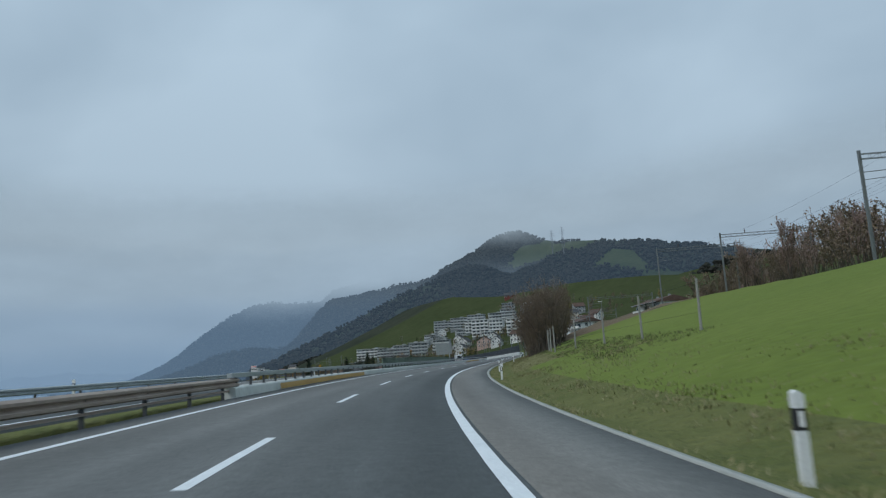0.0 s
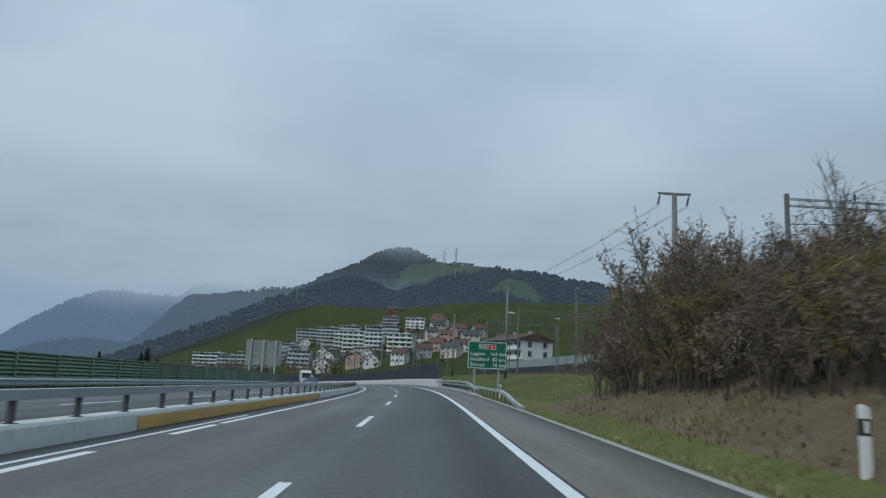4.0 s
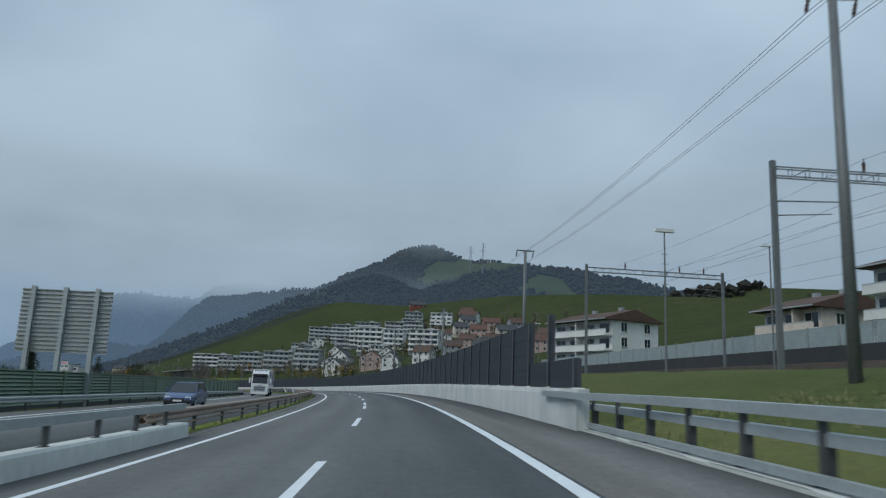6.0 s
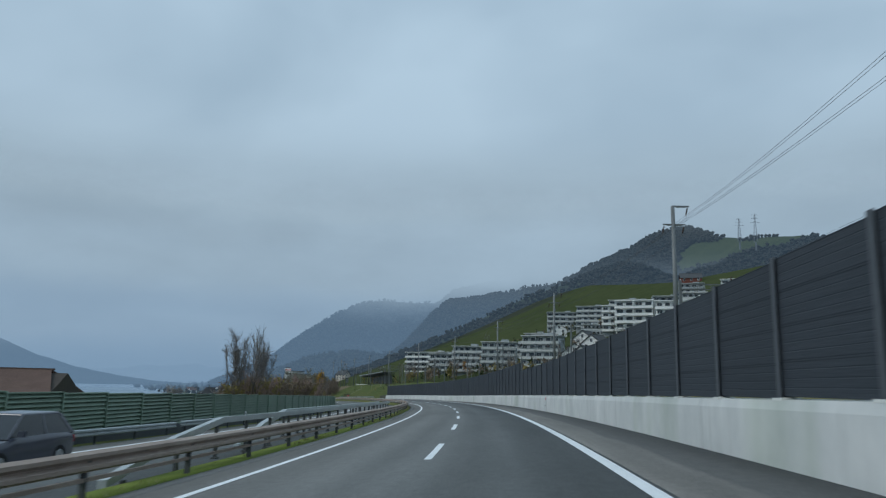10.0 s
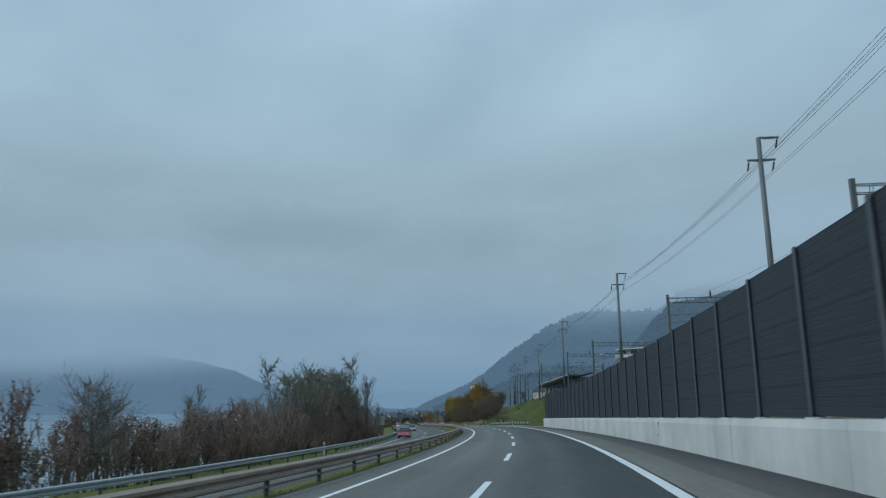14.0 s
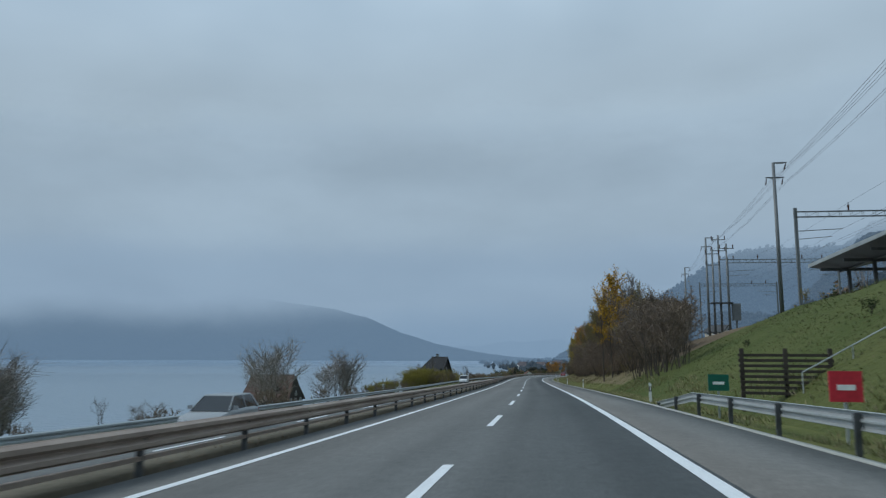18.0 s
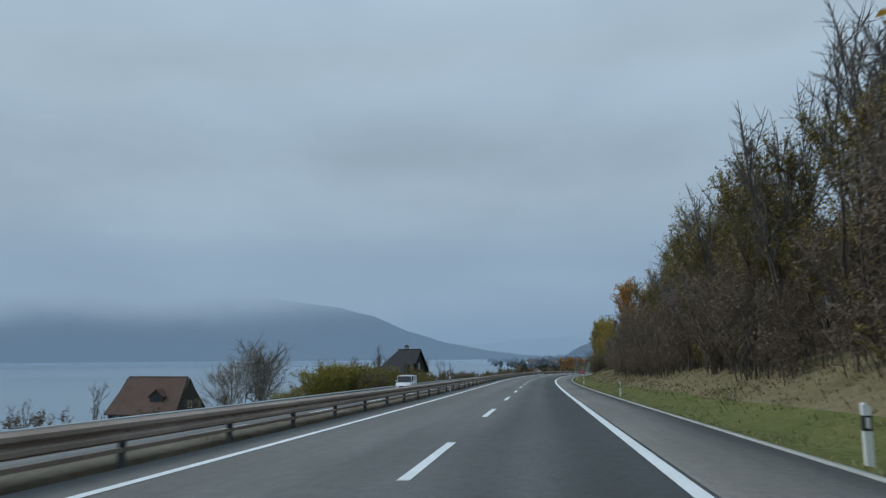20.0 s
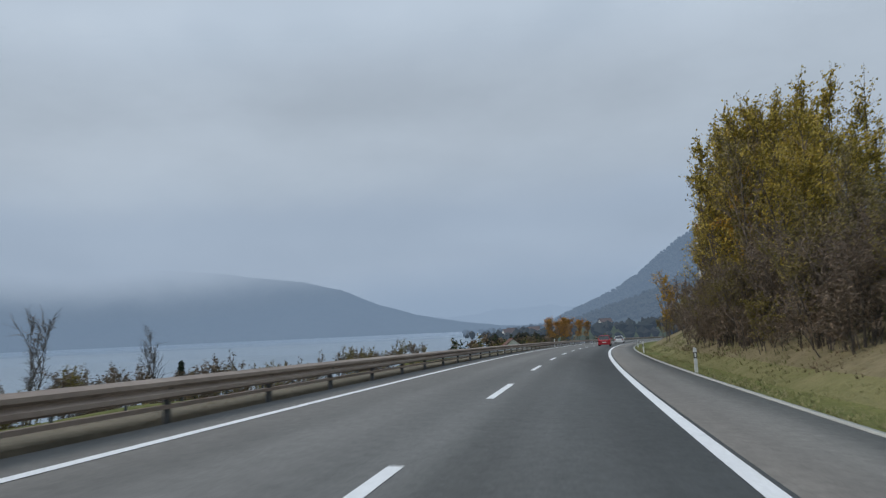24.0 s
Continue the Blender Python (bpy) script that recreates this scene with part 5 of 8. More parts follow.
def grown(seed, height, stems, spread, branches, twigs, leaves, size, twig_mat, leaf_mat, upright=0.6, low=0.25, bare_top=0.0, r0=None, fine=0.010, lean=0.22, plain=False):
    """A broadleaf tree or shrub: stems, side branches, twigs and single leaves."""
    g = Sprig(seed, plain)
    r = g.rng
    r0 = r0 or height * 0.014 + 0.02
    for s in range(stems):
        a = r.random() * math.tau
        base = Vector((math.cos(a), math.sin(a), 0)) * (spread * 0.35 * r.random() if stems > 1 else 0)
        tilt = Vector((math.cos(a), math.sin(a), 0)) * (lean * r.random() if stems > 1 else 0.04)
        h = height * (0.72 + 0.28 * r.random() if stems > 1 else 1.0)
        pts = [base - Vector((0, 0, 0.4))]
        cur, d = base.copy(), (Vector((0, 0, 1)) + tilt).normalized()
        n = 6
        for i in range(n):
            d = (d + g.vec(0.06) + Vector((0, 0, 0.05))).normalized()
            cur = cur + d * (h / n)
            pts.append(cur.copy())
        rr = r0 * (0.6 + 0.4 * r.random()) / (1 if stems == 1 else 1.5)
        g.limb(pts[::2] + pts[-1:] if plain else pts, rr, rr * 0.18, True, 4 if plain else 6)
        for b in range(branches):
            f = low + (1 - low) * (b + r.random()) / branches
            q = f * n
            i = min(n - 1, int(q))
            p0 = pts[i + 1 if i + 1 < len(pts) else i].lerp(pts[min(i + 2, len(pts) - 1)], q - i)
            az = r.random() * math.tau
            out = Vector((math.cos(az), math.sin(az), 0))
            crown = math.sin(math.pi * min(1, 0.15 + 0.85 * (f - low) / (1 - low))) ** 0.6
            length = spread * (0.45 + 0.55 * r.random()) * (0.35 + 0.65 * crown)
            dd = (out * (1 - upright) + Vector((0, 0, upright)) + g.vec(0.1)).normalized()
            bp = [p0]
            for k in range(3):
                dd = (dd + g.vec(0.13) + Vector((0, 0, 0.06 * upright))).normalized()
                bp.append(bp[-1] + dd * length / 3)
            br = rr * (1 - 0.75 * f) * 0.5 + 0.006
            g.limb([bp[0], bp[2], bp[3]] if plain else bp, br, fine * 1.2)
            for t in range(twigs):
                u = 0.25 + 0.75 * (t + r.random()) / twigs
                k = min(2, int(u * 3))
                tp = bp[k].lerp(bp[k + 1], u * 3 - k)
                td = (dd * 0.6 + g.vec(0.55) + Vector((0, 0, 0.35 * upright))).normalized()
                tl = length * (0.25 + 0.3 * r.random())
                mid = tp + td * tl * 0.5 + g.vec(0.04 * tl)
                tip = mid + (td + g.vec(0.25)).normalized() * tl * 0.5
                g.limb([tp, tip], fine, fine * 0.4)
                if leaves and not (bare_top and f > bare_top and r.random() < 0.8):
                    for _ in range(leaves):
                        w = r.random()
                        g.leaf(tp.lerp(mid, w * 2) if w < 0.5 else mid.lerp(tip, w * 2 - 1) + g.vec(size * 0.7), size * (0.7 + 0.6 * r.random()))
    return g.meshes(twig_mat, leaf_mat)


def conifer_meshes(seed, height, width, tiers, drop=0.25, gaps=0.0, blunt=0.0):
    g = Sprig(seed)
    r = g.rng
    g.limb([Vector((0, 0, -0.4)), Vector((0, 0, height * 0.5)), Vector((0, 0, height * 0.98))], height * 0.02, 0.02, True, 6)
    for t in range(tiers):
        f = t / tiers
        z = height * (0.08 + 0.92 * f)
        rad = width * ((1 - f) ** 0.85 if not blunt else (1 - f ** 2.2) * (0.55 + 0.45 * math.sin(f * 9) ** 2))
        for b in range(9):
            if r.random() < gaps:
                continue
            a = (b + r.random()) / 9 * math.tau
            ln = rad * (0.7 + 0.45 * r.random()) + 0.1
            o = Vector((math.cos(a), math.sin(a), 0))
            p0 = Vector((0, 0, z))
            p1 = p0 + o * ln + Vector((0, 0, -drop * ln))
            g.limb([p0, p0.lerp(p1, 0.5) + Vector((0, 0, 0.06 * ln)), p1], 0.03, 0.008)
            k = max(5, int(ln * 11))
            for i in range(k):
                u = (i + r.random()) / k
                g.leaf(p0.lerp(p1, u) + g.vec(0.10 + 0.05 * ln), 0.34 * (0.7 + 0.5 * r.random()))
    return g.meshes(TWIG_BROWN, NEEDLE)


def plant(kind, meshes, m, label, category, group=""):
    t = thing(kind, m, label, category, group)
    for nm, me in meshes:
        part(nm, me, None, t)
    return t


def plant_at(src, s, o, k=1.0, turn=None, kz=None):
    """A copy of a plant on the ground at that place, turned and sized."""
    a = random.random() * 360 if turn is None else turn
    p = ground_point(s, o, -0.1)
    c = copy_thing(src, Matrix.Translation(p) @ Matrix.Rotation(radians(a), 4, "Z"))
    c.scale = (k, k, kz or k)
    return c


THICKET = [plant("thicket_bush", grown(20 + i, 4.2, 8, 2.2, 9, 9, 8, 0.085, TWIG_BROWN, LEAF_BROWN, 0.55, 0.08, fine=0.012, lean=0.6), Matrix.Translation(ground_point(118 + i * 5, 13.5)), "dense brown autumn thicket on the bank", "bush", "thickets beside the motorway") for i in range(3)]
OLIVE = [plant("olive_bush", grown(40 + i, 4.0, 7, 2.0, 9, 8, 10, 0.09, TWIG_BROWN, LEAF_OLIVE, 0.6, 0.1, fine=0.011, lean=0.5), Matrix.Translation(ground_point(121 + i * 7, 15.5)), "olive-brown autumn shrub with thin leaves", "bush", "thickets beside the motorway") for i in range(2)]
BARE = [plant("bare_tree", grown(60 + i, 9.0, 3, 2.6, 13, 10, 0, 0.1, TWIG_BARE, LEAF_BROWN, 0.78, 0.25, fine=0.018, lean=0.25), Matrix.Translation(ground_point(424 + i * 5, -24.0)), "tall bare tree with upright grey twigs", "tree", "bare trees") for i in range(3)]
GREY = [plant("grey_tree", grown(80 + i, 6.0, 4, 3.2, 20, 15, 1, 0.075, TWIG_GREY, LEAF_BROWN, 0.5, 0.18, fine=0.014, lean=0.4), Matrix.Translation(ground_point(640 + i * 8, -42.0)), "leafless round-crowned tree with pale grey twigs", "tree", "bare trees") for i in range(2)]
GOLDEN = [plant("leafy_tree", grown(94, 9.5, 6, 2.9, 16, 10, 13, 0.135, TWIG_BROWN, LEAF_GOLD, 0.72, 0.12, fine=0.012, lean=0.4), Matrix.Translation(ground_point(905, 11.8)), "tall shrub-like tree with olive-yellow autumn leaves", "tree", "autumn trees")]
POPLAR = [plant("leafy_tree", grown(90 + i, 9.5, 5, 2.8, 16, 10, 12, 0.115, TWIG_BROWN, LEAF_OLIVE, 0.72, 0.15, fine=0.012, lean=0.35), Matrix.Translation(ground_point(760 + i * 6, 14.5)), "tall autumn tree with olive and brown leaves", "tree", "autumn trees") for i in range(2)]
SILVER = [plant("leafy_tree", grown(96, 9.5, 5, 2.9, 16, 11, 13, 0.13, TWIG_GREY, LEAF_SILVER, 0.66, 0.08, fine=0.013, lean=0.4), Matrix.Translation(ground_point(562, -22.5)), "tall tree with sparse grey-green leaves", "tree", "autumn trees")]
ORANGE = [plant("autumn_tree", grown(100, 8.0, 2, 2.6, 18, 11, 13, 0.12, TWIG_BROWN, LEAF_ORANGE, 0.6, 0.2, fine=0.011, lean=0.2), Matrix.Translation(ground_point(798, 14.8)), "small tree with bright orange autumn leaves", "tree", "autumn trees")]
YELLOW = [plant("autumn_tree", grown(104, 7.5, 2, 2.3, 17, 11, 13, 0.125, TWIG_BROWN, LEAF_YELLOW, 0.65, 0.25, fine=0.011, lean=0.15), Matrix.Translation(ground_point(725, 11.4)), "slender tree with golden yellow leaves", "tree", "autumn trees")]
LIME = [plant("lime_bush", grown(108, 4.5, 9, 2.6, 10, 9, 9, 0.15, TWIG_BROWN, LEAF_LIME, 0.5, 0.08, fine=0.011, lean=0.6), Matrix.Translation(ground_point(832, -40.0)), "yellow-green leafy bush beside the motorway", "bush")]
CONIFER = [plant("conifer", conifer_meshes(120, 10.0, 2.6, 26), Matrix.Translation(ground_point(334, -51.0)), "dark green conifer behind the noise barrier", "tree", "conifers")]
CEDAR = [plant("cedar", conifer_meshes(122, 12.0, 4.6, 20, 0.12, 0.25), Matrix.Translation(ground_point(417, -51.0)), "broad dark cedar with layered branches", "tree", "conifers")]
CYPRESS = [plant("cypress", conifer_meshes(124, 7.0, 0.9, 26, -0.5, 0.0), Matrix.Translation(ground_point(874, -30.0)), "narrow dark cypress beside the house", "tree", "conifers")]
GREEN = [plant("dark_shrub", grown(126, 4.5, 8, 2.2, 9, 8, 9, 0.14, TWIG_BROWN, LEAF_GREEN, 0.5, 0.1, fine=0.011, lean=0.5), Matrix.Translation(ground_point(330, -33.0)), "dark green leafy shrub behind the barrier", "bush")]

rnd = random.Random(5)


def joined(name, entries, label, category="bush"):
    """Many plants that nobody could count, joined into one object: entries of (meshes, s, o, size)."""
    vs, fs, mi, mats, base = [], [], [], [], 0
    for meshes, s, o, k in entries:
        m = Matrix.Translation(ground_point(s, o, -0.1)) @ Matrix.Rotation(rnd.random() * math.tau, 4, "Z") @ Matrix.Diagonal((k, k, k, 1))
        r = np.array(m.to_3x3())
        for _, me in meshes:
            mat = me.materials[0]
            if mat not in mats:
                mats.append(mat)
            co = np.empty(len(me.vertices) * 3)
            me.vertices.foreach_get("co", co)
            vs.append(co.reshape(-1, 3) @ r.T + np.array(m.translation))
            fs += [tuple(base + i for i in pl.vertices) for pl in me.polygons]
            mi += [mats.index(mat)] * len(me.polygons)
            base += len(me.vertices)
    me = bpy.data.meshes.new(name)
    me.from_pydata(np.concatenate(vs).tolist(), [], fs)
    for mat in mats:
        me.materials.append(mat)
    me.polygons.foreach_set("material_index", mi)
    me.update()
    return tagged(new(name, me), label, category, kind="stuff")


SMALL = [grown(200 + i, 4.2, 4, 2.1, 6, 5, 8, 0.18, TWIG_BROWN, LEAF_BROWN, 0.55, 0.08, fine=0.022, lean=0.6, plain=True) for i in range(3)]
SMALL_BRUSH = [grown(240 + i, 4.2, 7, 1.7, 7, 7, 1, 0.14, TWIG_RED, LEAF_BROWN, 0.78, 0.04, fine=0.022, lean=0.45, plain=True) for i in range(3)]
SMALL_OLIVE = [grown(210 + i, 4.0, 4, 2.0, 6, 4, 9, 0.19, TWIG_BROWN, LEAF_OLIVE, 0.6, 0.1, fine=0.02, lean=0.5, plain=True) for i in range(2)]
SMALL_LIME = [grown(214, 4.2, 4, 2.2, 6, 4, 10, 0.20, TWIG_BROWN, LEAF_LIME, 0.55, 0.08, fine=0.02, lean=0.5, plain=True)]
SMALL_GREEN = [grown(216, 4.4, 4, 2.2, 6, 3, 7, 0.36, TWIG_BROWN, LEAF_GREEN, 0.5, 0.1, fine=0.02, lean=0.5, plain=True)]
SMALL_BARE = [grown(220 + i, 8.5, 3, 2.4, 8, 4, 0, 0.1, TWIG_BARE, LEAF_BROWN, 0.78, 0.2, fine=0.024, lean=0.25, plain=True) for i in range(2)]
# farther off: fewer, broader clumps
FAR = [grown(230 + i, 4.4, 2, 2.1, 5, 2, 6, 0.6, TWIG_BROWN, mt, 0.5, 0.12, fine=0.03, lean=0.5, plain=True) for i, mt in enumerate((LEAF_BROWN, LEAF_OLIVE, LEAF_GREEN, LEAF_BROWN))]
# the lone hedge and the wooded bank before the sign
for s, o, k in ((84, 11.2, 1.6), (86.5, 12.6, 1.75), (83, 13.0, 1.5), (88, 11.3, 1.7), (90, 13.4, 1.6), (93, 12.0, 1.2), (85, 10.2, 0.8), (89, 10.0, 0.9), (92, 10.6, 0.8), (96, 11.0, 0.7), (87, 10.6, 1.2)):
    plant_at(THICKET[rnd.randrange(3)], s, o, k)
plant_at(BARE[0], 85.5, 12.2, 1.0)
plant_at(BARE[1], 88.5, 12.8, 0.95)
plant_at(OLIVE[0], 101, 12.5, 1.5)
plant_at(OLIVE[1], 105, 13.5, 1.4)
for i in range(70):
    s = 106 + 47 * (i + rnd.random()) / 70
    o = 10.2 + 5.0 * rnd.random() - (0.8 if s > 135 else 0)
    tall = 0.72 if s > 130 else 1.05
    plant_at(rnd.choice(THICKET + OLIVE), s, o, tall * (0.8 + 0.35 * rnd.random()))
for s, o, k in ((113, 13, 0.8), (118, 14.5, 0.85), (124, 13.5, 0.75)):
    plant_at(POPLAR[rnd.randrange(2)], s, o, k)
for s in (131, 134, 137, 140, 146):
    plant_at(BARE[rnd.randrange(3)], s, 11.2 + 2.5 * rnd.random(), (0.4 if s < 141 else 0.55) + 0.15 * rnd.random())
for s, o, k in ((150, 10.0, 0.95), (153, 10.2, 0.95), (156, 10.0, 0.9), (157.5, 11.5, 0.95), (154, 12, 1.05), (151, 11.6, 1.1), (148, 10.3, 1.0), (158, 9.8, 0.6)):
    plant_at(rnd.choice(THICKET + OLIVE[:1]), s, o, k)
for s, o, k in ((155, 11.5, 0.48), (150, 12.5, 0.5), (157, 10.8, 0.45)):
    plant_at(BARE[rnd.randrange(3)], s, o, k)
# brown hedge above the meadow
rows_ = []
for i in range(110):
    s = 5 + 165 * (i + rnd.random()) / 110
    rows_.append((rnd.choice(SMALL_BRUSH + SMALL), s, 49 + 14 * rnd.random() - (s - 20) * 0.03, 1.1 + 0.9 * rnd.random()))
for i in range(14):
    rows_.append((rnd.choice(SMALL_BARE), 10 + 150 * rnd.random(), 52 + 8 * rnd.random(), 0.7 + 0.3 * rnd.random()))
joined("hedge", rows_, "long brown leafless hedge above the meadow", "hedge")
rows_ = []
for i in range(34):
    rows_.append((rnd.choice(SMALL + SMALL_OLIVE), 160 + 60 * rnd.random(), 40 + 9 * rnd.random(), 0.5 + 0.4 * rnd.random()))
for i in range(46):
    rows_.append((rnd.choice(SMALL + SMALL_BRUSH), 152 + 62 * rnd.random(), 17 + 9 * rnd.random(), 0.16 + 0.20 * rnd.random()))
for i in range(30):
    rows_.append((rnd.choice(SMALL + SMALL_OLIVE + SMALL_LIME), 246 + 60 * rnd.random(), 44 + 5 * rnd.random(), 0.45 + 0.4 * rnd.random()))
joined("brown_scrub", rows_, "brown scrub along the railway bank")
# trees and gardens between the hillside flats
rows_ = []
for i in range(150):
    s, o = 520 + 230 * rnd.random(), 58 + 135 * rnd.random()
    rows_.append((rnd.choice(FAR + SMALL_BARE), s, o, 0.7 + 0.6 * rnd.random()))
for i in range(90):
    s = 500 + 260 * rnd.random()
    rows_.append((rnd.choice(FAR + SMALL_BARE[:1]), s, 44 + 14 * rnd.random(), 0.8 + 0.6 * rnd.random()))
joined("garden_trees", rows_, "brown and green garden trees between the hillside flats", "trees")
for s, o, k in ((236, 46, 0.9), (240, 44, 0.7), (252, 46, 0.8)):
    plant_at(LIME[0], s, o, k)
for s, o, k in ((246, 53, 0.95), (240, 52, 0.85), (250, 51.5, 0.7)):
    plant_at(CEDAR[0], s, o, k)
plant_at(ORANGE[0], 640, 62, 0.9)
plant_at(ORANGE[0], 646, 58, 0.8)
# left: trees showing over the louvred wall
for s, o, k in ((300, -48, 0.75), (318, -60, 0.85), (420, -58, 0.6), (268, -70, 0.8)):
    plant_at(CONIFER[0], s, o, k)
for s, o, k in ((355, -60, 1.2), (440, -50, 0.9), (426, -47, 0.9), (600, -120, 1.3)):
    plant_at(GREEN[0], s, o, k)
for s, o, k in ((424, -23, 0.95), (427, -26, 1.05), (431, -24, 1.1), (435, -27, 1.0), (438, -24, 0.9), (472, -23, 0.62), (478, -26, 0.7), (507, -18.6, 0.72), (452, -28, 0.6)):
    plant_at(BARE[rnd.randrange(3)], s, o, k)
rows_ = []
for i in range(110):
    rows_.append((rnd.choice(SMALL_BRUSH + SMALL + SMALL_OLIVE[:1]), 424 + 86 * (i + rnd.random()) / 110, -20 - 8 * rnd.random(), 0.86 + 0.36 * rnd.random()))
for i in range(90):
    rows_.append((rnd.choice(SMALL + SMALL_BRUSH), 508 + 108 * (i + rnd.random()) / 90, -18.2 - 3 * rnd.random(), 0.42 + 0.2 * rnd.random()))
for i in range(130):
    rows_.append((rnd.choice(SMALL_BRUSH + SMALL_BRUSH + SMALL[:1]), 508 + 108 * (i + rnd.random()) / 120, -18.6 - 8 * rnd.random(), 0.72 + 0.30 * rnd.random()))
for i in range(80):
    rows_.append((rnd.choice(SMALL_BRUSH + SMALL), 508 + 112 * (i + rnd.random()) / 80, -17.3 - 1.4 * rnd.random(), 0.26 + 0.16 * rnd.random()))
for i in range(46):
    rows_.append((rnd.choice(SMALL_BRUSH), 562 + 46 * (i + rnd.random()) / 46, -20.5 - 7 * rnd.random(), 1.05 + 0.45 * rnd.random()))
rows_ = [r for r in rows_ if not (514 < r[1] < 524 and r[2] > -19.6)]
joined("roadside_scrub", rows_, "dense brown scrub beside the opposite carriageway")
for s, o, k in ((520, -19.5, 0.78), (527, -23, 0.7), (533, -20.5, 0.65), (541, -24, 0.7), (553, -21, 0.85), (612, -19.5, 0.7), (572, -25, 0.9)):
    plant_at(GREY[rnd.randrange(2)], s, o, k)
for s, o, k in ((584, -21, 1.15), (588, -23, 1.15), (576, -21.5, 0.92), (568, -20.5, 0.82), (592, -20, 0.9), (580, -22.5, 1.02)):
    plant_at(SILVER[0], s, o, k)
for s, o, k in ((600, -20, 0.75), (603, -22, 0.7)):
    plant_at(POPLAR[rnd.randrange(2)], s, o, k)
for s, o, k in ((604, -19, 1.0), (607, -21, 0.95), (601, -22, 0.9), (616, -18.5, 0.62), (619, -19.5, 0.6), (566, -22, 0.85), (548, -26, 0.8), (588, -20, 0.8), (580, -24, 0.9)):
    plant_at(BARE[rnd.randrange(3)], s, o, k)
# left: single trees between the rail and the lake
for s, o, k in ((645, -33, 1.1), (642, -38, 1.2), (647, -35, 1.15), (650, -39, 1.25), (644, -36, 1.2), (653, -34, 1.0), (648, -40, 1.3), (656, -38, 1.1), (672.5, -28.5, 0.85), (670, -27.5, 0.75), (670.5, -28.8, 0.9), (673, -30, 0.9), (674, -29, 0.8), (657, -36, 1.2), (660, -40, 1.2), (652, -37, 1.25), (655, -41, 1.3), (649, -42, 1.2), (648, -36, 1.0), (671, -29, 0.7), (674, -31, 0.75), (666, -31, 0.55), (700, -34, 0.5)):
    plant_at(GREY[rnd.randrange(2)], s, o, k)
for s, o, k in ((849, -58, 2.5), (853, -55.5, 2.1), (845, -61, 2.1), (723, -30, 1.35), (725, -31.5, 1.2), (648, -24, 0.42), (649.5, -25, 0.36)):
    plant_at(GREY[int(s) % 2], s, o, k)
for s, o, k in ((842, -36, 0.9), (836, -38, 0.95), (848, -34, 0.9), (854, -33, 0.8), (828, -42, 0.9)):
    plant_at(LIME[0] if s < 840 else OLIVE[rnd.randrange(2)], s, o, k)
rows_ = []
for i in range(90):
    rows_.append((rnd.choice(SMALL_OLIVE + SMALL + SMALL), 842 + 54 * rnd.random(), -19 - 8 * rnd.random(), 0.42 + 0.2 * rnd.random()))
for i in range(60):
    rows_.append((rnd.choice(SMALL_OLIVE + SMALL_LIME + SMALL[:1]), 800 + 44 * rnd.random(), -20 - 9 * rnd.random(), 0.62 + 0.25 * rnd.random()))
for i in range(60):
    rows_.append((rnd.choice(SMALL + SMALL_BARE[:1]), 640 + 130 * rnd.random(), -19 - 5 * rnd.random(), 0.22 + 0.2 * rnd.random()))
joined("lakeside_scrub", rows_, "olive and brown scrub between rail and lake")
plant_at(YELLOW[0], 858, -26, 0.45)
for s, o, k in ((799, -24, 0.95), (802, -25.5, 1.05), (805, -24, 1.0), (808, -26, 1.05), (811, -24, 0.95), (796, -25.5, 0.9), (815, -23.5, 0.85), (820, -22.5, 0.75)):
    plant_at(LIME[0], s, o, k)
for i in range(26):
    plant_at(rnd.choice(THICKET), 738 + 66 * (i + rnd.random()) / 26, 10.6 + 1.6 * rnd.random(), 0.62 + 0.25 * rnd.random())
for s, o, k in ((827, -25.6, 0.85), (829, -27, 0.8), (825, -27, 0.75), (842, -24.8, 0.7), (861, -21.5, 0.55), (846, -30, 0.8), (850, -31, 0.75), (902, -36, 1.0), (907, -29, 0.7), (898, -40, 1.1)):
    plant_at(BARE[rnd.randrange(3)], s, o, k)
for s, o, k in ((878, -29.5, 0.7), (917, -33, 0.75), (919.5, -33.5, 0.62), (872, -31, 1.0)):
    plant_at(CYPRESS[0], s, o, k)
rows_ = []
for i in range(70):
    rows_.append((rnd.choice(SMALL + SMALL_OLIVE), 896 + 60 * rnd.random(), -21 - 16 * rnd.random(), 0.5 + 0.3 * rnd.random()))
for i in range(60):
    rows_.append((rnd.choice(FAR), 950 + 120 * rnd.random(), -21 - 40 * rnd.random(), 0.22 + 0.2 * rnd.random()))
for i in range(70):
    rows_.append((rnd.choice(FAR), 1112 + 110 * rnd.random(), -58 - 18 * rnd.random(), 0.6 + 0.6 * rnd.random()))
for i in range(26):
    rows_.append((rnd.choice(FAR), 1120 + 100 * rnd.random(), -28 - 50 * rnd.random(), 0.5 + 0.4 * rnd.random()))
for s, o, k in ((1206, -102, 1.2), (1208, -104, 1.0), (1190, -94, 0.8), (1140, -66, 1.5), (1144, -70, 1.5), (1136, -63, 1.2)):
    rows_.append((FAR[int(s) % 3], s, o, k))
joined("shore_scrub", rows_, "dark scrub and trees along the lake shore")
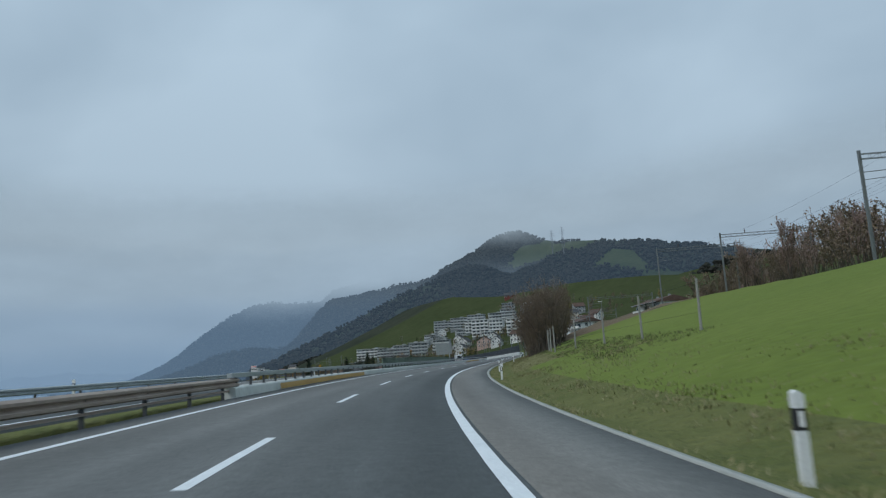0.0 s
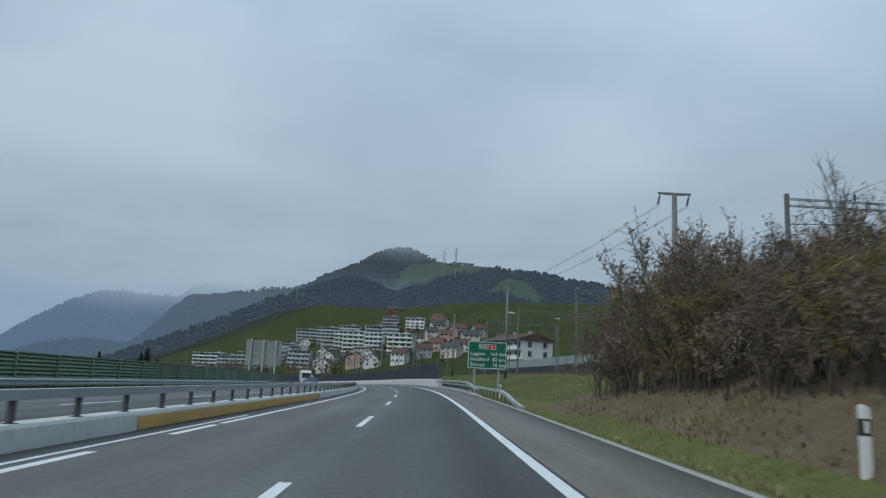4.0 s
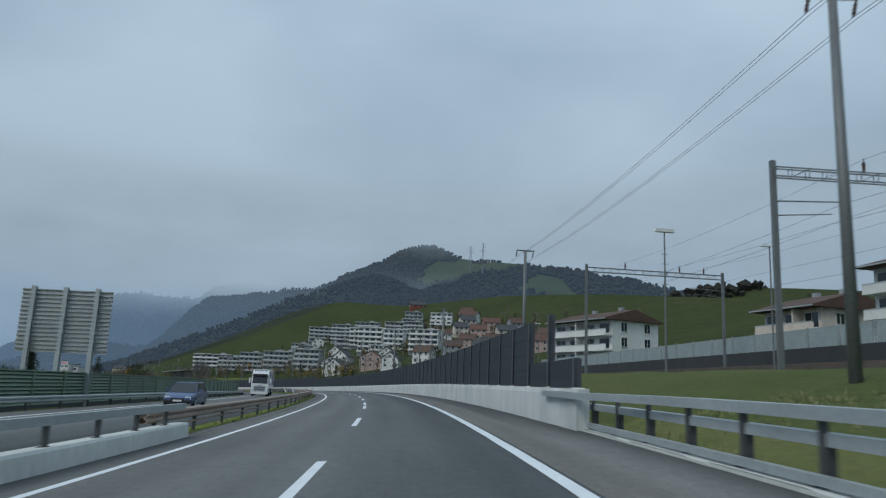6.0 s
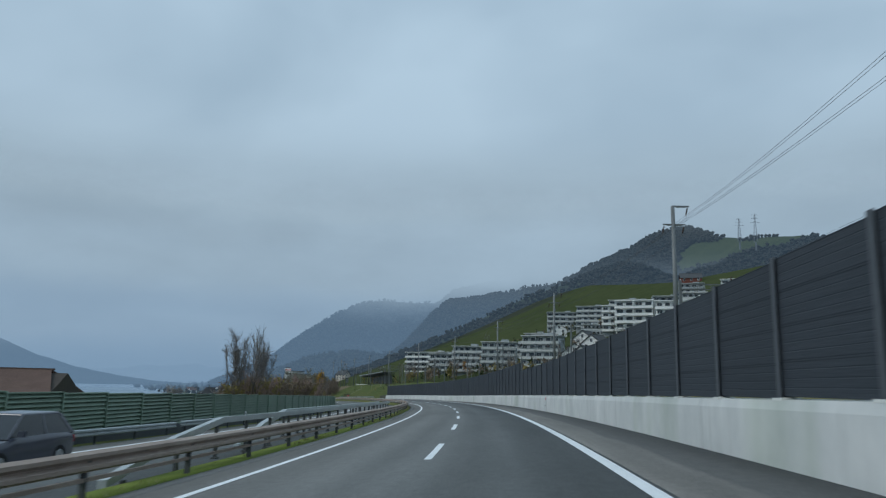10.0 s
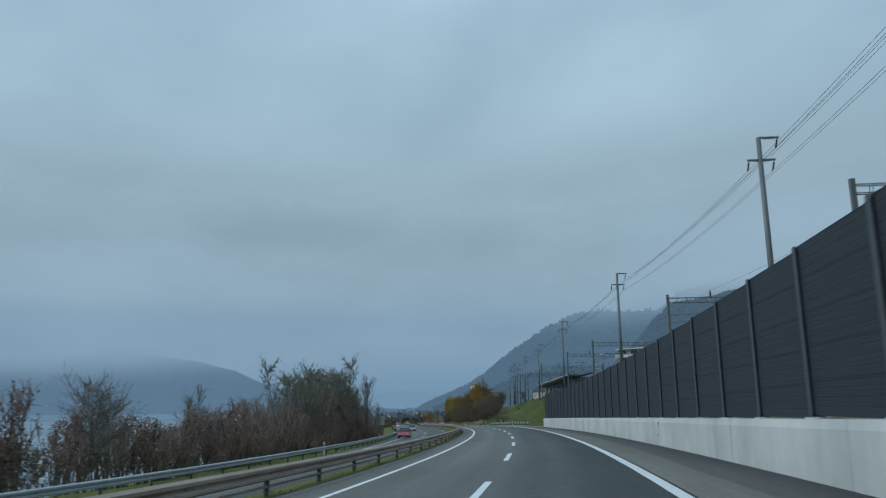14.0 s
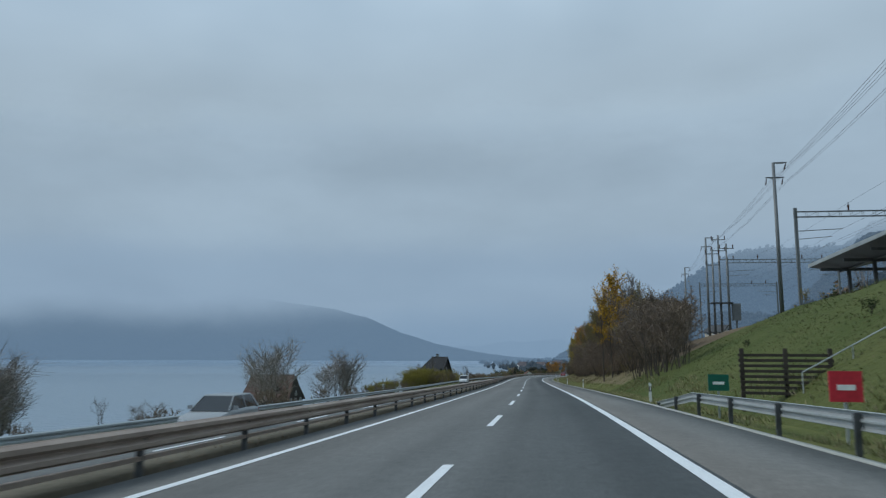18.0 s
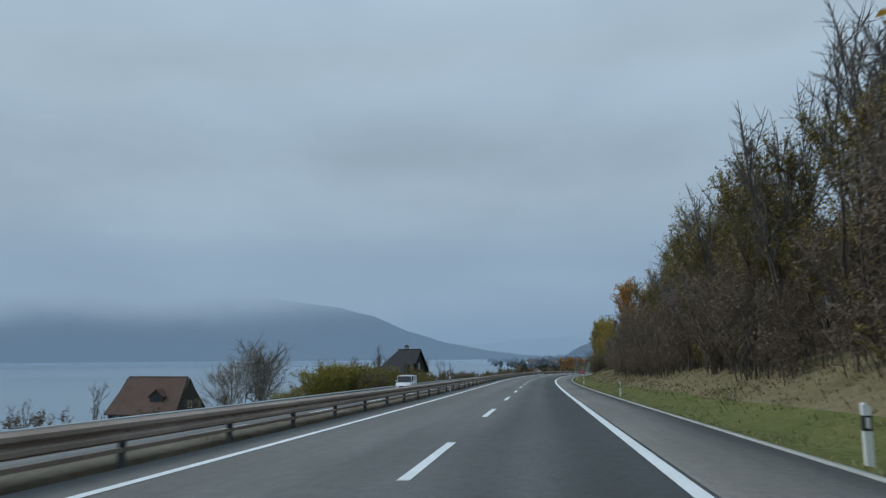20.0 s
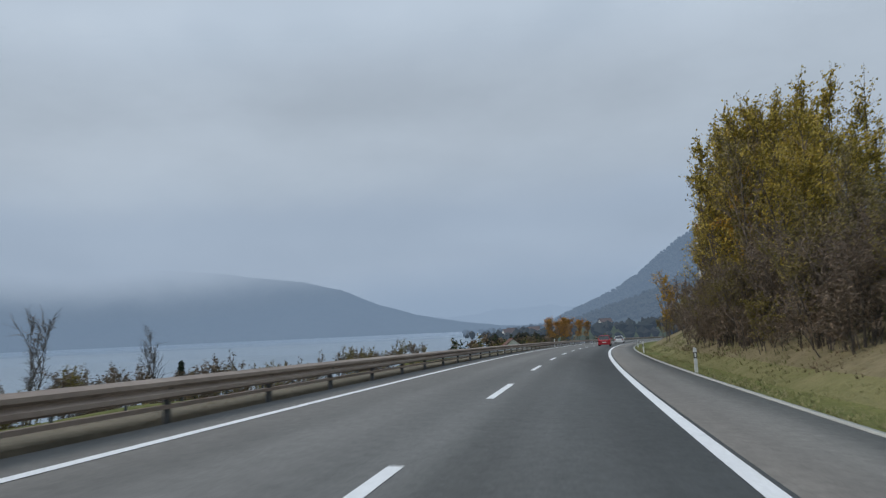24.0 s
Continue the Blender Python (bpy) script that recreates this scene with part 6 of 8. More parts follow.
# right bank after the station
for s, o, k in ((690, 10.6, 1.0), (694, 10.3, 1.25), (698, 11.2, 1.3), (703, 11.6, 1.3), (700, 10.0, 1.0), (688, 11.4, 0.9)):
    plant_at(THICKET[int(s) % 3], s, o, k)
for i in range(96):
    s = 706 + 99 * (i + rnd.random()) / 96
    o = 11.2 + (5 if s < 730 else 9) * rnd.random() + (1.5 if s > 790 else 0)
    plant_at(rnd.choice(THICKET + OLIVE), s, o, 0.85 + 0.4 * rnd.random())
for s, o, k in ((741, 12.5, 1.05), (745, 14, 1.2), (749, 13, 1.15), (753, 15, 1.2), (737, 13, 1.1), (747, 11.8, 1.0), (743, 16, 1.25), (751, 12, 1.0), (733, 13.5, 1.1), (739, 15, 1.2), (756, 12.8, 0.95), (760, 14, 0.9), (766, 12.6, 0.75), (772, 15, 0.85), (801, 13.5, 0.6), (808, 15, 0.55), (826, 17, 0.7), (832, 16, 0.75), (814, 14, 0.5)):
    plant_at(BARE[rnd.randrange(3)], s, o, k)
for s, o, k in ((736, 13.5, 0.95), (756, 13, 0.8), (729, 14, 0.9), (744, 13, 0.95), (750, 15, 1.0), (740, 16, 1.0), (753, 12, 0.9), (757, 14, 1.05), (761, 12.5, 0.95), (765, 14.5, 1.05), (769, 12.8, 0.9), (774, 14, 1.0), (779, 13, 0.8), (784, 14.5, 0.8), (746, 11.5, 0.85)):
    plant_at(POPLAR[rnd.randrange(2)], s, o, k)
for s, o, k in ((804, 13.5, 1.05), (808, 14.5, 1.2), (812, 13.6, 1.1), (816, 15, 1.2), (806, 16.5, 1.3), (820, 14, 1.1)):
    plant_at(THICKET[rnd.randrange(3)], s, o, k)
for s, o, k in ((790, 14.0, 0.9), (786, 13.8, 0.88), (781, 14.2, 1.08), (777.6, 14.0, 1.05), (873, 18.0, 0.98), (876, 19.5, 0.92), (849, 14.2, 1.1), (840, 16.0, 1.1)):
    plant_at(BARE[rnd.randrange(3)], s, o, k)
for s, o, k in ((798, 12.4, 1.1), (796, 13.0, 1.15), (799, 13.4, 1.0), (797.5, 14.2, 1.1), (722, 10.2, 1.42), (723.5, 10.9, 1.3)):
    plant_at(ORANGE[0] if s > 750 else YELLOW[0], s, o, k)
for i in range(46):
    s, o = 800 + 66 * rnd.random(), 13.5 + 7 * rnd.random()
    if s > 822 and 0.20 < (o - 1.7) / (s - 784) < 0.30:
        continue
    plant_at(rnd.choice(THICKET + THICKET + OLIVE), s, o, 0.75 + 0.4 * rnd.random())
for i, (s, o, k) in enumerate(((886, 11.2, 0.6), (889, 12.4, 0.7), (892, 11.0, 0.78), (895, 12.2, 0.92), (898, 11.2, 1.05), (901, 12.2, 1.2), (904, 11.0, 1.2), (907, 12.2, 1.28), (910, 11.0, 1.15), (913, 11.8, 1.05), (917, 10.8, 0.9), (899, 13.4, 1.1), (908, 13.2, 1.25))):
    plant_at(GOLDEN[0] if i % 4 else POPLAR[rnd.randrange(2)], s, o, k)
for i in range(44):
    plant_at(rnd.choice(THICKET + OLIVE + OLIVE), 882 + 36 * rnd.random(), 10.0 + 2.8 * rnd.random(), 0.7 + 0.4 * rnd.random())
for s, o, k in ((857, 14.5, 0.9), (860, 16, 1.1), (863, 14.8, 1.0), (866, 17, 1.15), (858, 17.5, 1.1), (868, 15.5, 0.9)):
    plant_at(rnd.choice(THICKET), s, o, k)
for s, o, k in ((860, 15, 0.75), (864, 16.5, 0.8), (862, 14, 0.6)):
    plant_at(BARE[rnd.randrange(3)], s, o, k)
plant_at(YELLOW[0], 948, 9.2, 0.95)
plant_at(YELLOW[0], 901, 11.8, 1.05)
rows_ = []
for i in range(110):
    rows_.append((rnd.choice(SMALL + SMALL_OLIVE + SMALL_GREEN), 925 + 200 * rnd.random(), 10.5 + 24 * rnd.random(), 0.7 + 0.5 * rnd.random()))
joined("bank_scrub", rows_, "autumn scrub on the bank beyond the bend")
for s, o, k in ((1050, -18, 0.8), (1055, -19.5, 0.9), (1060, -18, 0.95), (1066, -19, 0.9), (1072, -18.5, 0.95), (1078, -19.5, 0.9), (1084, -18.5, 0.9), (1091, -19, 0.95), (1098, -18.5, 0.9), (1063, -21, 1.0), (1087, -21.5, 1.0)):
    plant_at(ORANGE[0], s, o, k)

# shrubs dotted over the station bank
rows_ = []
for i in range(46):
    rows_.append((rnd.choice(SMALL_OLIVE + SMALL_LIME + SMALL_GREEN + SMALL_GREEN), 596 + 92 * rnd.random(), 11.5 + 13 * rnd.random() ** 0.8, 0.10 + 0.16 * rnd.random()))
joined("bank_shrubs", rows_, "low green shrubs scattered over the grassy bank")
# undergrowth at the foot of the thickets
rows_ = []
for s_a, s_b, o_a, o_b, n_ in ((102, 158, 9.6, 11.2, 60), (708, 806, 10.4, 12.2, 90), (806, 868, 12.4, 14.0, 60), (882, 920, 9.4, 10.6, 44)):
    for i in range(n_):
        rows_.append((rnd.choice(SMALL + SMALL + SMALL_OLIVE[:1]), s_a + (s_b - s_a) * (i + rnd.random()) / n_, o_a + (o_b - o_a) * rnd.random(), 0.30 + 0.28 * rnd.random()))
joined("undergrowth", rows_, "low brown brambles and shoots at the thickets' foot")

# ---- rough grass: blades and weeds on the verges ----
TUFT = leaf_material("grass_blades", [(0.12, 0.145, 0.05), (0.17, 0.18, 0.07), (0.26, 0.235, 0.125), (0.14, 0.165, 0.055), (0.32, 0.285, 0.17), (0.19, 0.175, 0.09)])
WEED = leaf_material("bank_weeds", [(0.064, 0.098, 0.028), (0.092, 0.120, 0.036), (0.125, 0.122, 0.055), (0.08, 0.088, 0.04), (0.155, 0.14, 0.078)])
LITTER = leaf_material("leaf_litter", [(0.09, 0.06, 0.04), (0.15, 0.105, 0.066), (0.20, 0.15, 0.09), (0.11, 0.09, 0.05)])


def turf(name, areas, mat, label, seed):
    """Tufts of thin blades over stretches of ground: (s0, s1, o0, o1, count, height)."""
    rng = random.Random(seed)
    vs, fs = [], []
    for s0, s1, o0, o1, count, h in areas:
        for _ in range(count):
            s, o = rng.uniform(s0, s1), rng.uniform(o0, o1)
            if seed != 4 and noise.noise((s * 0.25, o * 0.5, seed)) + 0.35 < rng.random() * 0.8:
                continue
            p = ground_point(s, o, -0.03)
            for b in range(4):
                a = rng.random() * math.tau
                hh = h * (0.5 + 0.8 * rng.random())
                d = Vector((math.cos(a), math.sin(a), 0))
                w = d.orthogonal().normalized() * (0.014 + 0.06 * h)
                q = p + d * (0.06 + 0.1 * rng.random())
                k = len(vs)
                vs += [q - w, q + w, q + d * hh * (0.3 + 0.6 * rng.random()) + Vector((0, 0, hh))]
                fs.append((k, k + 1, k + 2))
    return tagged(mesh_object(name, vs, fs, mat, False), label, "grass", kind="stuff")


turf("verge_grass", [(-12, 112, 6.1, 9.5, 11000, 0.11), (-12, 112, 9.5, 14, 7000, 0.12), (112, 150, 6.4, 10, 3000, 0.16), (150, 214, 6.8, 17, 9000, 0.13), (583, 700, 6.6, 10, 9000, 0.18), (690, 960, 6.1, 9.0, 14000, 0.12), (690, 960, 9.0, 12.5, 9000, 0.15), (213, 640, -5.3, -4.5, 6000, 0.10)], TUFT, "rough green and straw-coloured verge grass", 3)
turf("bank_weeds", [(590, 700, 9, 26, 15000, 0.085), (840, 905, 12, 20, 4000, 0.3), (20, 118, 11, 16, 3000, 0.14)], WEED, "rough weeds on the grassy bank", 4)
turf("leaf_litter", [(100, 156, 7.6, 13, 7000, 0.14), (730, 930, 8.6, 14, 12000, 0.12), (640, 960, -5.4, -3.7, 5000, 0.07)], LITTER, "brown dead leaves and stalks on the verge", 5)

# ---- buildings ----
PLASTER = surface("white_plaster", (0.60, 0.62, 0.61), (0.74, 0.75, 0.73), 0.25, 5.0, 0.85, stretch=(1, 1, 0.4))
PLASTER_GREY = surface("grey_plaster", (0.24, 0.27, 0.28), (0.34, 0.37, 0.38), 0.25, 5.0, 0.85, stretch=(1, 1, 0.4))
SLAB_GREY = surface("pale_grey_plaster", (0.40, 0.42, 0.42), (0.52, 0.54, 0.53), 0.25, 5.0, 0.85)
PLASTER_CREAM = surface("cream_plaster", (0.52, 0.47, 0.41), (0.64, 0.58, 0.51), 0.25, 5.0, 0.85, stretch=(1, 1, 0.4))
PLASTER_PINK = surface("pink_plaster", (0.42, 0.30, 0.26), (0.52, 0.38, 0.33), 0.25, 5.0, 0.85)
ROOF_BROWN = surface("brown_roof_tiles", (0.075, 0.050, 0.042), (0.14, 0.092, 0.075), 0.6, 7.0, 0.85, 0, 0.2, 0.8, 0.03)
ROOF_RED = surface("red_brown_roof_tiles", (0.10, 0.058, 0.047), (0.16, 0.092, 0.074), 0.6, 7.0, 0.85, 0, 0.2, 0.8, 0.03)
ROOF_GREY = surface("grey_roof", (0.05, 0.055, 0.06), (0.09, 0.095, 0.1), 0.5, 5.0, 0.8, 0, 0.2, 0.5, 0.03)
SHINGLE = surface("black_shingle", (0.022, 0.024, 0.027), (0.045, 0.047, 0.05), 0.7, 8.0, 0.8, 0, 0.25, 0.7, 0.02)
WOOD_RED = surface("red_barn_wood", (0.13, 0.045, 0.035), (0.21, 0.075, 0.055), 0.8, 8.0, 0.85, stretch=(4, 4, 0.4))
WOOD_DARK = surface("dark_timber", (0.035, 0.03, 0.026), (0.07, 0.06, 0.05), 0.8, 8.0, 0.8, stretch=(4, 4, 0.4))
PANE = surface("window_glass", (0.018, 0.024, 0.030), (0.04, 0.05, 0.058), 0.5, 3.0, 0.12, 0, 0.5, 0.0)
FRAME_W = surface("white_window_frame", (0.62, 0.64, 0.64), (0.74, 0.75, 0.75), 1.0, 8.0, 0.6)


def facing(s, o, dz=0.0, turn=0.0):
    """A pose on the ground there; the front (-y) looks back along the road, turned by degrees."""
    p = ground_point(s, o, dz)
    return Matrix.Translation(p) @ Matrix.Rotation(heading(s) + radians(turn), 4, "Z")


def window(parent, x, y, z, w, h, side=0, mullion=True):
    """A framed window whose outside looks to -y (side 0), +x (1), +y (2) or -x (3)."""
    m = Matrix.Translation((x, y, z)) @ Matrix.Rotation(radians((0, 90, 180, 270)[side]), 4, "Z")
    f = Geo().box(-w / 2, -0.02, 0, 0.08, 0.10, h).box(w / 2, -0.02, 0, 0.08, 0.10, h).box(0, -0.02, h - 0.04, w + 0.08, 0.10, 0.08).box(0, -0.05, -0.06, w + 0.16, 0.18, 0.08)
    if mullion:
        f.box(0, -0.02, 0.02, 0.06, 0.09, h - 0.04)
    win = part("window", f, FRAME_W, parent)
    win.matrix_basis = m
    part("pane", Geo().box(0, 0.0, 0.02, w - 0.04, 0.04, h - 0.05), PANE, win)
    return win


def gabled_house(name, m, w, d, eave, ridge, wall, roof, label, category="house", over=0.5, cols=3, floors=2, chimney=None, hip=0.0, axis=0, dig=6.0, hip_end=0.0):
    """A house with a pitched roof; axis 0 runs the ridge along x, 1 along y."""
    t = thing(name, m, label, category)
    a, b = (w, d) if axis == 0 else (d, w)
    turn = Matrix.Identity(4) if axis == 0 else Matrix.Rotation(radians(90), 4, "Z")
    g = Geo()
    # walls with gables
    out = [(-b / 2, -dig), (b / 2, -dig), (b / 2, eave), (0, ridge - 0.12), (-b / 2, eave)]
    k = Matrix.Rotation(radians(90), 4, "Z")
    g.prism(out, -a / 2, a / 2)
    for v in g.v:
        if hip_end and v.z > ridge - 0.2 and v.y > 0:
            v.y -= hip_end
    g.v = [turn @ k @ v for v in g.v]
    part("wall", g, wall, t)
    slope = (ridge - eave) / (b / 2)
    for side in (-1, 1):
        g = Geo()
        z0 = eave - slope * over
        pts = [(side * (b / 2 + over), z0), (0, ridge), (0, ridge + 0.22), (side * (b / 2 + over), z0 + 0.22)]
        if side > 0:
            pts = pts[::-1]
        g.prism(pts, -a / 2 - over, a / 2 + over)
        # the ridge is pulled in where the ends are hipped
        if hip:
            for v in g.v:
                if abs(v.x) < 0.01:
                    v.y *= 1 - hip
        if hip_end:
            for v in g.v:
                if abs(v.x) < 0.01 and v.y > 0:
                    v.y -= hip_end + over * 0.6
        g.v = [turn @ k @ v for v in g.v]
        part("roof", g, roof, t)
    g = Geo().box(hip_end / 2, 0, ridge + 0.12, a + over * 2 - hip * a - hip_end, 0.3, 0.16)
    g.v = [turn @ v for v in g.v]
    part("ridge_cap", g, roof, t)
    if chimney:
        cx, ch = chimney
        q = part("chimney", Geo().box(cx, 0.5, ridge - 1.2, 0.8, 0.8, ch + 1.2), PLASTER_GREY, t)
        part("cowl", Geo().box(cx, 0.5, ridge + ch, 1.0, 1.0, 0.12).box(cx, 0.5, ridge + ch + 0.12, 0.6, 0.6, 0.25, taper=0.6), ROOF_GREY, q)
    fh = (eave + 0.2) / floors
    for f in range(floors):
        for i in range(cols):
            window(t, -w / 2 + w * (i + 0.5) / cols, -d / 2 - 0.03, fh * f + fh * 0.35, min(1.2, w / cols * 0.5), fh * 0.5, 0)
        n = max(1, int(d / 3.4))
        for i in range(n):
            for sd, x in ((1, w / 2 + 0.03), (3, -w / 2 - 0.03)):
                window(t, x, -d / 2 + d * (i + 0.5) / n, fh * f + fh * 0.35, 1.1, fh * 0.5, sd)
    if ridge - eave > 2.5:
        for sd, x in ((1, w / 2 + 0.03), (3, -w / 2 - 0.03)) if axis == 0 else ((0, 0.0),):
            window(t, x, 0 if axis == 0 else -d / 2 - 0.03, eave + 0.6, 1.1, 1.3, sd)
    return t


def apartment(name, m, w, d, floors, label, wall=PLASTER, slab=PLASTER, roof="flat", setback=0.0, fh=2.9, cols=5, dig=6.0, rail=GLASSY, sides=(1, 3), group=""):
    """A block of flats: storeys with balcony slabs, parapets and windows; each storey may step back."""
    t = thing(name, m, label, "apartment building", group)
    part("plinth", Geo().box(0, 0, -dig, w, d, dig + 0.05), PLASTER_GREY, t)
    for f in range(floors):
        y0 = -d / 2 + setback * f
        dd = d / 2 - y0
        z = fh * f
        st = part("storey", Geo().box(0, (y0 + d / 2) / 2 + 0.0, z, w - 0.3, dd, fh), wall, t)
        yb = y0 - 1.5
        sl = part("balcony", Geo().box(0, (yb + y0) / 2, z - 0.16, w, 1.6, 0.26).box(0, yb + 0.06, z + 0.1, w, 0.12, 0.75), slab, t)
        part("parapet", Geo().box(0, yb + 0.02, z + 0.85, w - 0.1, 0.05, 0.16), rail, sl)
        for i in range(cols):
            x = -w / 2 + w * (i + 0.5) / cols
            window(t, x, y0 - 0.03, z + 0.35, w / cols * 0.66, fh - 0.85, 0, i % 2 == 0)
        for i in range(1, cols):
            if i % 2 == 0:
                part("fin", Geo().box(-w / 2 + w * i / cols, y0 - 0.75, z + 0.1, 0.2, 1.5, fh - 0.2), wall, t)
        n = max(2, int(dd / 4.5))
        for i in range(n):
            for sd, x in ((1, w / 2 - 0.12), (3, -w / 2 + 0.12)):
                if sd in sides:
                    window(t, x, y0 + dd * (i + 0.5) / n, z + 0.7, 1.3, 1.5, sd)
    H = fh * floors
    y0 = -d / 2 + setback * (floors - 1)
    if roof == "flat":
        part("roof", Geo().box(0, (y0 + d / 2) / 2 - 0.4, H, w + 0.6, d / 2 - y0 + 1.4, 0.32), slab, t)
        part("roof_hut", Geo().box(w * 0.15, (y0 + d / 2) / 2 + 1, H + 0.32, 3.0, 3.0, 1.1), PLASTER_GREY, t)
    else:
        hgt = d * 0.20
        g = Geo().prism([(-d / 2 - 1.9, H), (d / 2 + 0.6, H), (d / 2 + 0.6, H + 0.2), (-0.6, H + hgt), (-d / 2 - 1.9, H + 0.22)], -w / 2 - 0.5, w / 2 + 0.5)
        g.v = [Matrix.Rotation(radians(90), 4, "Z") @ v for v in g.v]
        part("roof", g, ROOF_BROWN, t)
        part("gutter", Geo().box(0, -d / 2 - 1.93, H + 0.02, w + 1.0, 0.12, 0.16), STEEL, t)
        for x in (-w * 0.25, w * 0.2):
            part("chimney", Geo().box(x, 1.0, H + hgt - 1.2, 0.9, 0.7, 2.0), PLASTER_GREY, t)
    return t


# flats beside the railway: the front looks over the track
apartment("apartment_building", facing(255.5, 61.5, 6.9 - land(255.5, 61.5), -84), 24, 11, 3, "white three-storey flats with balconies and brown pitched roof", roof="pitched", cols=6, fh=2.75, rail=STEEL)
apartment("apartment_building", facing(280, 60.0, 6.6 - land(280, 60.0), -82), 10, 11, 2, "cream flats with brown pitched roof behind autumn shrubs", PLASTER_CREAM, PLASTER_CREAM, "pitched", cols=3, fh=2.75, rail=STEEL)
apartment("apartment_building", facing(316, 46.0, 5.6 - land(316, 46.0), -75), 16, 10, 3, "pale white flats behind the railway's glass fence", PLASTER, PLASTER, "pitched", cols=4, fh=2.5, rail=STEEL)
# terraced flats stepping up the slope
VILLAGE = [(700, 70, 22, 3, -30), (662, 66, 20, 4, -34), (630, 66, 20, 4, -36), (596, 68, 20, 4, -40), (690, 96, 15, 2, -32), (664, 92, 14, 2, -34), (700, 122, 16, 2, -32), (676, 112, 14, 2, -35), (646, 100, 14, 2, -36), (650, 124, 13, 2, -30), (722, 152, 26, 4, -35), (694, 154, 24, 4, -35), (664, 154, 24, 4, -38), (640, 160, 22, 3, -38), (650, 182, 20, 2, -40), (622, 160, 18, 3, -42)]
for s_, o_, w_, fl_, tn_ in VILLAGE:
    apartment("terraced_flats", facing(s_, o_, 0.6, tn_ + (s_ * 7) % 23 - 11), w_ * 0.72, 10.0, fl_, "grey terraced flats with white balcony bands on the slope", PLASTER_GREY, SLAB_GREY, "flat", 2.2 if fl_ == 2 else 0.9, 2.8, 5, 9.0, group="flats on the hillside")
for s_, o_, w_, d_, fl_, tn_ in ((604, 114, 15, 12, 5, -42), (592, 122, 12, 12, 4, -42), (563, 122, 17, 11, 4, -48), (583, 106, 10, 10, 2, -40), (640, 131, 13, 11, 4, -40)):
    apartment("apartment_block", facing(s_, o_, 0.4, tn_), w_, d_, fl_, "bright white block of flats on the hillside", PLASTER, PLASTER, "flat", 0.0, 2.9, 4, 9.0)
apartment("apartment_block", facing(625, 186, 0.3, -45), 15, 10, 3, "white flats high on the green slope", PLASTER, PLASTER, "flat", 1.4, 2.8, 4, 8.0)
apartment("apartment_block", facing(666, 197, 0.0, -45), 13, 10, 3, "grey flats below the red barn", PLASTER_GREY, PLASTER_GREY, "flat", 0.8, 2.8, 4, 8.0)
gabled_house("barn", facing(727, 250, 0.2, -35), 13, 9, 3.2, 6.4, WOOD_RED, ROOF_GREY, "red wooden barn on the green hilltop", "barn", cols=3, floors=1)
gabled_house("house", facing(545, 78, 0.2, -38), 11, 9, 5.5, 8.6, PLASTER_PINK, ROOF_BROWN, "pink plastered house with brown gabled roof", cols=3, axis=1)
for s_, o_, tn_ in ((575, 70, -30), (560, 66, -50), (620, 84, -35), (530, 80, -40), (585, 84, -60), (652, 80, -20), (612, 96, -55), (684, 82, -40), (720, 90, -25), (560, 96, -45), (700, 136, -30)):
    gabled_house("house", facing(s_, o_, 0.1, tn_), 8.5, 7.5, 4.6, 7.8, PLASTER, ROOF_GREY, "small white gabled house among the trees", cols=2, axis=1)
MORE = [(576, 144, 0), (580, 160, 2), (556, 152, 1), (518, 132, 0), (526, 112, 3), (568, 172, 1), (534, 152, 2), (600, 188, 0), (612, 196, 1), (546, 170, 3), (520, 92, 0), (540, 132, 1), (508, 118, 2), (566, 128, 3), (592, 176, 2), (620, 204, 3), (500, 148, 0), (488, 130, 1)]
for s_, o_, k_ in MORE:
    w_, r_, t_ = ((PLASTER, ROOF_BROWN, "white house with brown roof on the steep hillside"), (PLASTER_PINK, ROOF_RED, "reddish house with tiled roof on the steep hillside"), (PLASTER_CREAM, ROOF_GREY, "cream house with grey roof on the steep hillside"), (PLASTER_GREY, ROOF_BROWN, "grey house with brown roof on the steep hillside"))[k_]
    gabled_house("house", facing(s_, o_, 0.1, -40 + (s_ * 13) % 50 - 25), 8.5 + (s_ % 5) * 0.6, 8.0, 5.0 + (o_ % 3) * 0.5, 8.0 + (o_ % 3) * 0.5, w_, r_, t_, cols=3, axis=s_ % 2)
rows_ = []
for i in range(130):
    rows_.append((rnd.choice(FAR + FAR[:1] + SMALL_BARE), 480 + 150 * rnd.random(), 70 + 140 * rnd.random(), 0.6 + 0.7 * rnd.random()))
joined("garden_trees", rows_, "brown and green garden trees between the hillside houses", "trees")
# flats above the station
apartment("apartment_block", facing(757, 85, 16.2 - land(757, 85), -52), 30, 13, 4, "white flats with banded balconies above the station", PLASTER_GREY, PLASTER, "flat", 0.0, 2.85, 6, 12.0)
# houses between motorway and lake
gabled_house("shingled_house", placed(883.5, -35.6, -3.2, -4), 8.4, 12.6, 3.9, 9.0, SHINGLE, SHINGLE, "black shingled house with steep roof and white windows", over=0.55, cols=2, floors=1, chimney=(0.9, 0.9), axis=0, dig=6.0, hip_end=3.6)
lh = gabled_house("house", placed(851.5, -79.5, -12.0, -3), 15.0, 11.0, 5.0, 11.6, WOOD_DARK, ROOF_BROWN, "dark timber house with brown tiled roof by the lake", over=0.6, cols=4, dig=8.0, hip=0.15)
dm = part("dormer", Geo().prism([(1.0, 6.6), (4.0, 6.6), (4.0, 8.0), (2.5, 9.3), (1.0, 8.0)], -4.1, -1.2), WOOD_DARK, lh, "dark timber dormer")
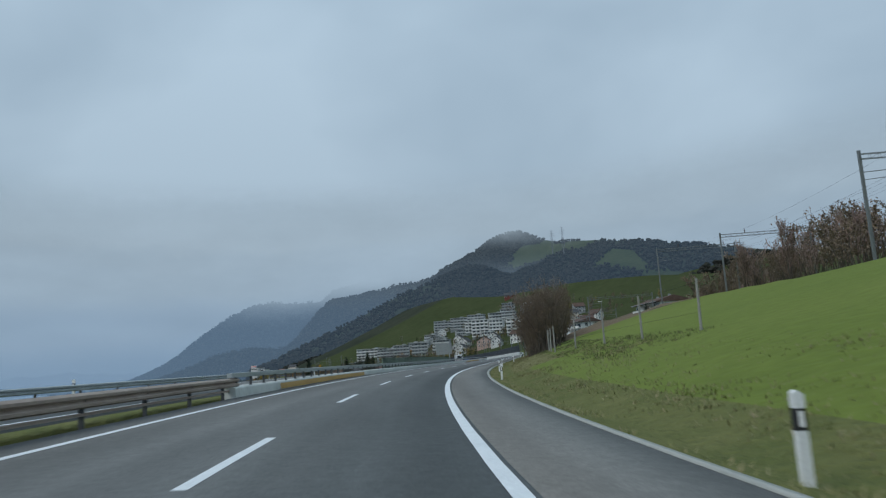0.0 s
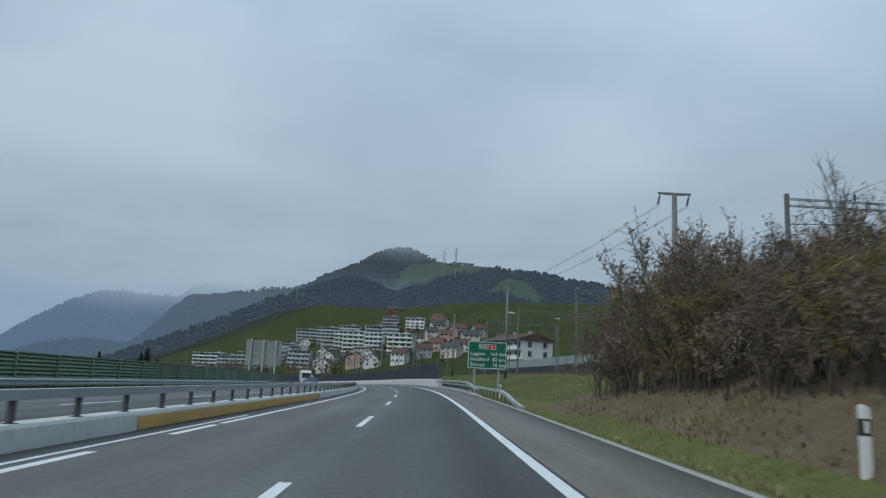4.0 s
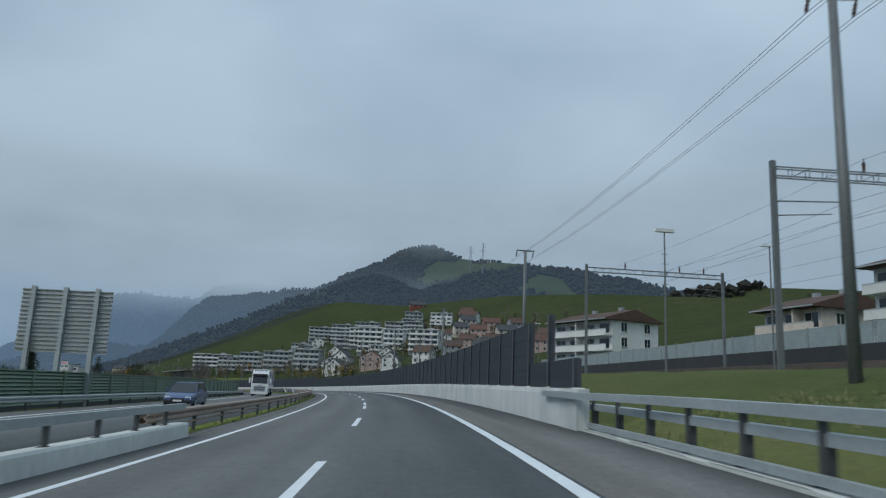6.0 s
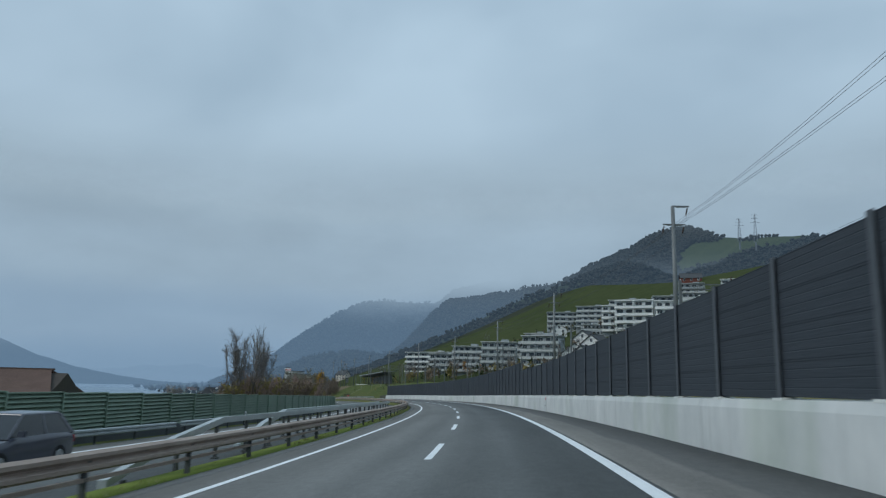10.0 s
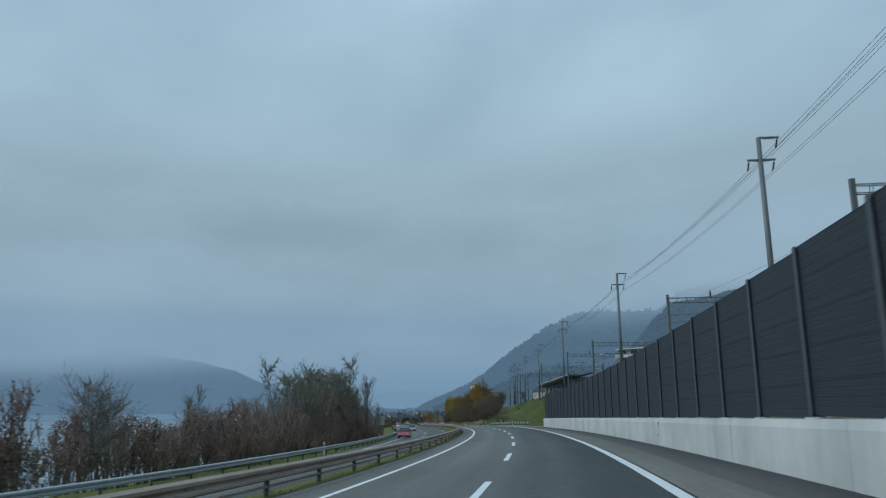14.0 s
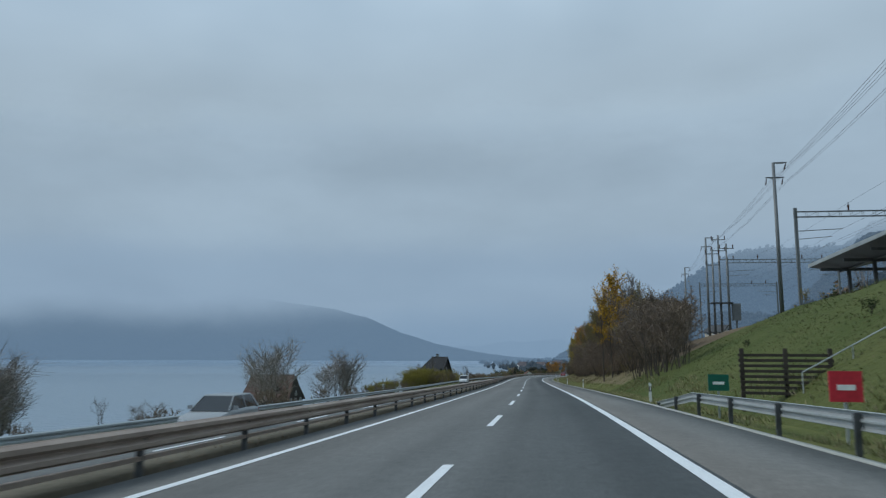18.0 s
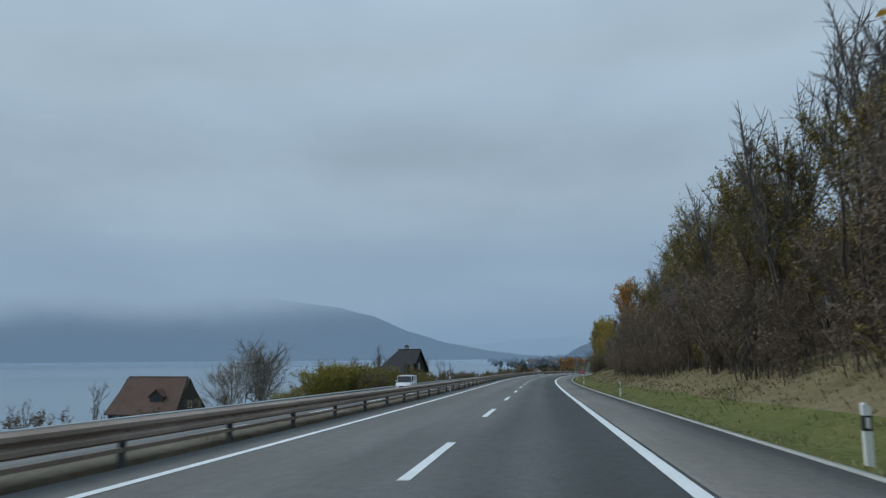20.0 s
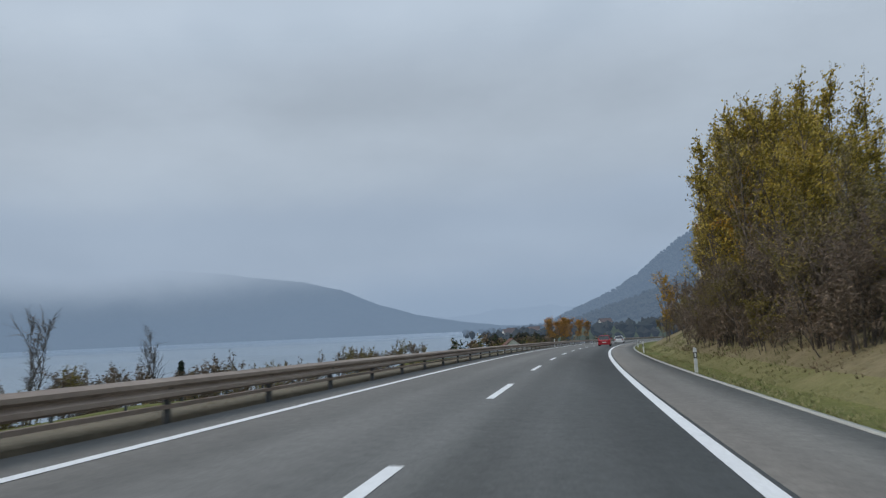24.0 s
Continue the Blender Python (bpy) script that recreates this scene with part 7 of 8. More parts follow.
part("roof", Geo().prism([(0.7, 7.75), (2.5, 9.35), (2.5, 9.55), (0.6, 7.9)], -4.4, -1.0).prism([(2.5, 9.35), (4.3, 7.75), (4.4, 7.9), (2.5, 9.55)], -4.4, -1.0), ROOF_BROWN, dm)
part("window", Geo().box(2.5, -4.13, 7.1, 1.2, 0.06, 1.0), PANE, dm)
gabled_house("house", placed(404, -41.0, -3.7, 8), 13.0, 10.0, 4.2, 6.6, WOOD_DARK, ROOF_BROWN, "dark timber house with brown roof behind the barrier", over=0.8, cols=3, dig=4.0, hip=0.3)
gabled_house("house", placed(418, -52.0, -5.6, -60), 12.0, 9.0, 4.8, 8.2, WOOD_DARK, ROOF_GREY, "dark house with grey roof behind the barrier", over=0.8, cols=3, dig=4.0)
gabled_house("house", facing(1108, -46, 0.0, 30), 5.4, 4.6, 2.5, 4.6, PLASTER, ROOF_RED, "small white house in the meadow beyond the bend", cols=2, floors=1, axis=1)
for x_, y_, tn_ in ((-506, 1366, 20), (-487, 1377, -10), (-476, 1390, 40), (-462, 1375, 0), (-430, 1400, 15), (-560, 1460, -20)):
    hit_ = far_shore.ray_cast(Vector((x_, y_, 200)), Vector((0, 0, -1)))
    gabled_house("house", Matrix.Translation(hit_[1]) @ Matrix.Rotation(radians(30 + tn_), 4, "Z"), 10.0, 8.0, 4.6, 7.6, PLASTER, ROOF_BROWN, "white village house near the lake shore", cols=2)
# long sheds beside the road past the bend, and a hillside farm
sh_ = thing("works_building", facing(1031, 27, 20.0 - land(1031, 27), -60), "grey works building with a roof sign on the hillside", "building")
part("wall", Geo().box(0, 0, -16, 14, 12, 20.0).box(11, 2.5, -16, 9, 9, 17.5), SLAB_GREY, sh_)
part("roof", Geo().box(0, 0, 4.0, 14.6, 12.6, 0.4), ROOF_GREY, sh_)
part("roof", Geo().box(11.2, 2.5, 1.5, 9.2, 9.4, 0.3), ROOF_GREY, sh_)
RED_BAND = surface("red_paint", (0.42, 0.035, 0.03), (0.55, 0.055, 0.045), 1.0, 8.0, 0.5)
for x_, w_ in ((-3.6, 4.4), (3.2, 5.0)):
    window(sh_, x_, -6.03, 1.2, w_, 1.5, 0)
window(sh_, 11.0, -2.03, -1.6, 5.4, 2.4, 0)
for side_y in (-2.5, 2.5):
    window(sh_, -7.03, side_y, 1.2, 2.6, 1.5, 3)
bd = part("sign_board", Geo().box(-0.5, -6.3, 4.4, 11.5, 0.2, 2.1), WHITE, sh_, "white roof sign board")
for k in range(8):
    part("sign_bar", Geo().box(-5.4 + 1.4 * k, -6.42, 4.8, 1.0, 0.05, 1.2), RED_BAND, bd, "red bar on the sign")
for k in range(6):
    part("sign_bar", Geo().box(-4.6 + 1.3 * k, -6.3, 6.6, 0.9, 0.08, 0.9), ROOF_DARK, bd, "dark bar above the sign")
# a framed board above the bank
fb = thing("framed_board", facing(883, 28, 0.0, -30), "long dark framed board with red marks on two posts", "sign")
part("frame", Geo().box(0, 0, 7.4, 7.0, 0.15, 0.14).box(0, 0, 8.5, 7.0, 0.15, 0.14).box(-3.45, 0, 7.5, 0.12, 0.15, 1.0).box(3.45, 0, 7.5, 0.12, 0.15, 1.0), DARK_STEEL, fb)
part("board", Geo().box(0, 0.05, 7.54, 6.7, 0.05, 0.96), PLASTER_PINK, fb)
for k in range(6):
    part("mark", Geo().box(-2.6 + 1.05 * k, 0.0, 7.75, 0.7, 0.04, 0.5), RED_BAND if k % 2 else DARK_STEEL, fb)
for x_ in (-2.4, 2.4):
    part("post", Geo().box(x_, 0.15, -0.5, 0.2, 0.2, 8.9), DARK_STEEL, fb)
gabled_house("house", facing(1010, 70, 0.0, -40), 10.0, 8.0, 4.4, 7.4, PLASTER_CREAM, ROOF_GREY, "cream house on the hillside", cols=3)

# lattice pylons on the skyline
PYLON_STEEL = surface("pylon_steel", (0.12, 0.13, 0.135), (0.18, 0.19, 0.195), 0.5, 4.0, 0.6, 0.3)


def pylon(m, h):
    t = thing("lattice_pylon", m, "grey lattice power pylon on the wooded hill", "pylon", "pylons on the hill")
    g = Geo()
    lv = 9
    for i in range(lv):
        z0, z1 = h * i / lv, h * (i + 1) / lv
        a0, a1 = 2.6 * (1 - 0.86 * i / lv), 2.6 * (1 - 0.86 * (i + 1) / lv)
        c0 = [(-a0, -a0, z0), (a0, -a0, z0), (a0, a0, z0), (-a0, a0, z0)]
        c1 = [(-a1, -a1, z1), (a1, -a1, z1), (a1, a1, z1), (-a1, a1, z1)]
        for k in range(4):
            g.tube(c0[k], c1[k], 0.22, 0.20, 4)
            g.tube(c0[k], c1[(k + 1) % 4], 0.12, 0.12, 3)
    g.tube((0, 0, -12), (0, 0, 0), 1.5, 1.2, 4)
    part("mast", g, PYLON_STEEL, t)
    for z, w in ((h * 0.70, 7.0), (h * 0.84, 5.5), (h * 0.97, 4.0)):
        g = Geo().tube((-w, 0, z), (w, 0, z), 0.18, 0.18, 4)
        for sd in (-1, 1):
            g.tube((sd * w, 0, z), (0, 0, z + 1.8), 0.12, 0.12, 3)
        part("cross_arm", g, PYLON_STEEL, t)


for x_, y_, z_, h_ in ((297, 1470, 226, 36), (321, 1475, 226, 44)):
    pylon(Matrix.Translation((x_, y_, z_ - 4)), h_)

# ---- signs ----
SIGN_GREEN = surface("sign_green", (0.004, 0.105, 0.070), (0.006, 0.125, 0.083), 0.5, 6.0, 0.45, 0, 0.4, 0.0)
SIGN_WHITE = surface("sign_white", (0.74, 0.76, 0.75), (0.82, 0.83, 0.82), 1.0, 8.0, 0.45, 0, 0.4, 0.0)
SIGN_RED = surface("sign_red", (0.50, 0.025, 0.045), (0.58, 0.035, 0.055), 1.0, 8.0, 0.45, 0, 0.4, 0.0)
SIGN_BACK = surface("sign_back_aluminium", (0.34, 0.36, 0.37), (0.46, 0.48, 0.48), 0.6, 6.0, 0.6, 0.2)


def lettering(text, size, x, y, z, parent, mat, width=None, align="LEFT"):
    """Words standing on the front (-y) of a board."""
    cu = bpy.data.curves.new("lettering", "FONT")
    cu.body, cu.size, cu.align_x, cu.extrude = text, size, align, 0.002
    cu.resolution_u = 3
    tmp = bpy.data.objects.new("lettering", cu)
    me = bpy.data.meshes.new_from_object(tmp)
    bpy.data.objects.remove(tmp)
    me.materials.clear()
    me.materials.append(mat)
    ob = part("lettering", me, None, parent, "white lettering")
    ob.matrix_basis = Matrix.Translation((x, y, z)) @ Matrix.Rotation(radians(90), 4, "X")
    if width:
        xs = [v.co.x for v in me.vertices]
        k = width / max(0.01, max(xs) - min(xs))
        ob.scale = (k, 1, 1)
    return ob


def ring(w, h, t, y, d=0.008, z=0.0):
    g = Geo()
    for x in (-w / 2 + t / 2, w / 2 - t / 2):
        g.box(x, y, z, t, d, h)
    for zz in (z, z + h - t):
        g.box(0, y, zz, w - 2 * t, d, t)
    return g


b0 = land(192, 8.2)
sg = thing("direction_sign", placed(192, 8.2, b0, 1.5), "green motorway distance sign with white border on two posts", "road sign")
W_, H_, Z_ = 3.62, 2.50, 2.02 - b0
part("board", Geo().box(0, 0, Z_, W_, 0.06, H_), SIGN_GREEN, sg)
part("border", ring(W_ - 0.06, H_ - 0.06, 0.05, -0.034, 0.008, Z_ + 0.03), SIGN_WHITE, sg, "white border")
part("route_box", ring(0.76, 0.46, 0.035, -0.034, 0.008, 0), SIGN_WHITE, sg, "white route box").matrix_basis = Matrix.Translation((-0.42, 0, Z_ + 1.80))
part("route_box", Geo().box(0.42, -0.036, Z_ + 1.80, 0.72, 0.012, 0.46), SIGN_RED, sg, "red route box")
part("route_border", ring(0.72, 0.46, 0.03, -0.044, 0.008, 0), SIGN_WHITE, sg).matrix_basis = Matrix.Translation((0.42, 0, Z_ + 1.80))
lettering("E41", 0.42, -0.72, -0.036, Z_ + 1.89, sg, SIGN_WHITE, 0.58)
lettering("4", 0.40, 0.33, -0.046, Z_ + 1.89, sg, SIGN_WHITE)
for i, (a_, wa, b_t, wb) in enumerate((("Lugano", 1.36, "169 km", 1.38), ("Gotthard", 1.72, "82 km", 1.14), ("Schwyz", 1.34, "16 km", 1.14))):
    z = Z_ + 1.22 - 0.50 * i
    lettering(a_, 0.46, -1.60, -0.036, z, sg, SIGN_WHITE, wa)
    lettering(b_t, 0.46, 1.62 - wb, -0.036, z, sg, SIGN_WHITE, wb)
for x in (-1.12, 1.12):
    p_ = part("post", Geo().box(x - 0.06, 0.12, -0.6, 0.06, 0.12, Z_ + H_ + 0.5).box(x + 0.06, 0.12, -0.6, 0.06, 0.12, Z_ + H_ + 0.5).box(x, 0.12, -0.6, 0.1, 0.03, Z_ + H_ + 0.5), STEEL, sg)
    part("footing", Geo().box(x, 0.12, -0.5, 0.5, 0.6, 0.56), CONCRETE, sg)
for z in (0.3, 1.2, 2.1):
    part("rail", Geo().box(0, 0.05, Z_ + z, W_ - 0.2, 0.05, 0.08), SIGN_BACK, sg)

# the back of a large sign beyond the opposite carriageway
b1 = land(241.5, -18.6)
sb = thing("sign_back", placed(241.5, -18.6, b1, -2), "back of a large ribbed motorway sign on three posts", "road sign")
zb, hb, wb_ = 2.7 - b1, 3.85, 5.4
n_sl = 15
for i in range(n_sl):
    z = zb + hb * i / n_sl
    sl = part("slat", Geo().box(0, 0.05, z + 0.015, wb_, 0.05, hb / n_sl - 0.03).box(0, 0.0, z + hb / n_sl - 0.055, wb_ + 0.04, 0.12, 0.05), SIGN_BACK, sb)
for x in (-1.95, -0.05, 1.85):
    part("post", Geo().box(x, -0.25, -0.6, 0.26, 0.05, zb + hb + 0.75).box(x, -0.13, -0.6, 0.05, 0.22, zb + hb + 0.75).box(x, -0.02, -0.6, 0.26, 0.05, zb + hb + 0.75), STEEL, sb)
# a smaller one by the lake rail, and a little square sign
b2 = land(656, -20.0)
s2 = thing("sign_back", placed(656.5, -20.4, b2, 0), "back of a ribbed road sign on two posts", "road sign")
for i in range(7):
    part("slat", Geo().box(0, 0.05, 0.6 - b2 + 0.28 * i, 4.3, 0.05, 0.24).box(0, 0.0, 0.82 - b2 + 0.28 * i, 4.32, 0.10, 0.04), SIGN_BACK, s2)
for x in (-1.5, 0.9):
    part("post", Geo().box(x, -0.10, -1.0, 0.16, 0.16, 3.75 - b2), STEEL, s2)
b3 = land(628, -18.4)
s3 = thing("road_sign", placed(628, -18.4, b3, 0), "small dark square sign back on a post", "road sign")
part("board", Geo().box(0, 0, -0.62 - b3, 0.62, 0.03, 0.66), DARK_STEEL, s3)
part("post", Geo().tube((0, 0.05, -0.6), (0, 0.05, 0.0 - b3), 0.03, 0.03, 6), STEEL, s3)

# small boards and steps at the foot of the station slope
for (s_, o_, w_, h_, m_, lb) in ((658.4, 6.75, 0.62, 0.5, SIGN_GREEN, "small green board on a post"), (650.0, 7.25, 0.62, 0.60, SIGN_RED, "small red board on a post")):
    bz = land(s_, o_)
    t = thing("small_sign", placed(s_, o_, bz), lb + " beside the shoulder", "road sign")
    top = 1.2 if m_ is SIGN_GREEN else 1.24
    part("board", Geo().box(0, 0, top - h_ - bz, w_, 0.04, h_), m_, t)
    part("post", Geo().tube((0, 0.05, -0.5), (0, 0.05, top - 0.05 - bz), 0.035, 0.035, 6), STEEL, t)
    part("emblem", Geo().box(0, -0.024, top - h_ * 0.62 - bz, w_ * 0.55, 0.01, h_ * 0.18), SIGN_WHITE, t, "white bar")
sf = thing("slatted_retaining_fence", placed(659, 9.0, land(659, 9.0), -8), "low fence of dark horizontal timber beams in the bank", "fence")
for i in range(8):
    part("beam", Geo().box(0, 0.05 * i, 0.05 + 0.17 * i, 2.8, 0.10, 0.09), WOOD_DARK, sf)
for x in (-1.3, 0.0, 1.3):
    part("post", Geo().box(x, 0.28, -0.5, 0.12, 0.14, 2.0), WOOD_DARK, sf)
st = thing("stairs", placed(659, 9.2, 0.15), "narrow concrete stairs climbing the grassy bank", "stairs")
for i in range(16):
    part("step", Geo().box(0.30 * i, 0, -0.5 + 0.165 * i, 0.32, 1.3, 0.665), KERB, st)
for y in (-0.7,):
    r_ = part("handrail", Geo().tube((0, y, 1.1), (4.7, y, 3.7), 0.025, 0.025, 6), STEEL, st)
    for i in range(4):
        part("baluster", Geo().tube((1.5 * i, y, 0.83 * i - 0.3), (1.5 * i, y, 0.83 * i + 1.1), 0.02, 0.02, 5), STEEL, st)

# ---- vehicles ----
RUBBER = surface("tyre_rubber", (0.012, 0.012, 0.013), (0.022, 0.022, 0.023), 3.0, 20.0, 0.85)
RIM = surface("alloy_rim", (0.34, 0.35, 0.36), (0.46, 0.47, 0.48), 3.0, 20.0, 0.4, 0.6)
TRIM_BLACK = surface("black_trim", (0.014, 0.015, 0.016), (0.026, 0.027, 0.028), 3.0, 20.0, 0.5)
CAR_GLASS = surface("car_glass", (0.012, 0.015, 0.018), (0.024, 0.029, 0.034), 1.0, 4.0, 0.08, 0, 0.6, 0.0)
TAIL_RED = surface("tail_light", (0.30, 0.01, 0.012), (0.40, 0.016, 0.018), 3.0, 20.0, 0.25)
HEAD_LAMP = surface("headlamp", (0.60, 0.63, 0.66), (0.74, 0.77, 0.80), 3.0, 20.0, 0.15)
PLATE = surface("plate_white", (0.66, 0.67, 0.66), (0.74, 0.75, 0.74), 3.0, 20.0, 0.5)


def car_paint(name, c):
    m = surface(name, tuple(v * 0.92 for v in c), tuple(v * 1.06 for v in c), 0.8, 30.0, 0.3, 0.0, 0.5, 0.0)
    m.node_tree.nodes["Principled BSDF"].inputs["Coat Weight"].default_value = 0.5
    return m


def rounded(ob, w=0.05, n=2):
    b = ob.modifiers.new("edge", "BEVEL")
    b.width, b.segments, b.limit_method, b.angle_limit = w, n, "ANGLE", radians(30)
    return ob


def loft(sections):
    """Cross-sections of equal point count, joined along y and closed at both ends."""
    g = Geo()
    n = len(sections[0][1])
    for y, pts in sections:
        g.v += [Vector((a, y, b)) for a, b in pts]
    for i in range(len(sections) - 1):
        for j in range(n):
            a, b = i * n + j, i * n + (j + 1) % n
            g.f.append((a, b, b + n, a + n))
    k = (len(sections) - 1) * n
    g.f += [tuple(range(n))[::-1], tuple(k + j for j in range(n))]
    return g


def wheel(parent, x, y, r, w, side):
    t = part("wheel", Geo().tube((x - w / 2, y, r), (x + w / 2, y, r), r, r, 20), RUBBER, parent)
    part("rim", Geo().tube((x + side * (w / 2 - 0.02), y, r), (x + side * (w / 2 + 0.012), y, r), r * 0.66, r * 0.6, 16), RIM, t)
    part("hub", Geo().tube((x + side * (w / 2), y, r), (x + side * (w / 2 + 0.03), y, r), r * 0.2, r * 0.15, 8), TRIM_BLACK, t)


def car(m, paint, label, L=4.3, W=1.78, H=1.48, van=False, estate=False, group=""):
    """A car; its front looks along +y."""
    t = thing("van" if van else "car", m, label, "van" if van else "car", group)
    h, f, r = W / 2, L / 2, -L / 2
    belt = H * 0.62

    def sec(y, w, zb, zt, tuck=0.93):
        return (y, [(-w * 0.9, zb), (w * 0.9, zb), (w, zb + 0.12), (w, zt - 0.16), (w * tuck, zt), (-w * tuck, zt), (-w, zt - 0.16), (-w, zb + 0.12)])

    hood = belt * (1.0 if van else 0.93)
    body = loft([sec(r, h * 0.90, 0.34, belt * 0.92), sec(r + 0.12, h * 0.97, 0.24, belt), sec(r + L * 0.3, h, 0.20, belt + 0.02), sec(f - L * 0.30, h, 0.20, belt), sec(f - L * 0.26, h, 0.20, hood), sec(f - 0.22, h * 0.96, 0.22, hood * 0.84), sec(f, h * 0.86, 0.32, hood * 0.66)])
    rounded(part("body", body, paint, t, smooth_shade=True), 0.04)
    # glasshouse
    y_rear = r + (0.08 if van or estate else 0.35)
    y_roof_r = r + (0.16 if van else 0.55 if estate else L * 0.24)
    y_roof_f = f - L * (0.30 if van else 0.46)
    y_front = f - L * (0.20 if van else 0.27)
    tw = h * 0.72 if not van else h * 0.86
    glass = Geo()
    for y, w, z in ((y_rear, h * 0.92, belt - 0.03), (y_roof_r, tw, H - 0.05), (y_roof_f, tw, H - 0.03), (y_front, h * 0.92, belt - 0.03)):
        glass.v += [Vector((-w, y, z)), Vector((w, y, z))]
    glass.f += [(0, 1, 3, 2), (2, 3, 5, 4), (4, 5, 7, 6), (0, 2, 4, 6), (1, 7, 5, 3), (0, 6, 7, 1)]
    part("glasshouse", glass, CAR_GLASS, t, "dark window glass")
    roof = Geo().box(0, (y_roof_r + y_roof_f) / 2, H - 0.06, tw * 2.02, y_roof_f - y_roof_r + 0.08, 0.07, taper=0.94)
    rounded(part("roof", roof, paint, t), 0.03)
    for sd in (-1, 1):
        ym = (y_roof_r + y_roof_f) / 2
        for (y0, z0, x0), (y1, z1, x1), wd in (((y_rear, belt, h * 0.925), (y_roof_r, H - 0.04, tw), 0.16 if not van else 0.5), ((y_front, belt, h * 0.925), (y_roof_f, H - 0.02, tw), 0.06), ((ym, belt, h * 0.925), (ym, H - 0.04, tw), 0.07)):
            g = Geo()
            a, b = Vector((sd * (x0 + 0.006), y0, z0 - 0.02)), Vector((sd * (x1 + 0.006), y1, z1))
            e = Vector((0, wd / 2, 0))
            o = Vector((sd * -0.03, 0, 0))
            k = [a - e, a + e, b + e, b - e]
            g.v += k + [q + o for q in k]
            g.f += [(0, 1, 2, 3), (7, 6, 5, 4), (0, 4, 5, 1), (1, 5, 6, 2), (2, 6, 7, 3), (3, 7, 4, 0)]
            part("pillar", g, paint, t)
        part("mirror", Geo().box(sd * (h + 0.09), y_front - 0.3, belt + 0.02, 0.2, 0.1, 0.15, taper=0.8), paint, t)
        part("headlight", Geo().box(sd * h * 0.66, f - 0.10, hood * 0.58, 0.34, 0.16, 0.16, taper=0.85), HEAD_LAMP, t, "clear headlight")
        part("tail_light", Geo().box(sd * h * 0.78, r + 0.035, belt * 0.70, 0.26, 0.10, 0.20), TAIL_RED, t, "red tail light")
        for y in (f - L * 0.19, r + L * 0.19):
            wheel(t, sd * (h - 0.10), y, 0.31, 0.2, sd)
    rounded(part("front_bumper", Geo().box(0, f - 0.05, 0.22, W * 0.86, 0.16, 0.2), TRIM_BLACK, t), 0.03)
    rounded(part("rear_bumper", Geo().box(0, r + 0.06, 0.26, W * 0.88, 0.16, 0.22), paint if not van else TRIM_BLACK, t), 0.03)
    part("grille", Geo().box(0, f - 0.015, hood * 0.5, W * 0.42, 0.06, 0.12), TRIM_BLACK, t)
    part("number_plate", Geo().box(0, r - 0.03, 0.52, 0.5, 0.02, 0.11), PLATE, t)
    part("number_plate", Geo().box(0, f + 0.035, 0.36, 0.5, 0.02, 0.11), PLATE, t)
    if van:
        part("cargo_side", Geo().box(0, r + L * 0.26, belt - 0.05, W * 0.93, L * 0.48, H - belt, taper=0.93), paint, t, "closed white cargo sides")
    return t


def oncoming(s, o):
    return placed(s, o, opp_z(s, o) + 0.01, 180)


P_RED, P_WHITE, P_BLUE, P_DARK, P_GREY = car_paint("red_car_paint", (0.42, 0.012, 0.022)), car_paint("white_car_paint", (0.70, 0.72, 0.73)), car_paint("blue_car_paint", (0.05, 0.09, 0.20)), car_paint("dark_car_paint", (0.045, 0.05, 0.07)), car_paint("grey_car_paint", (0.26, 0.28, 0.29))
car(placed(967, 1.75, 0.01), P_RED, "small red hatchback driving in the lane", 4.0, 1.72, 1.5)
car(placed(1010, 1.75, 0.01), P_WHITE, "white car farther along the lane", 4.3, 1.78, 1.46)
car(oncoming(241.5, -10.9), P_BLUE, "pale blue car on the opposite carriageway", 4.3, 1.76, 1.48, estate=True)
car(oncoming(357.6, -11.4), P_DARK, "dark blue hatchback on the opposite carriageway", 4.1, 1.74, 1.5, estate=True)
car(oncoming(593, -12.6), P_RED, "red car on the opposite carriageway", 4.3, 1.76, 1.48)
car(oncoming(664, -11.9), P_GREY, "grey car on the opposite carriageway", 4.4, 1.78, 1.48, estate=True)
car(oncoming(789.5, -13.0), P_WHITE, "white panel van on the opposite carriageway", 4.3, 1.7, 1.7, van=True)

# lorry with a box body and a box trailer
TRUCK_WHITE = car_paint("truck_white", (0.74, 0.76, 0.77))
BLUE_SHAPE = car_paint("truck_blue", (0.02, 0.08, 0.42))
tk = thing("truck", oncoming(297.5, -11.8), "white lorry with box trailer and blue painted shapes", "truck")
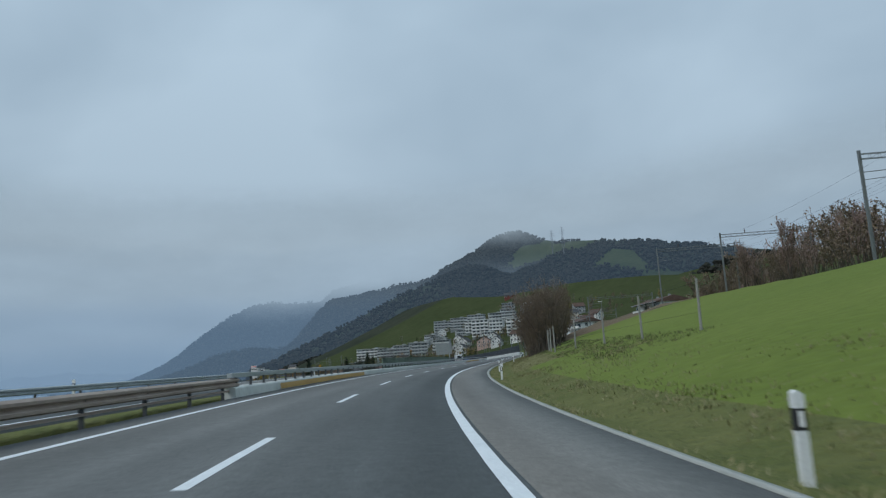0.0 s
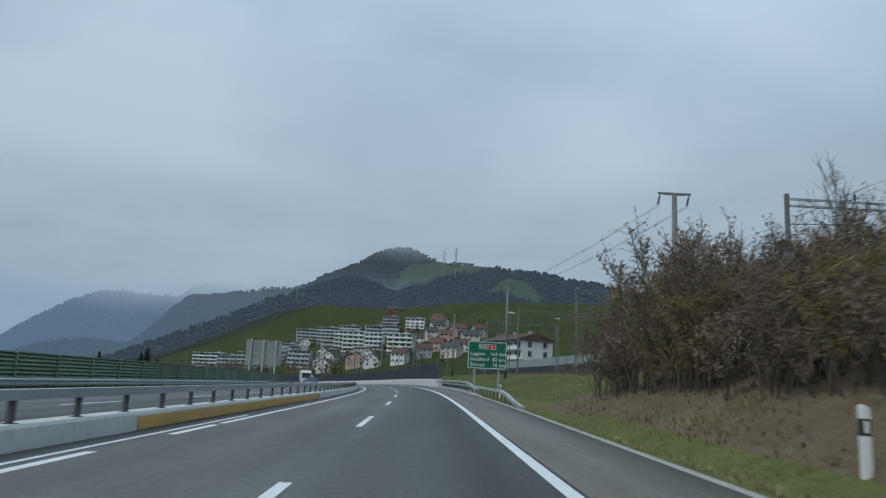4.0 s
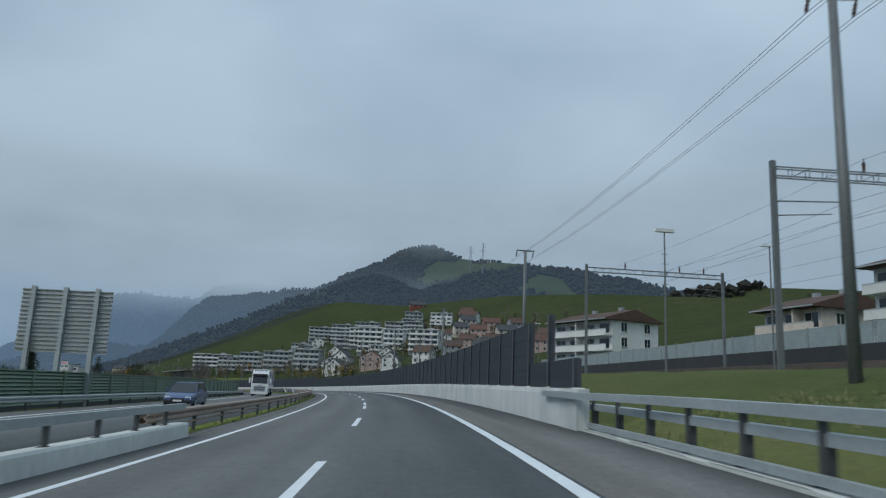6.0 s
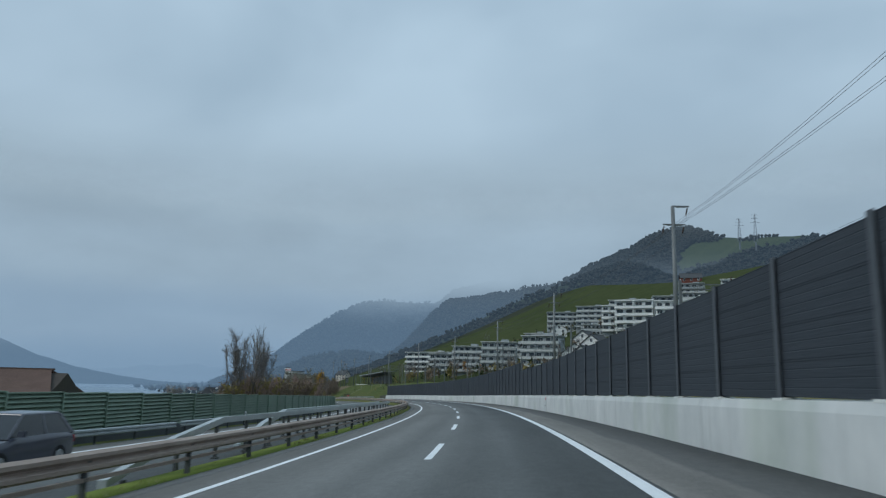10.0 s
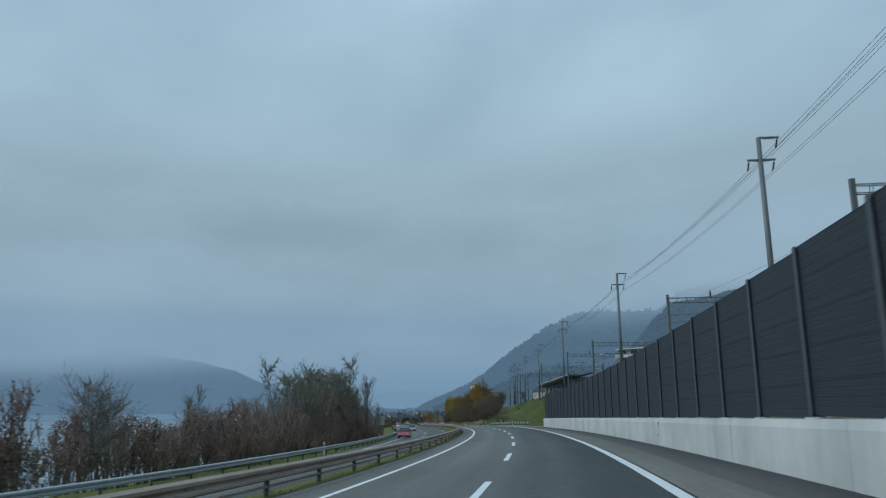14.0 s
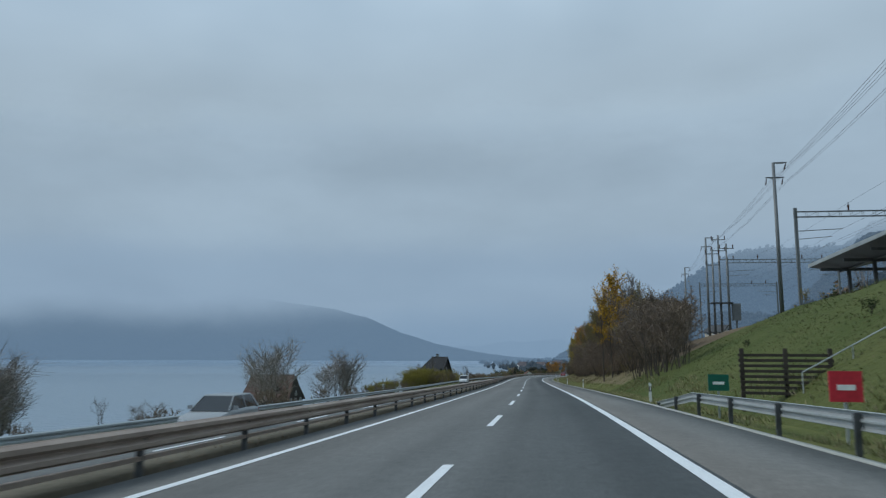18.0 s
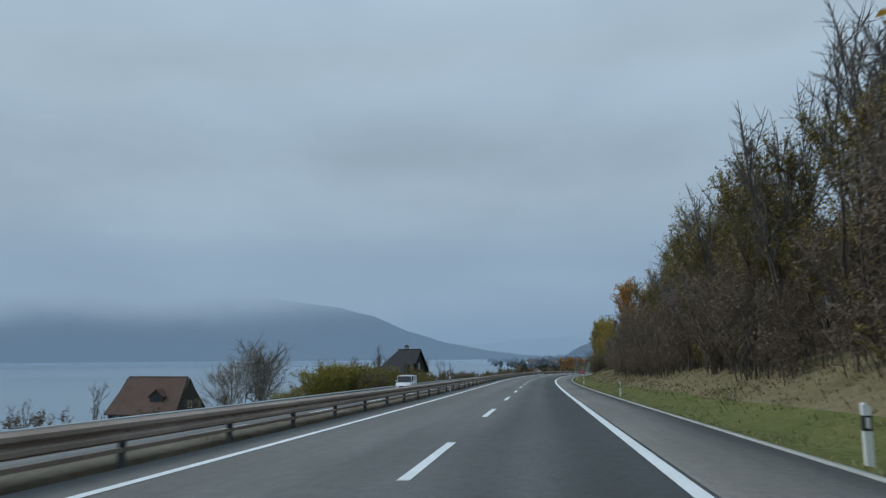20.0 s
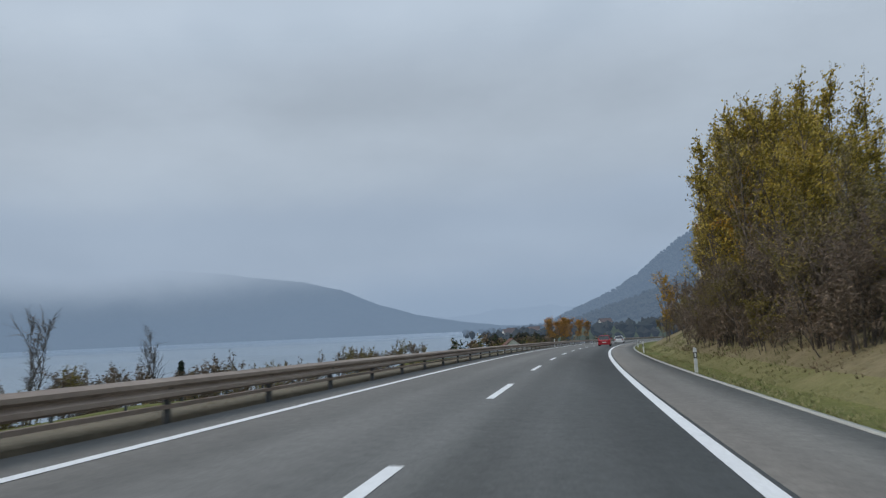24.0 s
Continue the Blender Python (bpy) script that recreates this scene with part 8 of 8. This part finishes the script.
# front at y 0, everything else behind it
cab = rounded(part("cab", loft([(0.02, [(-1.18, 0.32), (1.18, 0.32), (1.22, 1.0), (1.20, 1.75), (-1.20, 1.75), (-1.22, 1.0)]), (-0.10, [(-1.23, 0.32), (1.23, 0.32), (1.25, 1.0), (1.23, 2.05), (-1.23, 2.05), (-1.25, 1.0)]), (-0.34, [(-1.25, 0.32), (1.25, 0.32), (1.25, 1.2), (1.19, 3.0), (-1.19, 3.0), (-1.25, 1.2)]), (-0.62, [(-1.25, 0.4), (1.25, 0.4), (1.25, 1.4), (1.15, 3.5), (-1.15, 3.5), (-1.25, 1.4)]), (-1.3, [(-1.25, 0.5), (1.25, 0.5), (1.25, 1.6), (1.13, 3.78), (-1.13, 3.78), (-1.25, 1.6)]), (-2.35, [(-1.25, 0.55), (1.25, 0.55), (1.25, 1.6), (1.16, 3.86), (-1.16, 3.86), (-1.25, 1.6)])]), TRUCK_WHITE, tk), 0.05)
g = Geo()
for y0_, z0_, w0_, y1_, z1_, w1_ in ((-0.035, 1.86, 1.10, -0.30, 2.86, 1.05),):
    for d_ in (0.05, -0.06):
        g.v += [Vector((-w0_, y0_ + d_, z0_)), Vector((w0_, y0_ + d_, z0_)), Vector((w1_, y1_ + d_, z1_)), Vector((-w1_, y1_ + d_, z1_))]
g.f = [(0, 1, 2, 3), (7, 6, 5, 4), (0, 4, 5, 1), (1, 5, 6, 2), (2, 6, 7, 3), (3, 7, 4, 0)]
part("windscreen", g, CAR_GLASS, cab, "dark windscreen")
part("sun_visor", Geo().box(0, -0.22, 2.88, 2.16, 0.34, 0.36, taper=0.95), TRIM_BLACK, cab, "dark sun visor")
part("light_bar", Geo().box(0, -0.75, 3.72, 1.9, 0.10, 0.08).box(-0.8, -0.8, 3.5, 0.06, 0.06, 0.25).box(0.8, -0.8, 3.5, 0.06, 0.06, 0.25), TRIM_BLACK, cab)
part("wiper", Geo().tube((-0.7, 0.05, 1.84), (0.15, 0.04, 1.98), 0.018, 0.014, 5), TRIM_BLACK, cab)
for i in range(6):
    part("roof_lamp", Geo().tube((-0.78 + 0.31 * i, -0.78, 3.88), (-0.78 + 0.31 * i, -0.66, 3.88), 0.11, 0.11, 12), HEAD_LAMP, cab)
for i in range(6):
    part("grille_bar", Geo().box(0, 0.03, 0.66 + 0.15 * i, 1.6, 0.06, 0.075), TRIM_BLACK if i % 2 == 0 else RIM, cab)
part("badge", Geo().box(0, 0.05, 1.56, 0.5, 0.03, 0.09), RIM, cab)
part("bumper", Geo().box(0, -0.02, 0.3, 2.4, 0.2, 0.4), TRUCK_WHITE, cab)
part("number_plate", Geo().box(0, 0.09, 0.42, 0.5, 0.02, 0.11), PLATE, cab)
for sd in (-1, 1):
    part("headlight", Geo().box(sd * 0.98, 0.03, 0.62, 0.36, 0.1, 0.34, taper=0.8), HEAD_LAMP, cab, "clear headlight")
    part("side_window", Geo().box(sd * 1.215, -0.95, 1.95, 0.06, 0.9, 0.75), CAR_GLASS, cab)
    part("mirror", Geo().box(sd * 1.5, -0.2, 1.9, 0.22, 0.12, 0.75).box(sd * 1.35, -0.2, 2.6, 0.3, 0.05, 0.05), TRUCK_WHITE, cab)
    part("step_panel", Geo().box(sd * 1.2, -0.55, 0.35, 0.1, 0.8, 0.9), STEEL, cab)
boxes_ = []
for y0, y1 in ((-2.55, -9.7), (-11.0, -18.4)):
    bx = rounded(part("box_body", Geo().box(0, (y0 + y1) / 2, 1.05, 2.5, y0 - y1, 2.85), TRUCK_WHITE, tk), 0.04)
    part("underframe", Geo().box(0, (y0 + y1) / 2, 0.62, 1.0, y0 - y1 - 0.2, 0.4), TRIM_BLACK, tk)
    for sd in (-1, 1):
        for k, (yy, hh) in enumerate(((0.18, 2.5), (0.48, 1.75), (0.72, 1.15))):
            yc = y0 + (y1 - y0) * yy
            g = Geo()
            for lean, off in ((-0.18, -0.12), (0.22, 0.20)):
                zb_, zt_ = 1.15, 1.15 + hh
                x = sd * 1.256
                g.v += [Vector((x, yc - 0.22, zb_)), Vector((x, yc + 0.22, zb_)), Vector((x, yc + off + lean + 0.2, zt_)), Vector((x, yc + off + lean - 0.14, zt_))]
                i = len(g.v) - 4
                g.v += [q + Vector((sd * 0.006, 0, 0)) for q in g.v[i:i + 4]]
                g.f += [(i, i + 1, i + 2, i + 3), (i + 7, i + 6, i + 5, i + 4), (i, i + 4, i + 5, i + 1), (i + 1, i + 5, i + 6, i + 2), (i + 2, i + 6, i + 7, i + 3), (i + 3, i + 7, i + 4, i)]
            part("painted_shape", g, BLUE_SHAPE, bx, "blue painted shape")
        part("side_skirt", Geo().box(sd * 1.2, (y0 + y1) / 2, 0.45, 0.05, (y0 - y1) * 0.4, 0.5), STEEL, tk)
        part("tail_light", Geo().box(sd * 1.0, y1 - 0.02, 0.8, 0.4, 0.06, 0.14), TAIL_RED, tk)
    boxes_.append(bx)
part("cooling_unit", Geo().box(0, -10.85, 2.3, 1.9, 0.5, 1.3), TRIM_BLACK, tk, "dark cooling unit")
part("drawbar", Geo().box(0, -10.4, 0.55, 0.2, 1.8, 0.16), TRIM_BLACK, tk)
for y in (-1.35, -6.3, -7.65, -13.8, -15.1):
    for sd in (-1, 1):
        wheel(tk, sd * 1.06, y, 0.5, 0.34, sd)

tk.scale = (0.91, 0.91, 0.91)

# a crane lorry on the station road above the bank
b4 = land(880, 26.0)
cr = thing("crane_truck", placed(880, 26.0, b4, 70), "blue and white crane lorry on the bank", "truck")
part("cab", Geo().box(0, 3.0, 0.6, 2.4, 2.0, 2.3, taper=0.92), TRUCK_WHITE, cr)
part("windscreen", Geo().box(0, 3.98, 1.7, 2.0, 0.08, 0.9), CAR_GLASS, cr)
part("bed", Geo().box(0, -1.2, 0.8, 2.4, 6.0, 0.9), BLUE_SHAPE, cr)
part("crane_arm", Geo().box(0, 1.2, 1.6, 0.4, 0.4, 2.2).tube((0, 1.2, 3.7), (0, -2.5, 3.1), 0.16, 0.12, 6), BLUE_SHAPE, cr)
for y in (2.7, -1.8, -3.0):
    for sd in (-1, 1):
        wheel(cr, sd * 1.05, y, 0.48, 0.3, sd)

# small direction markers on the plinth: a red triangle above a white plate
for s_ in (260.2, 386.9, 514.7, 557.3):
    t = thing("wall_marker", placed(s_, 5.60, 0.0), "small red triangle and white plate on the concrete wall", "marker", "markers on the concrete wall")
    g = Geo()
    g.v = [Vector((a, b, c)) for a in (0.0, -0.012) for b, c in ((-0.11, 0.74), (0.11, 0.82), (-0.11, 0.90))]
    g.f = [(0, 1, 2), (5, 4, 3), (0, 3, 4, 1), (1, 4, 5, 2), (2, 5, 3, 0)]
    part("triangle", g, SIGN_RED, t, "red triangle")
    part("plate", Geo().box(-0.004, 0.10, 0.42, 0.012, 0.05, 0.30), SIGN_WHITE, t, "narrow white plate")
    part("clip", Geo().box(-0.006, 0.10, 0.36, 0.012, 0.055, 0.06), TRIM_BLACK, t)
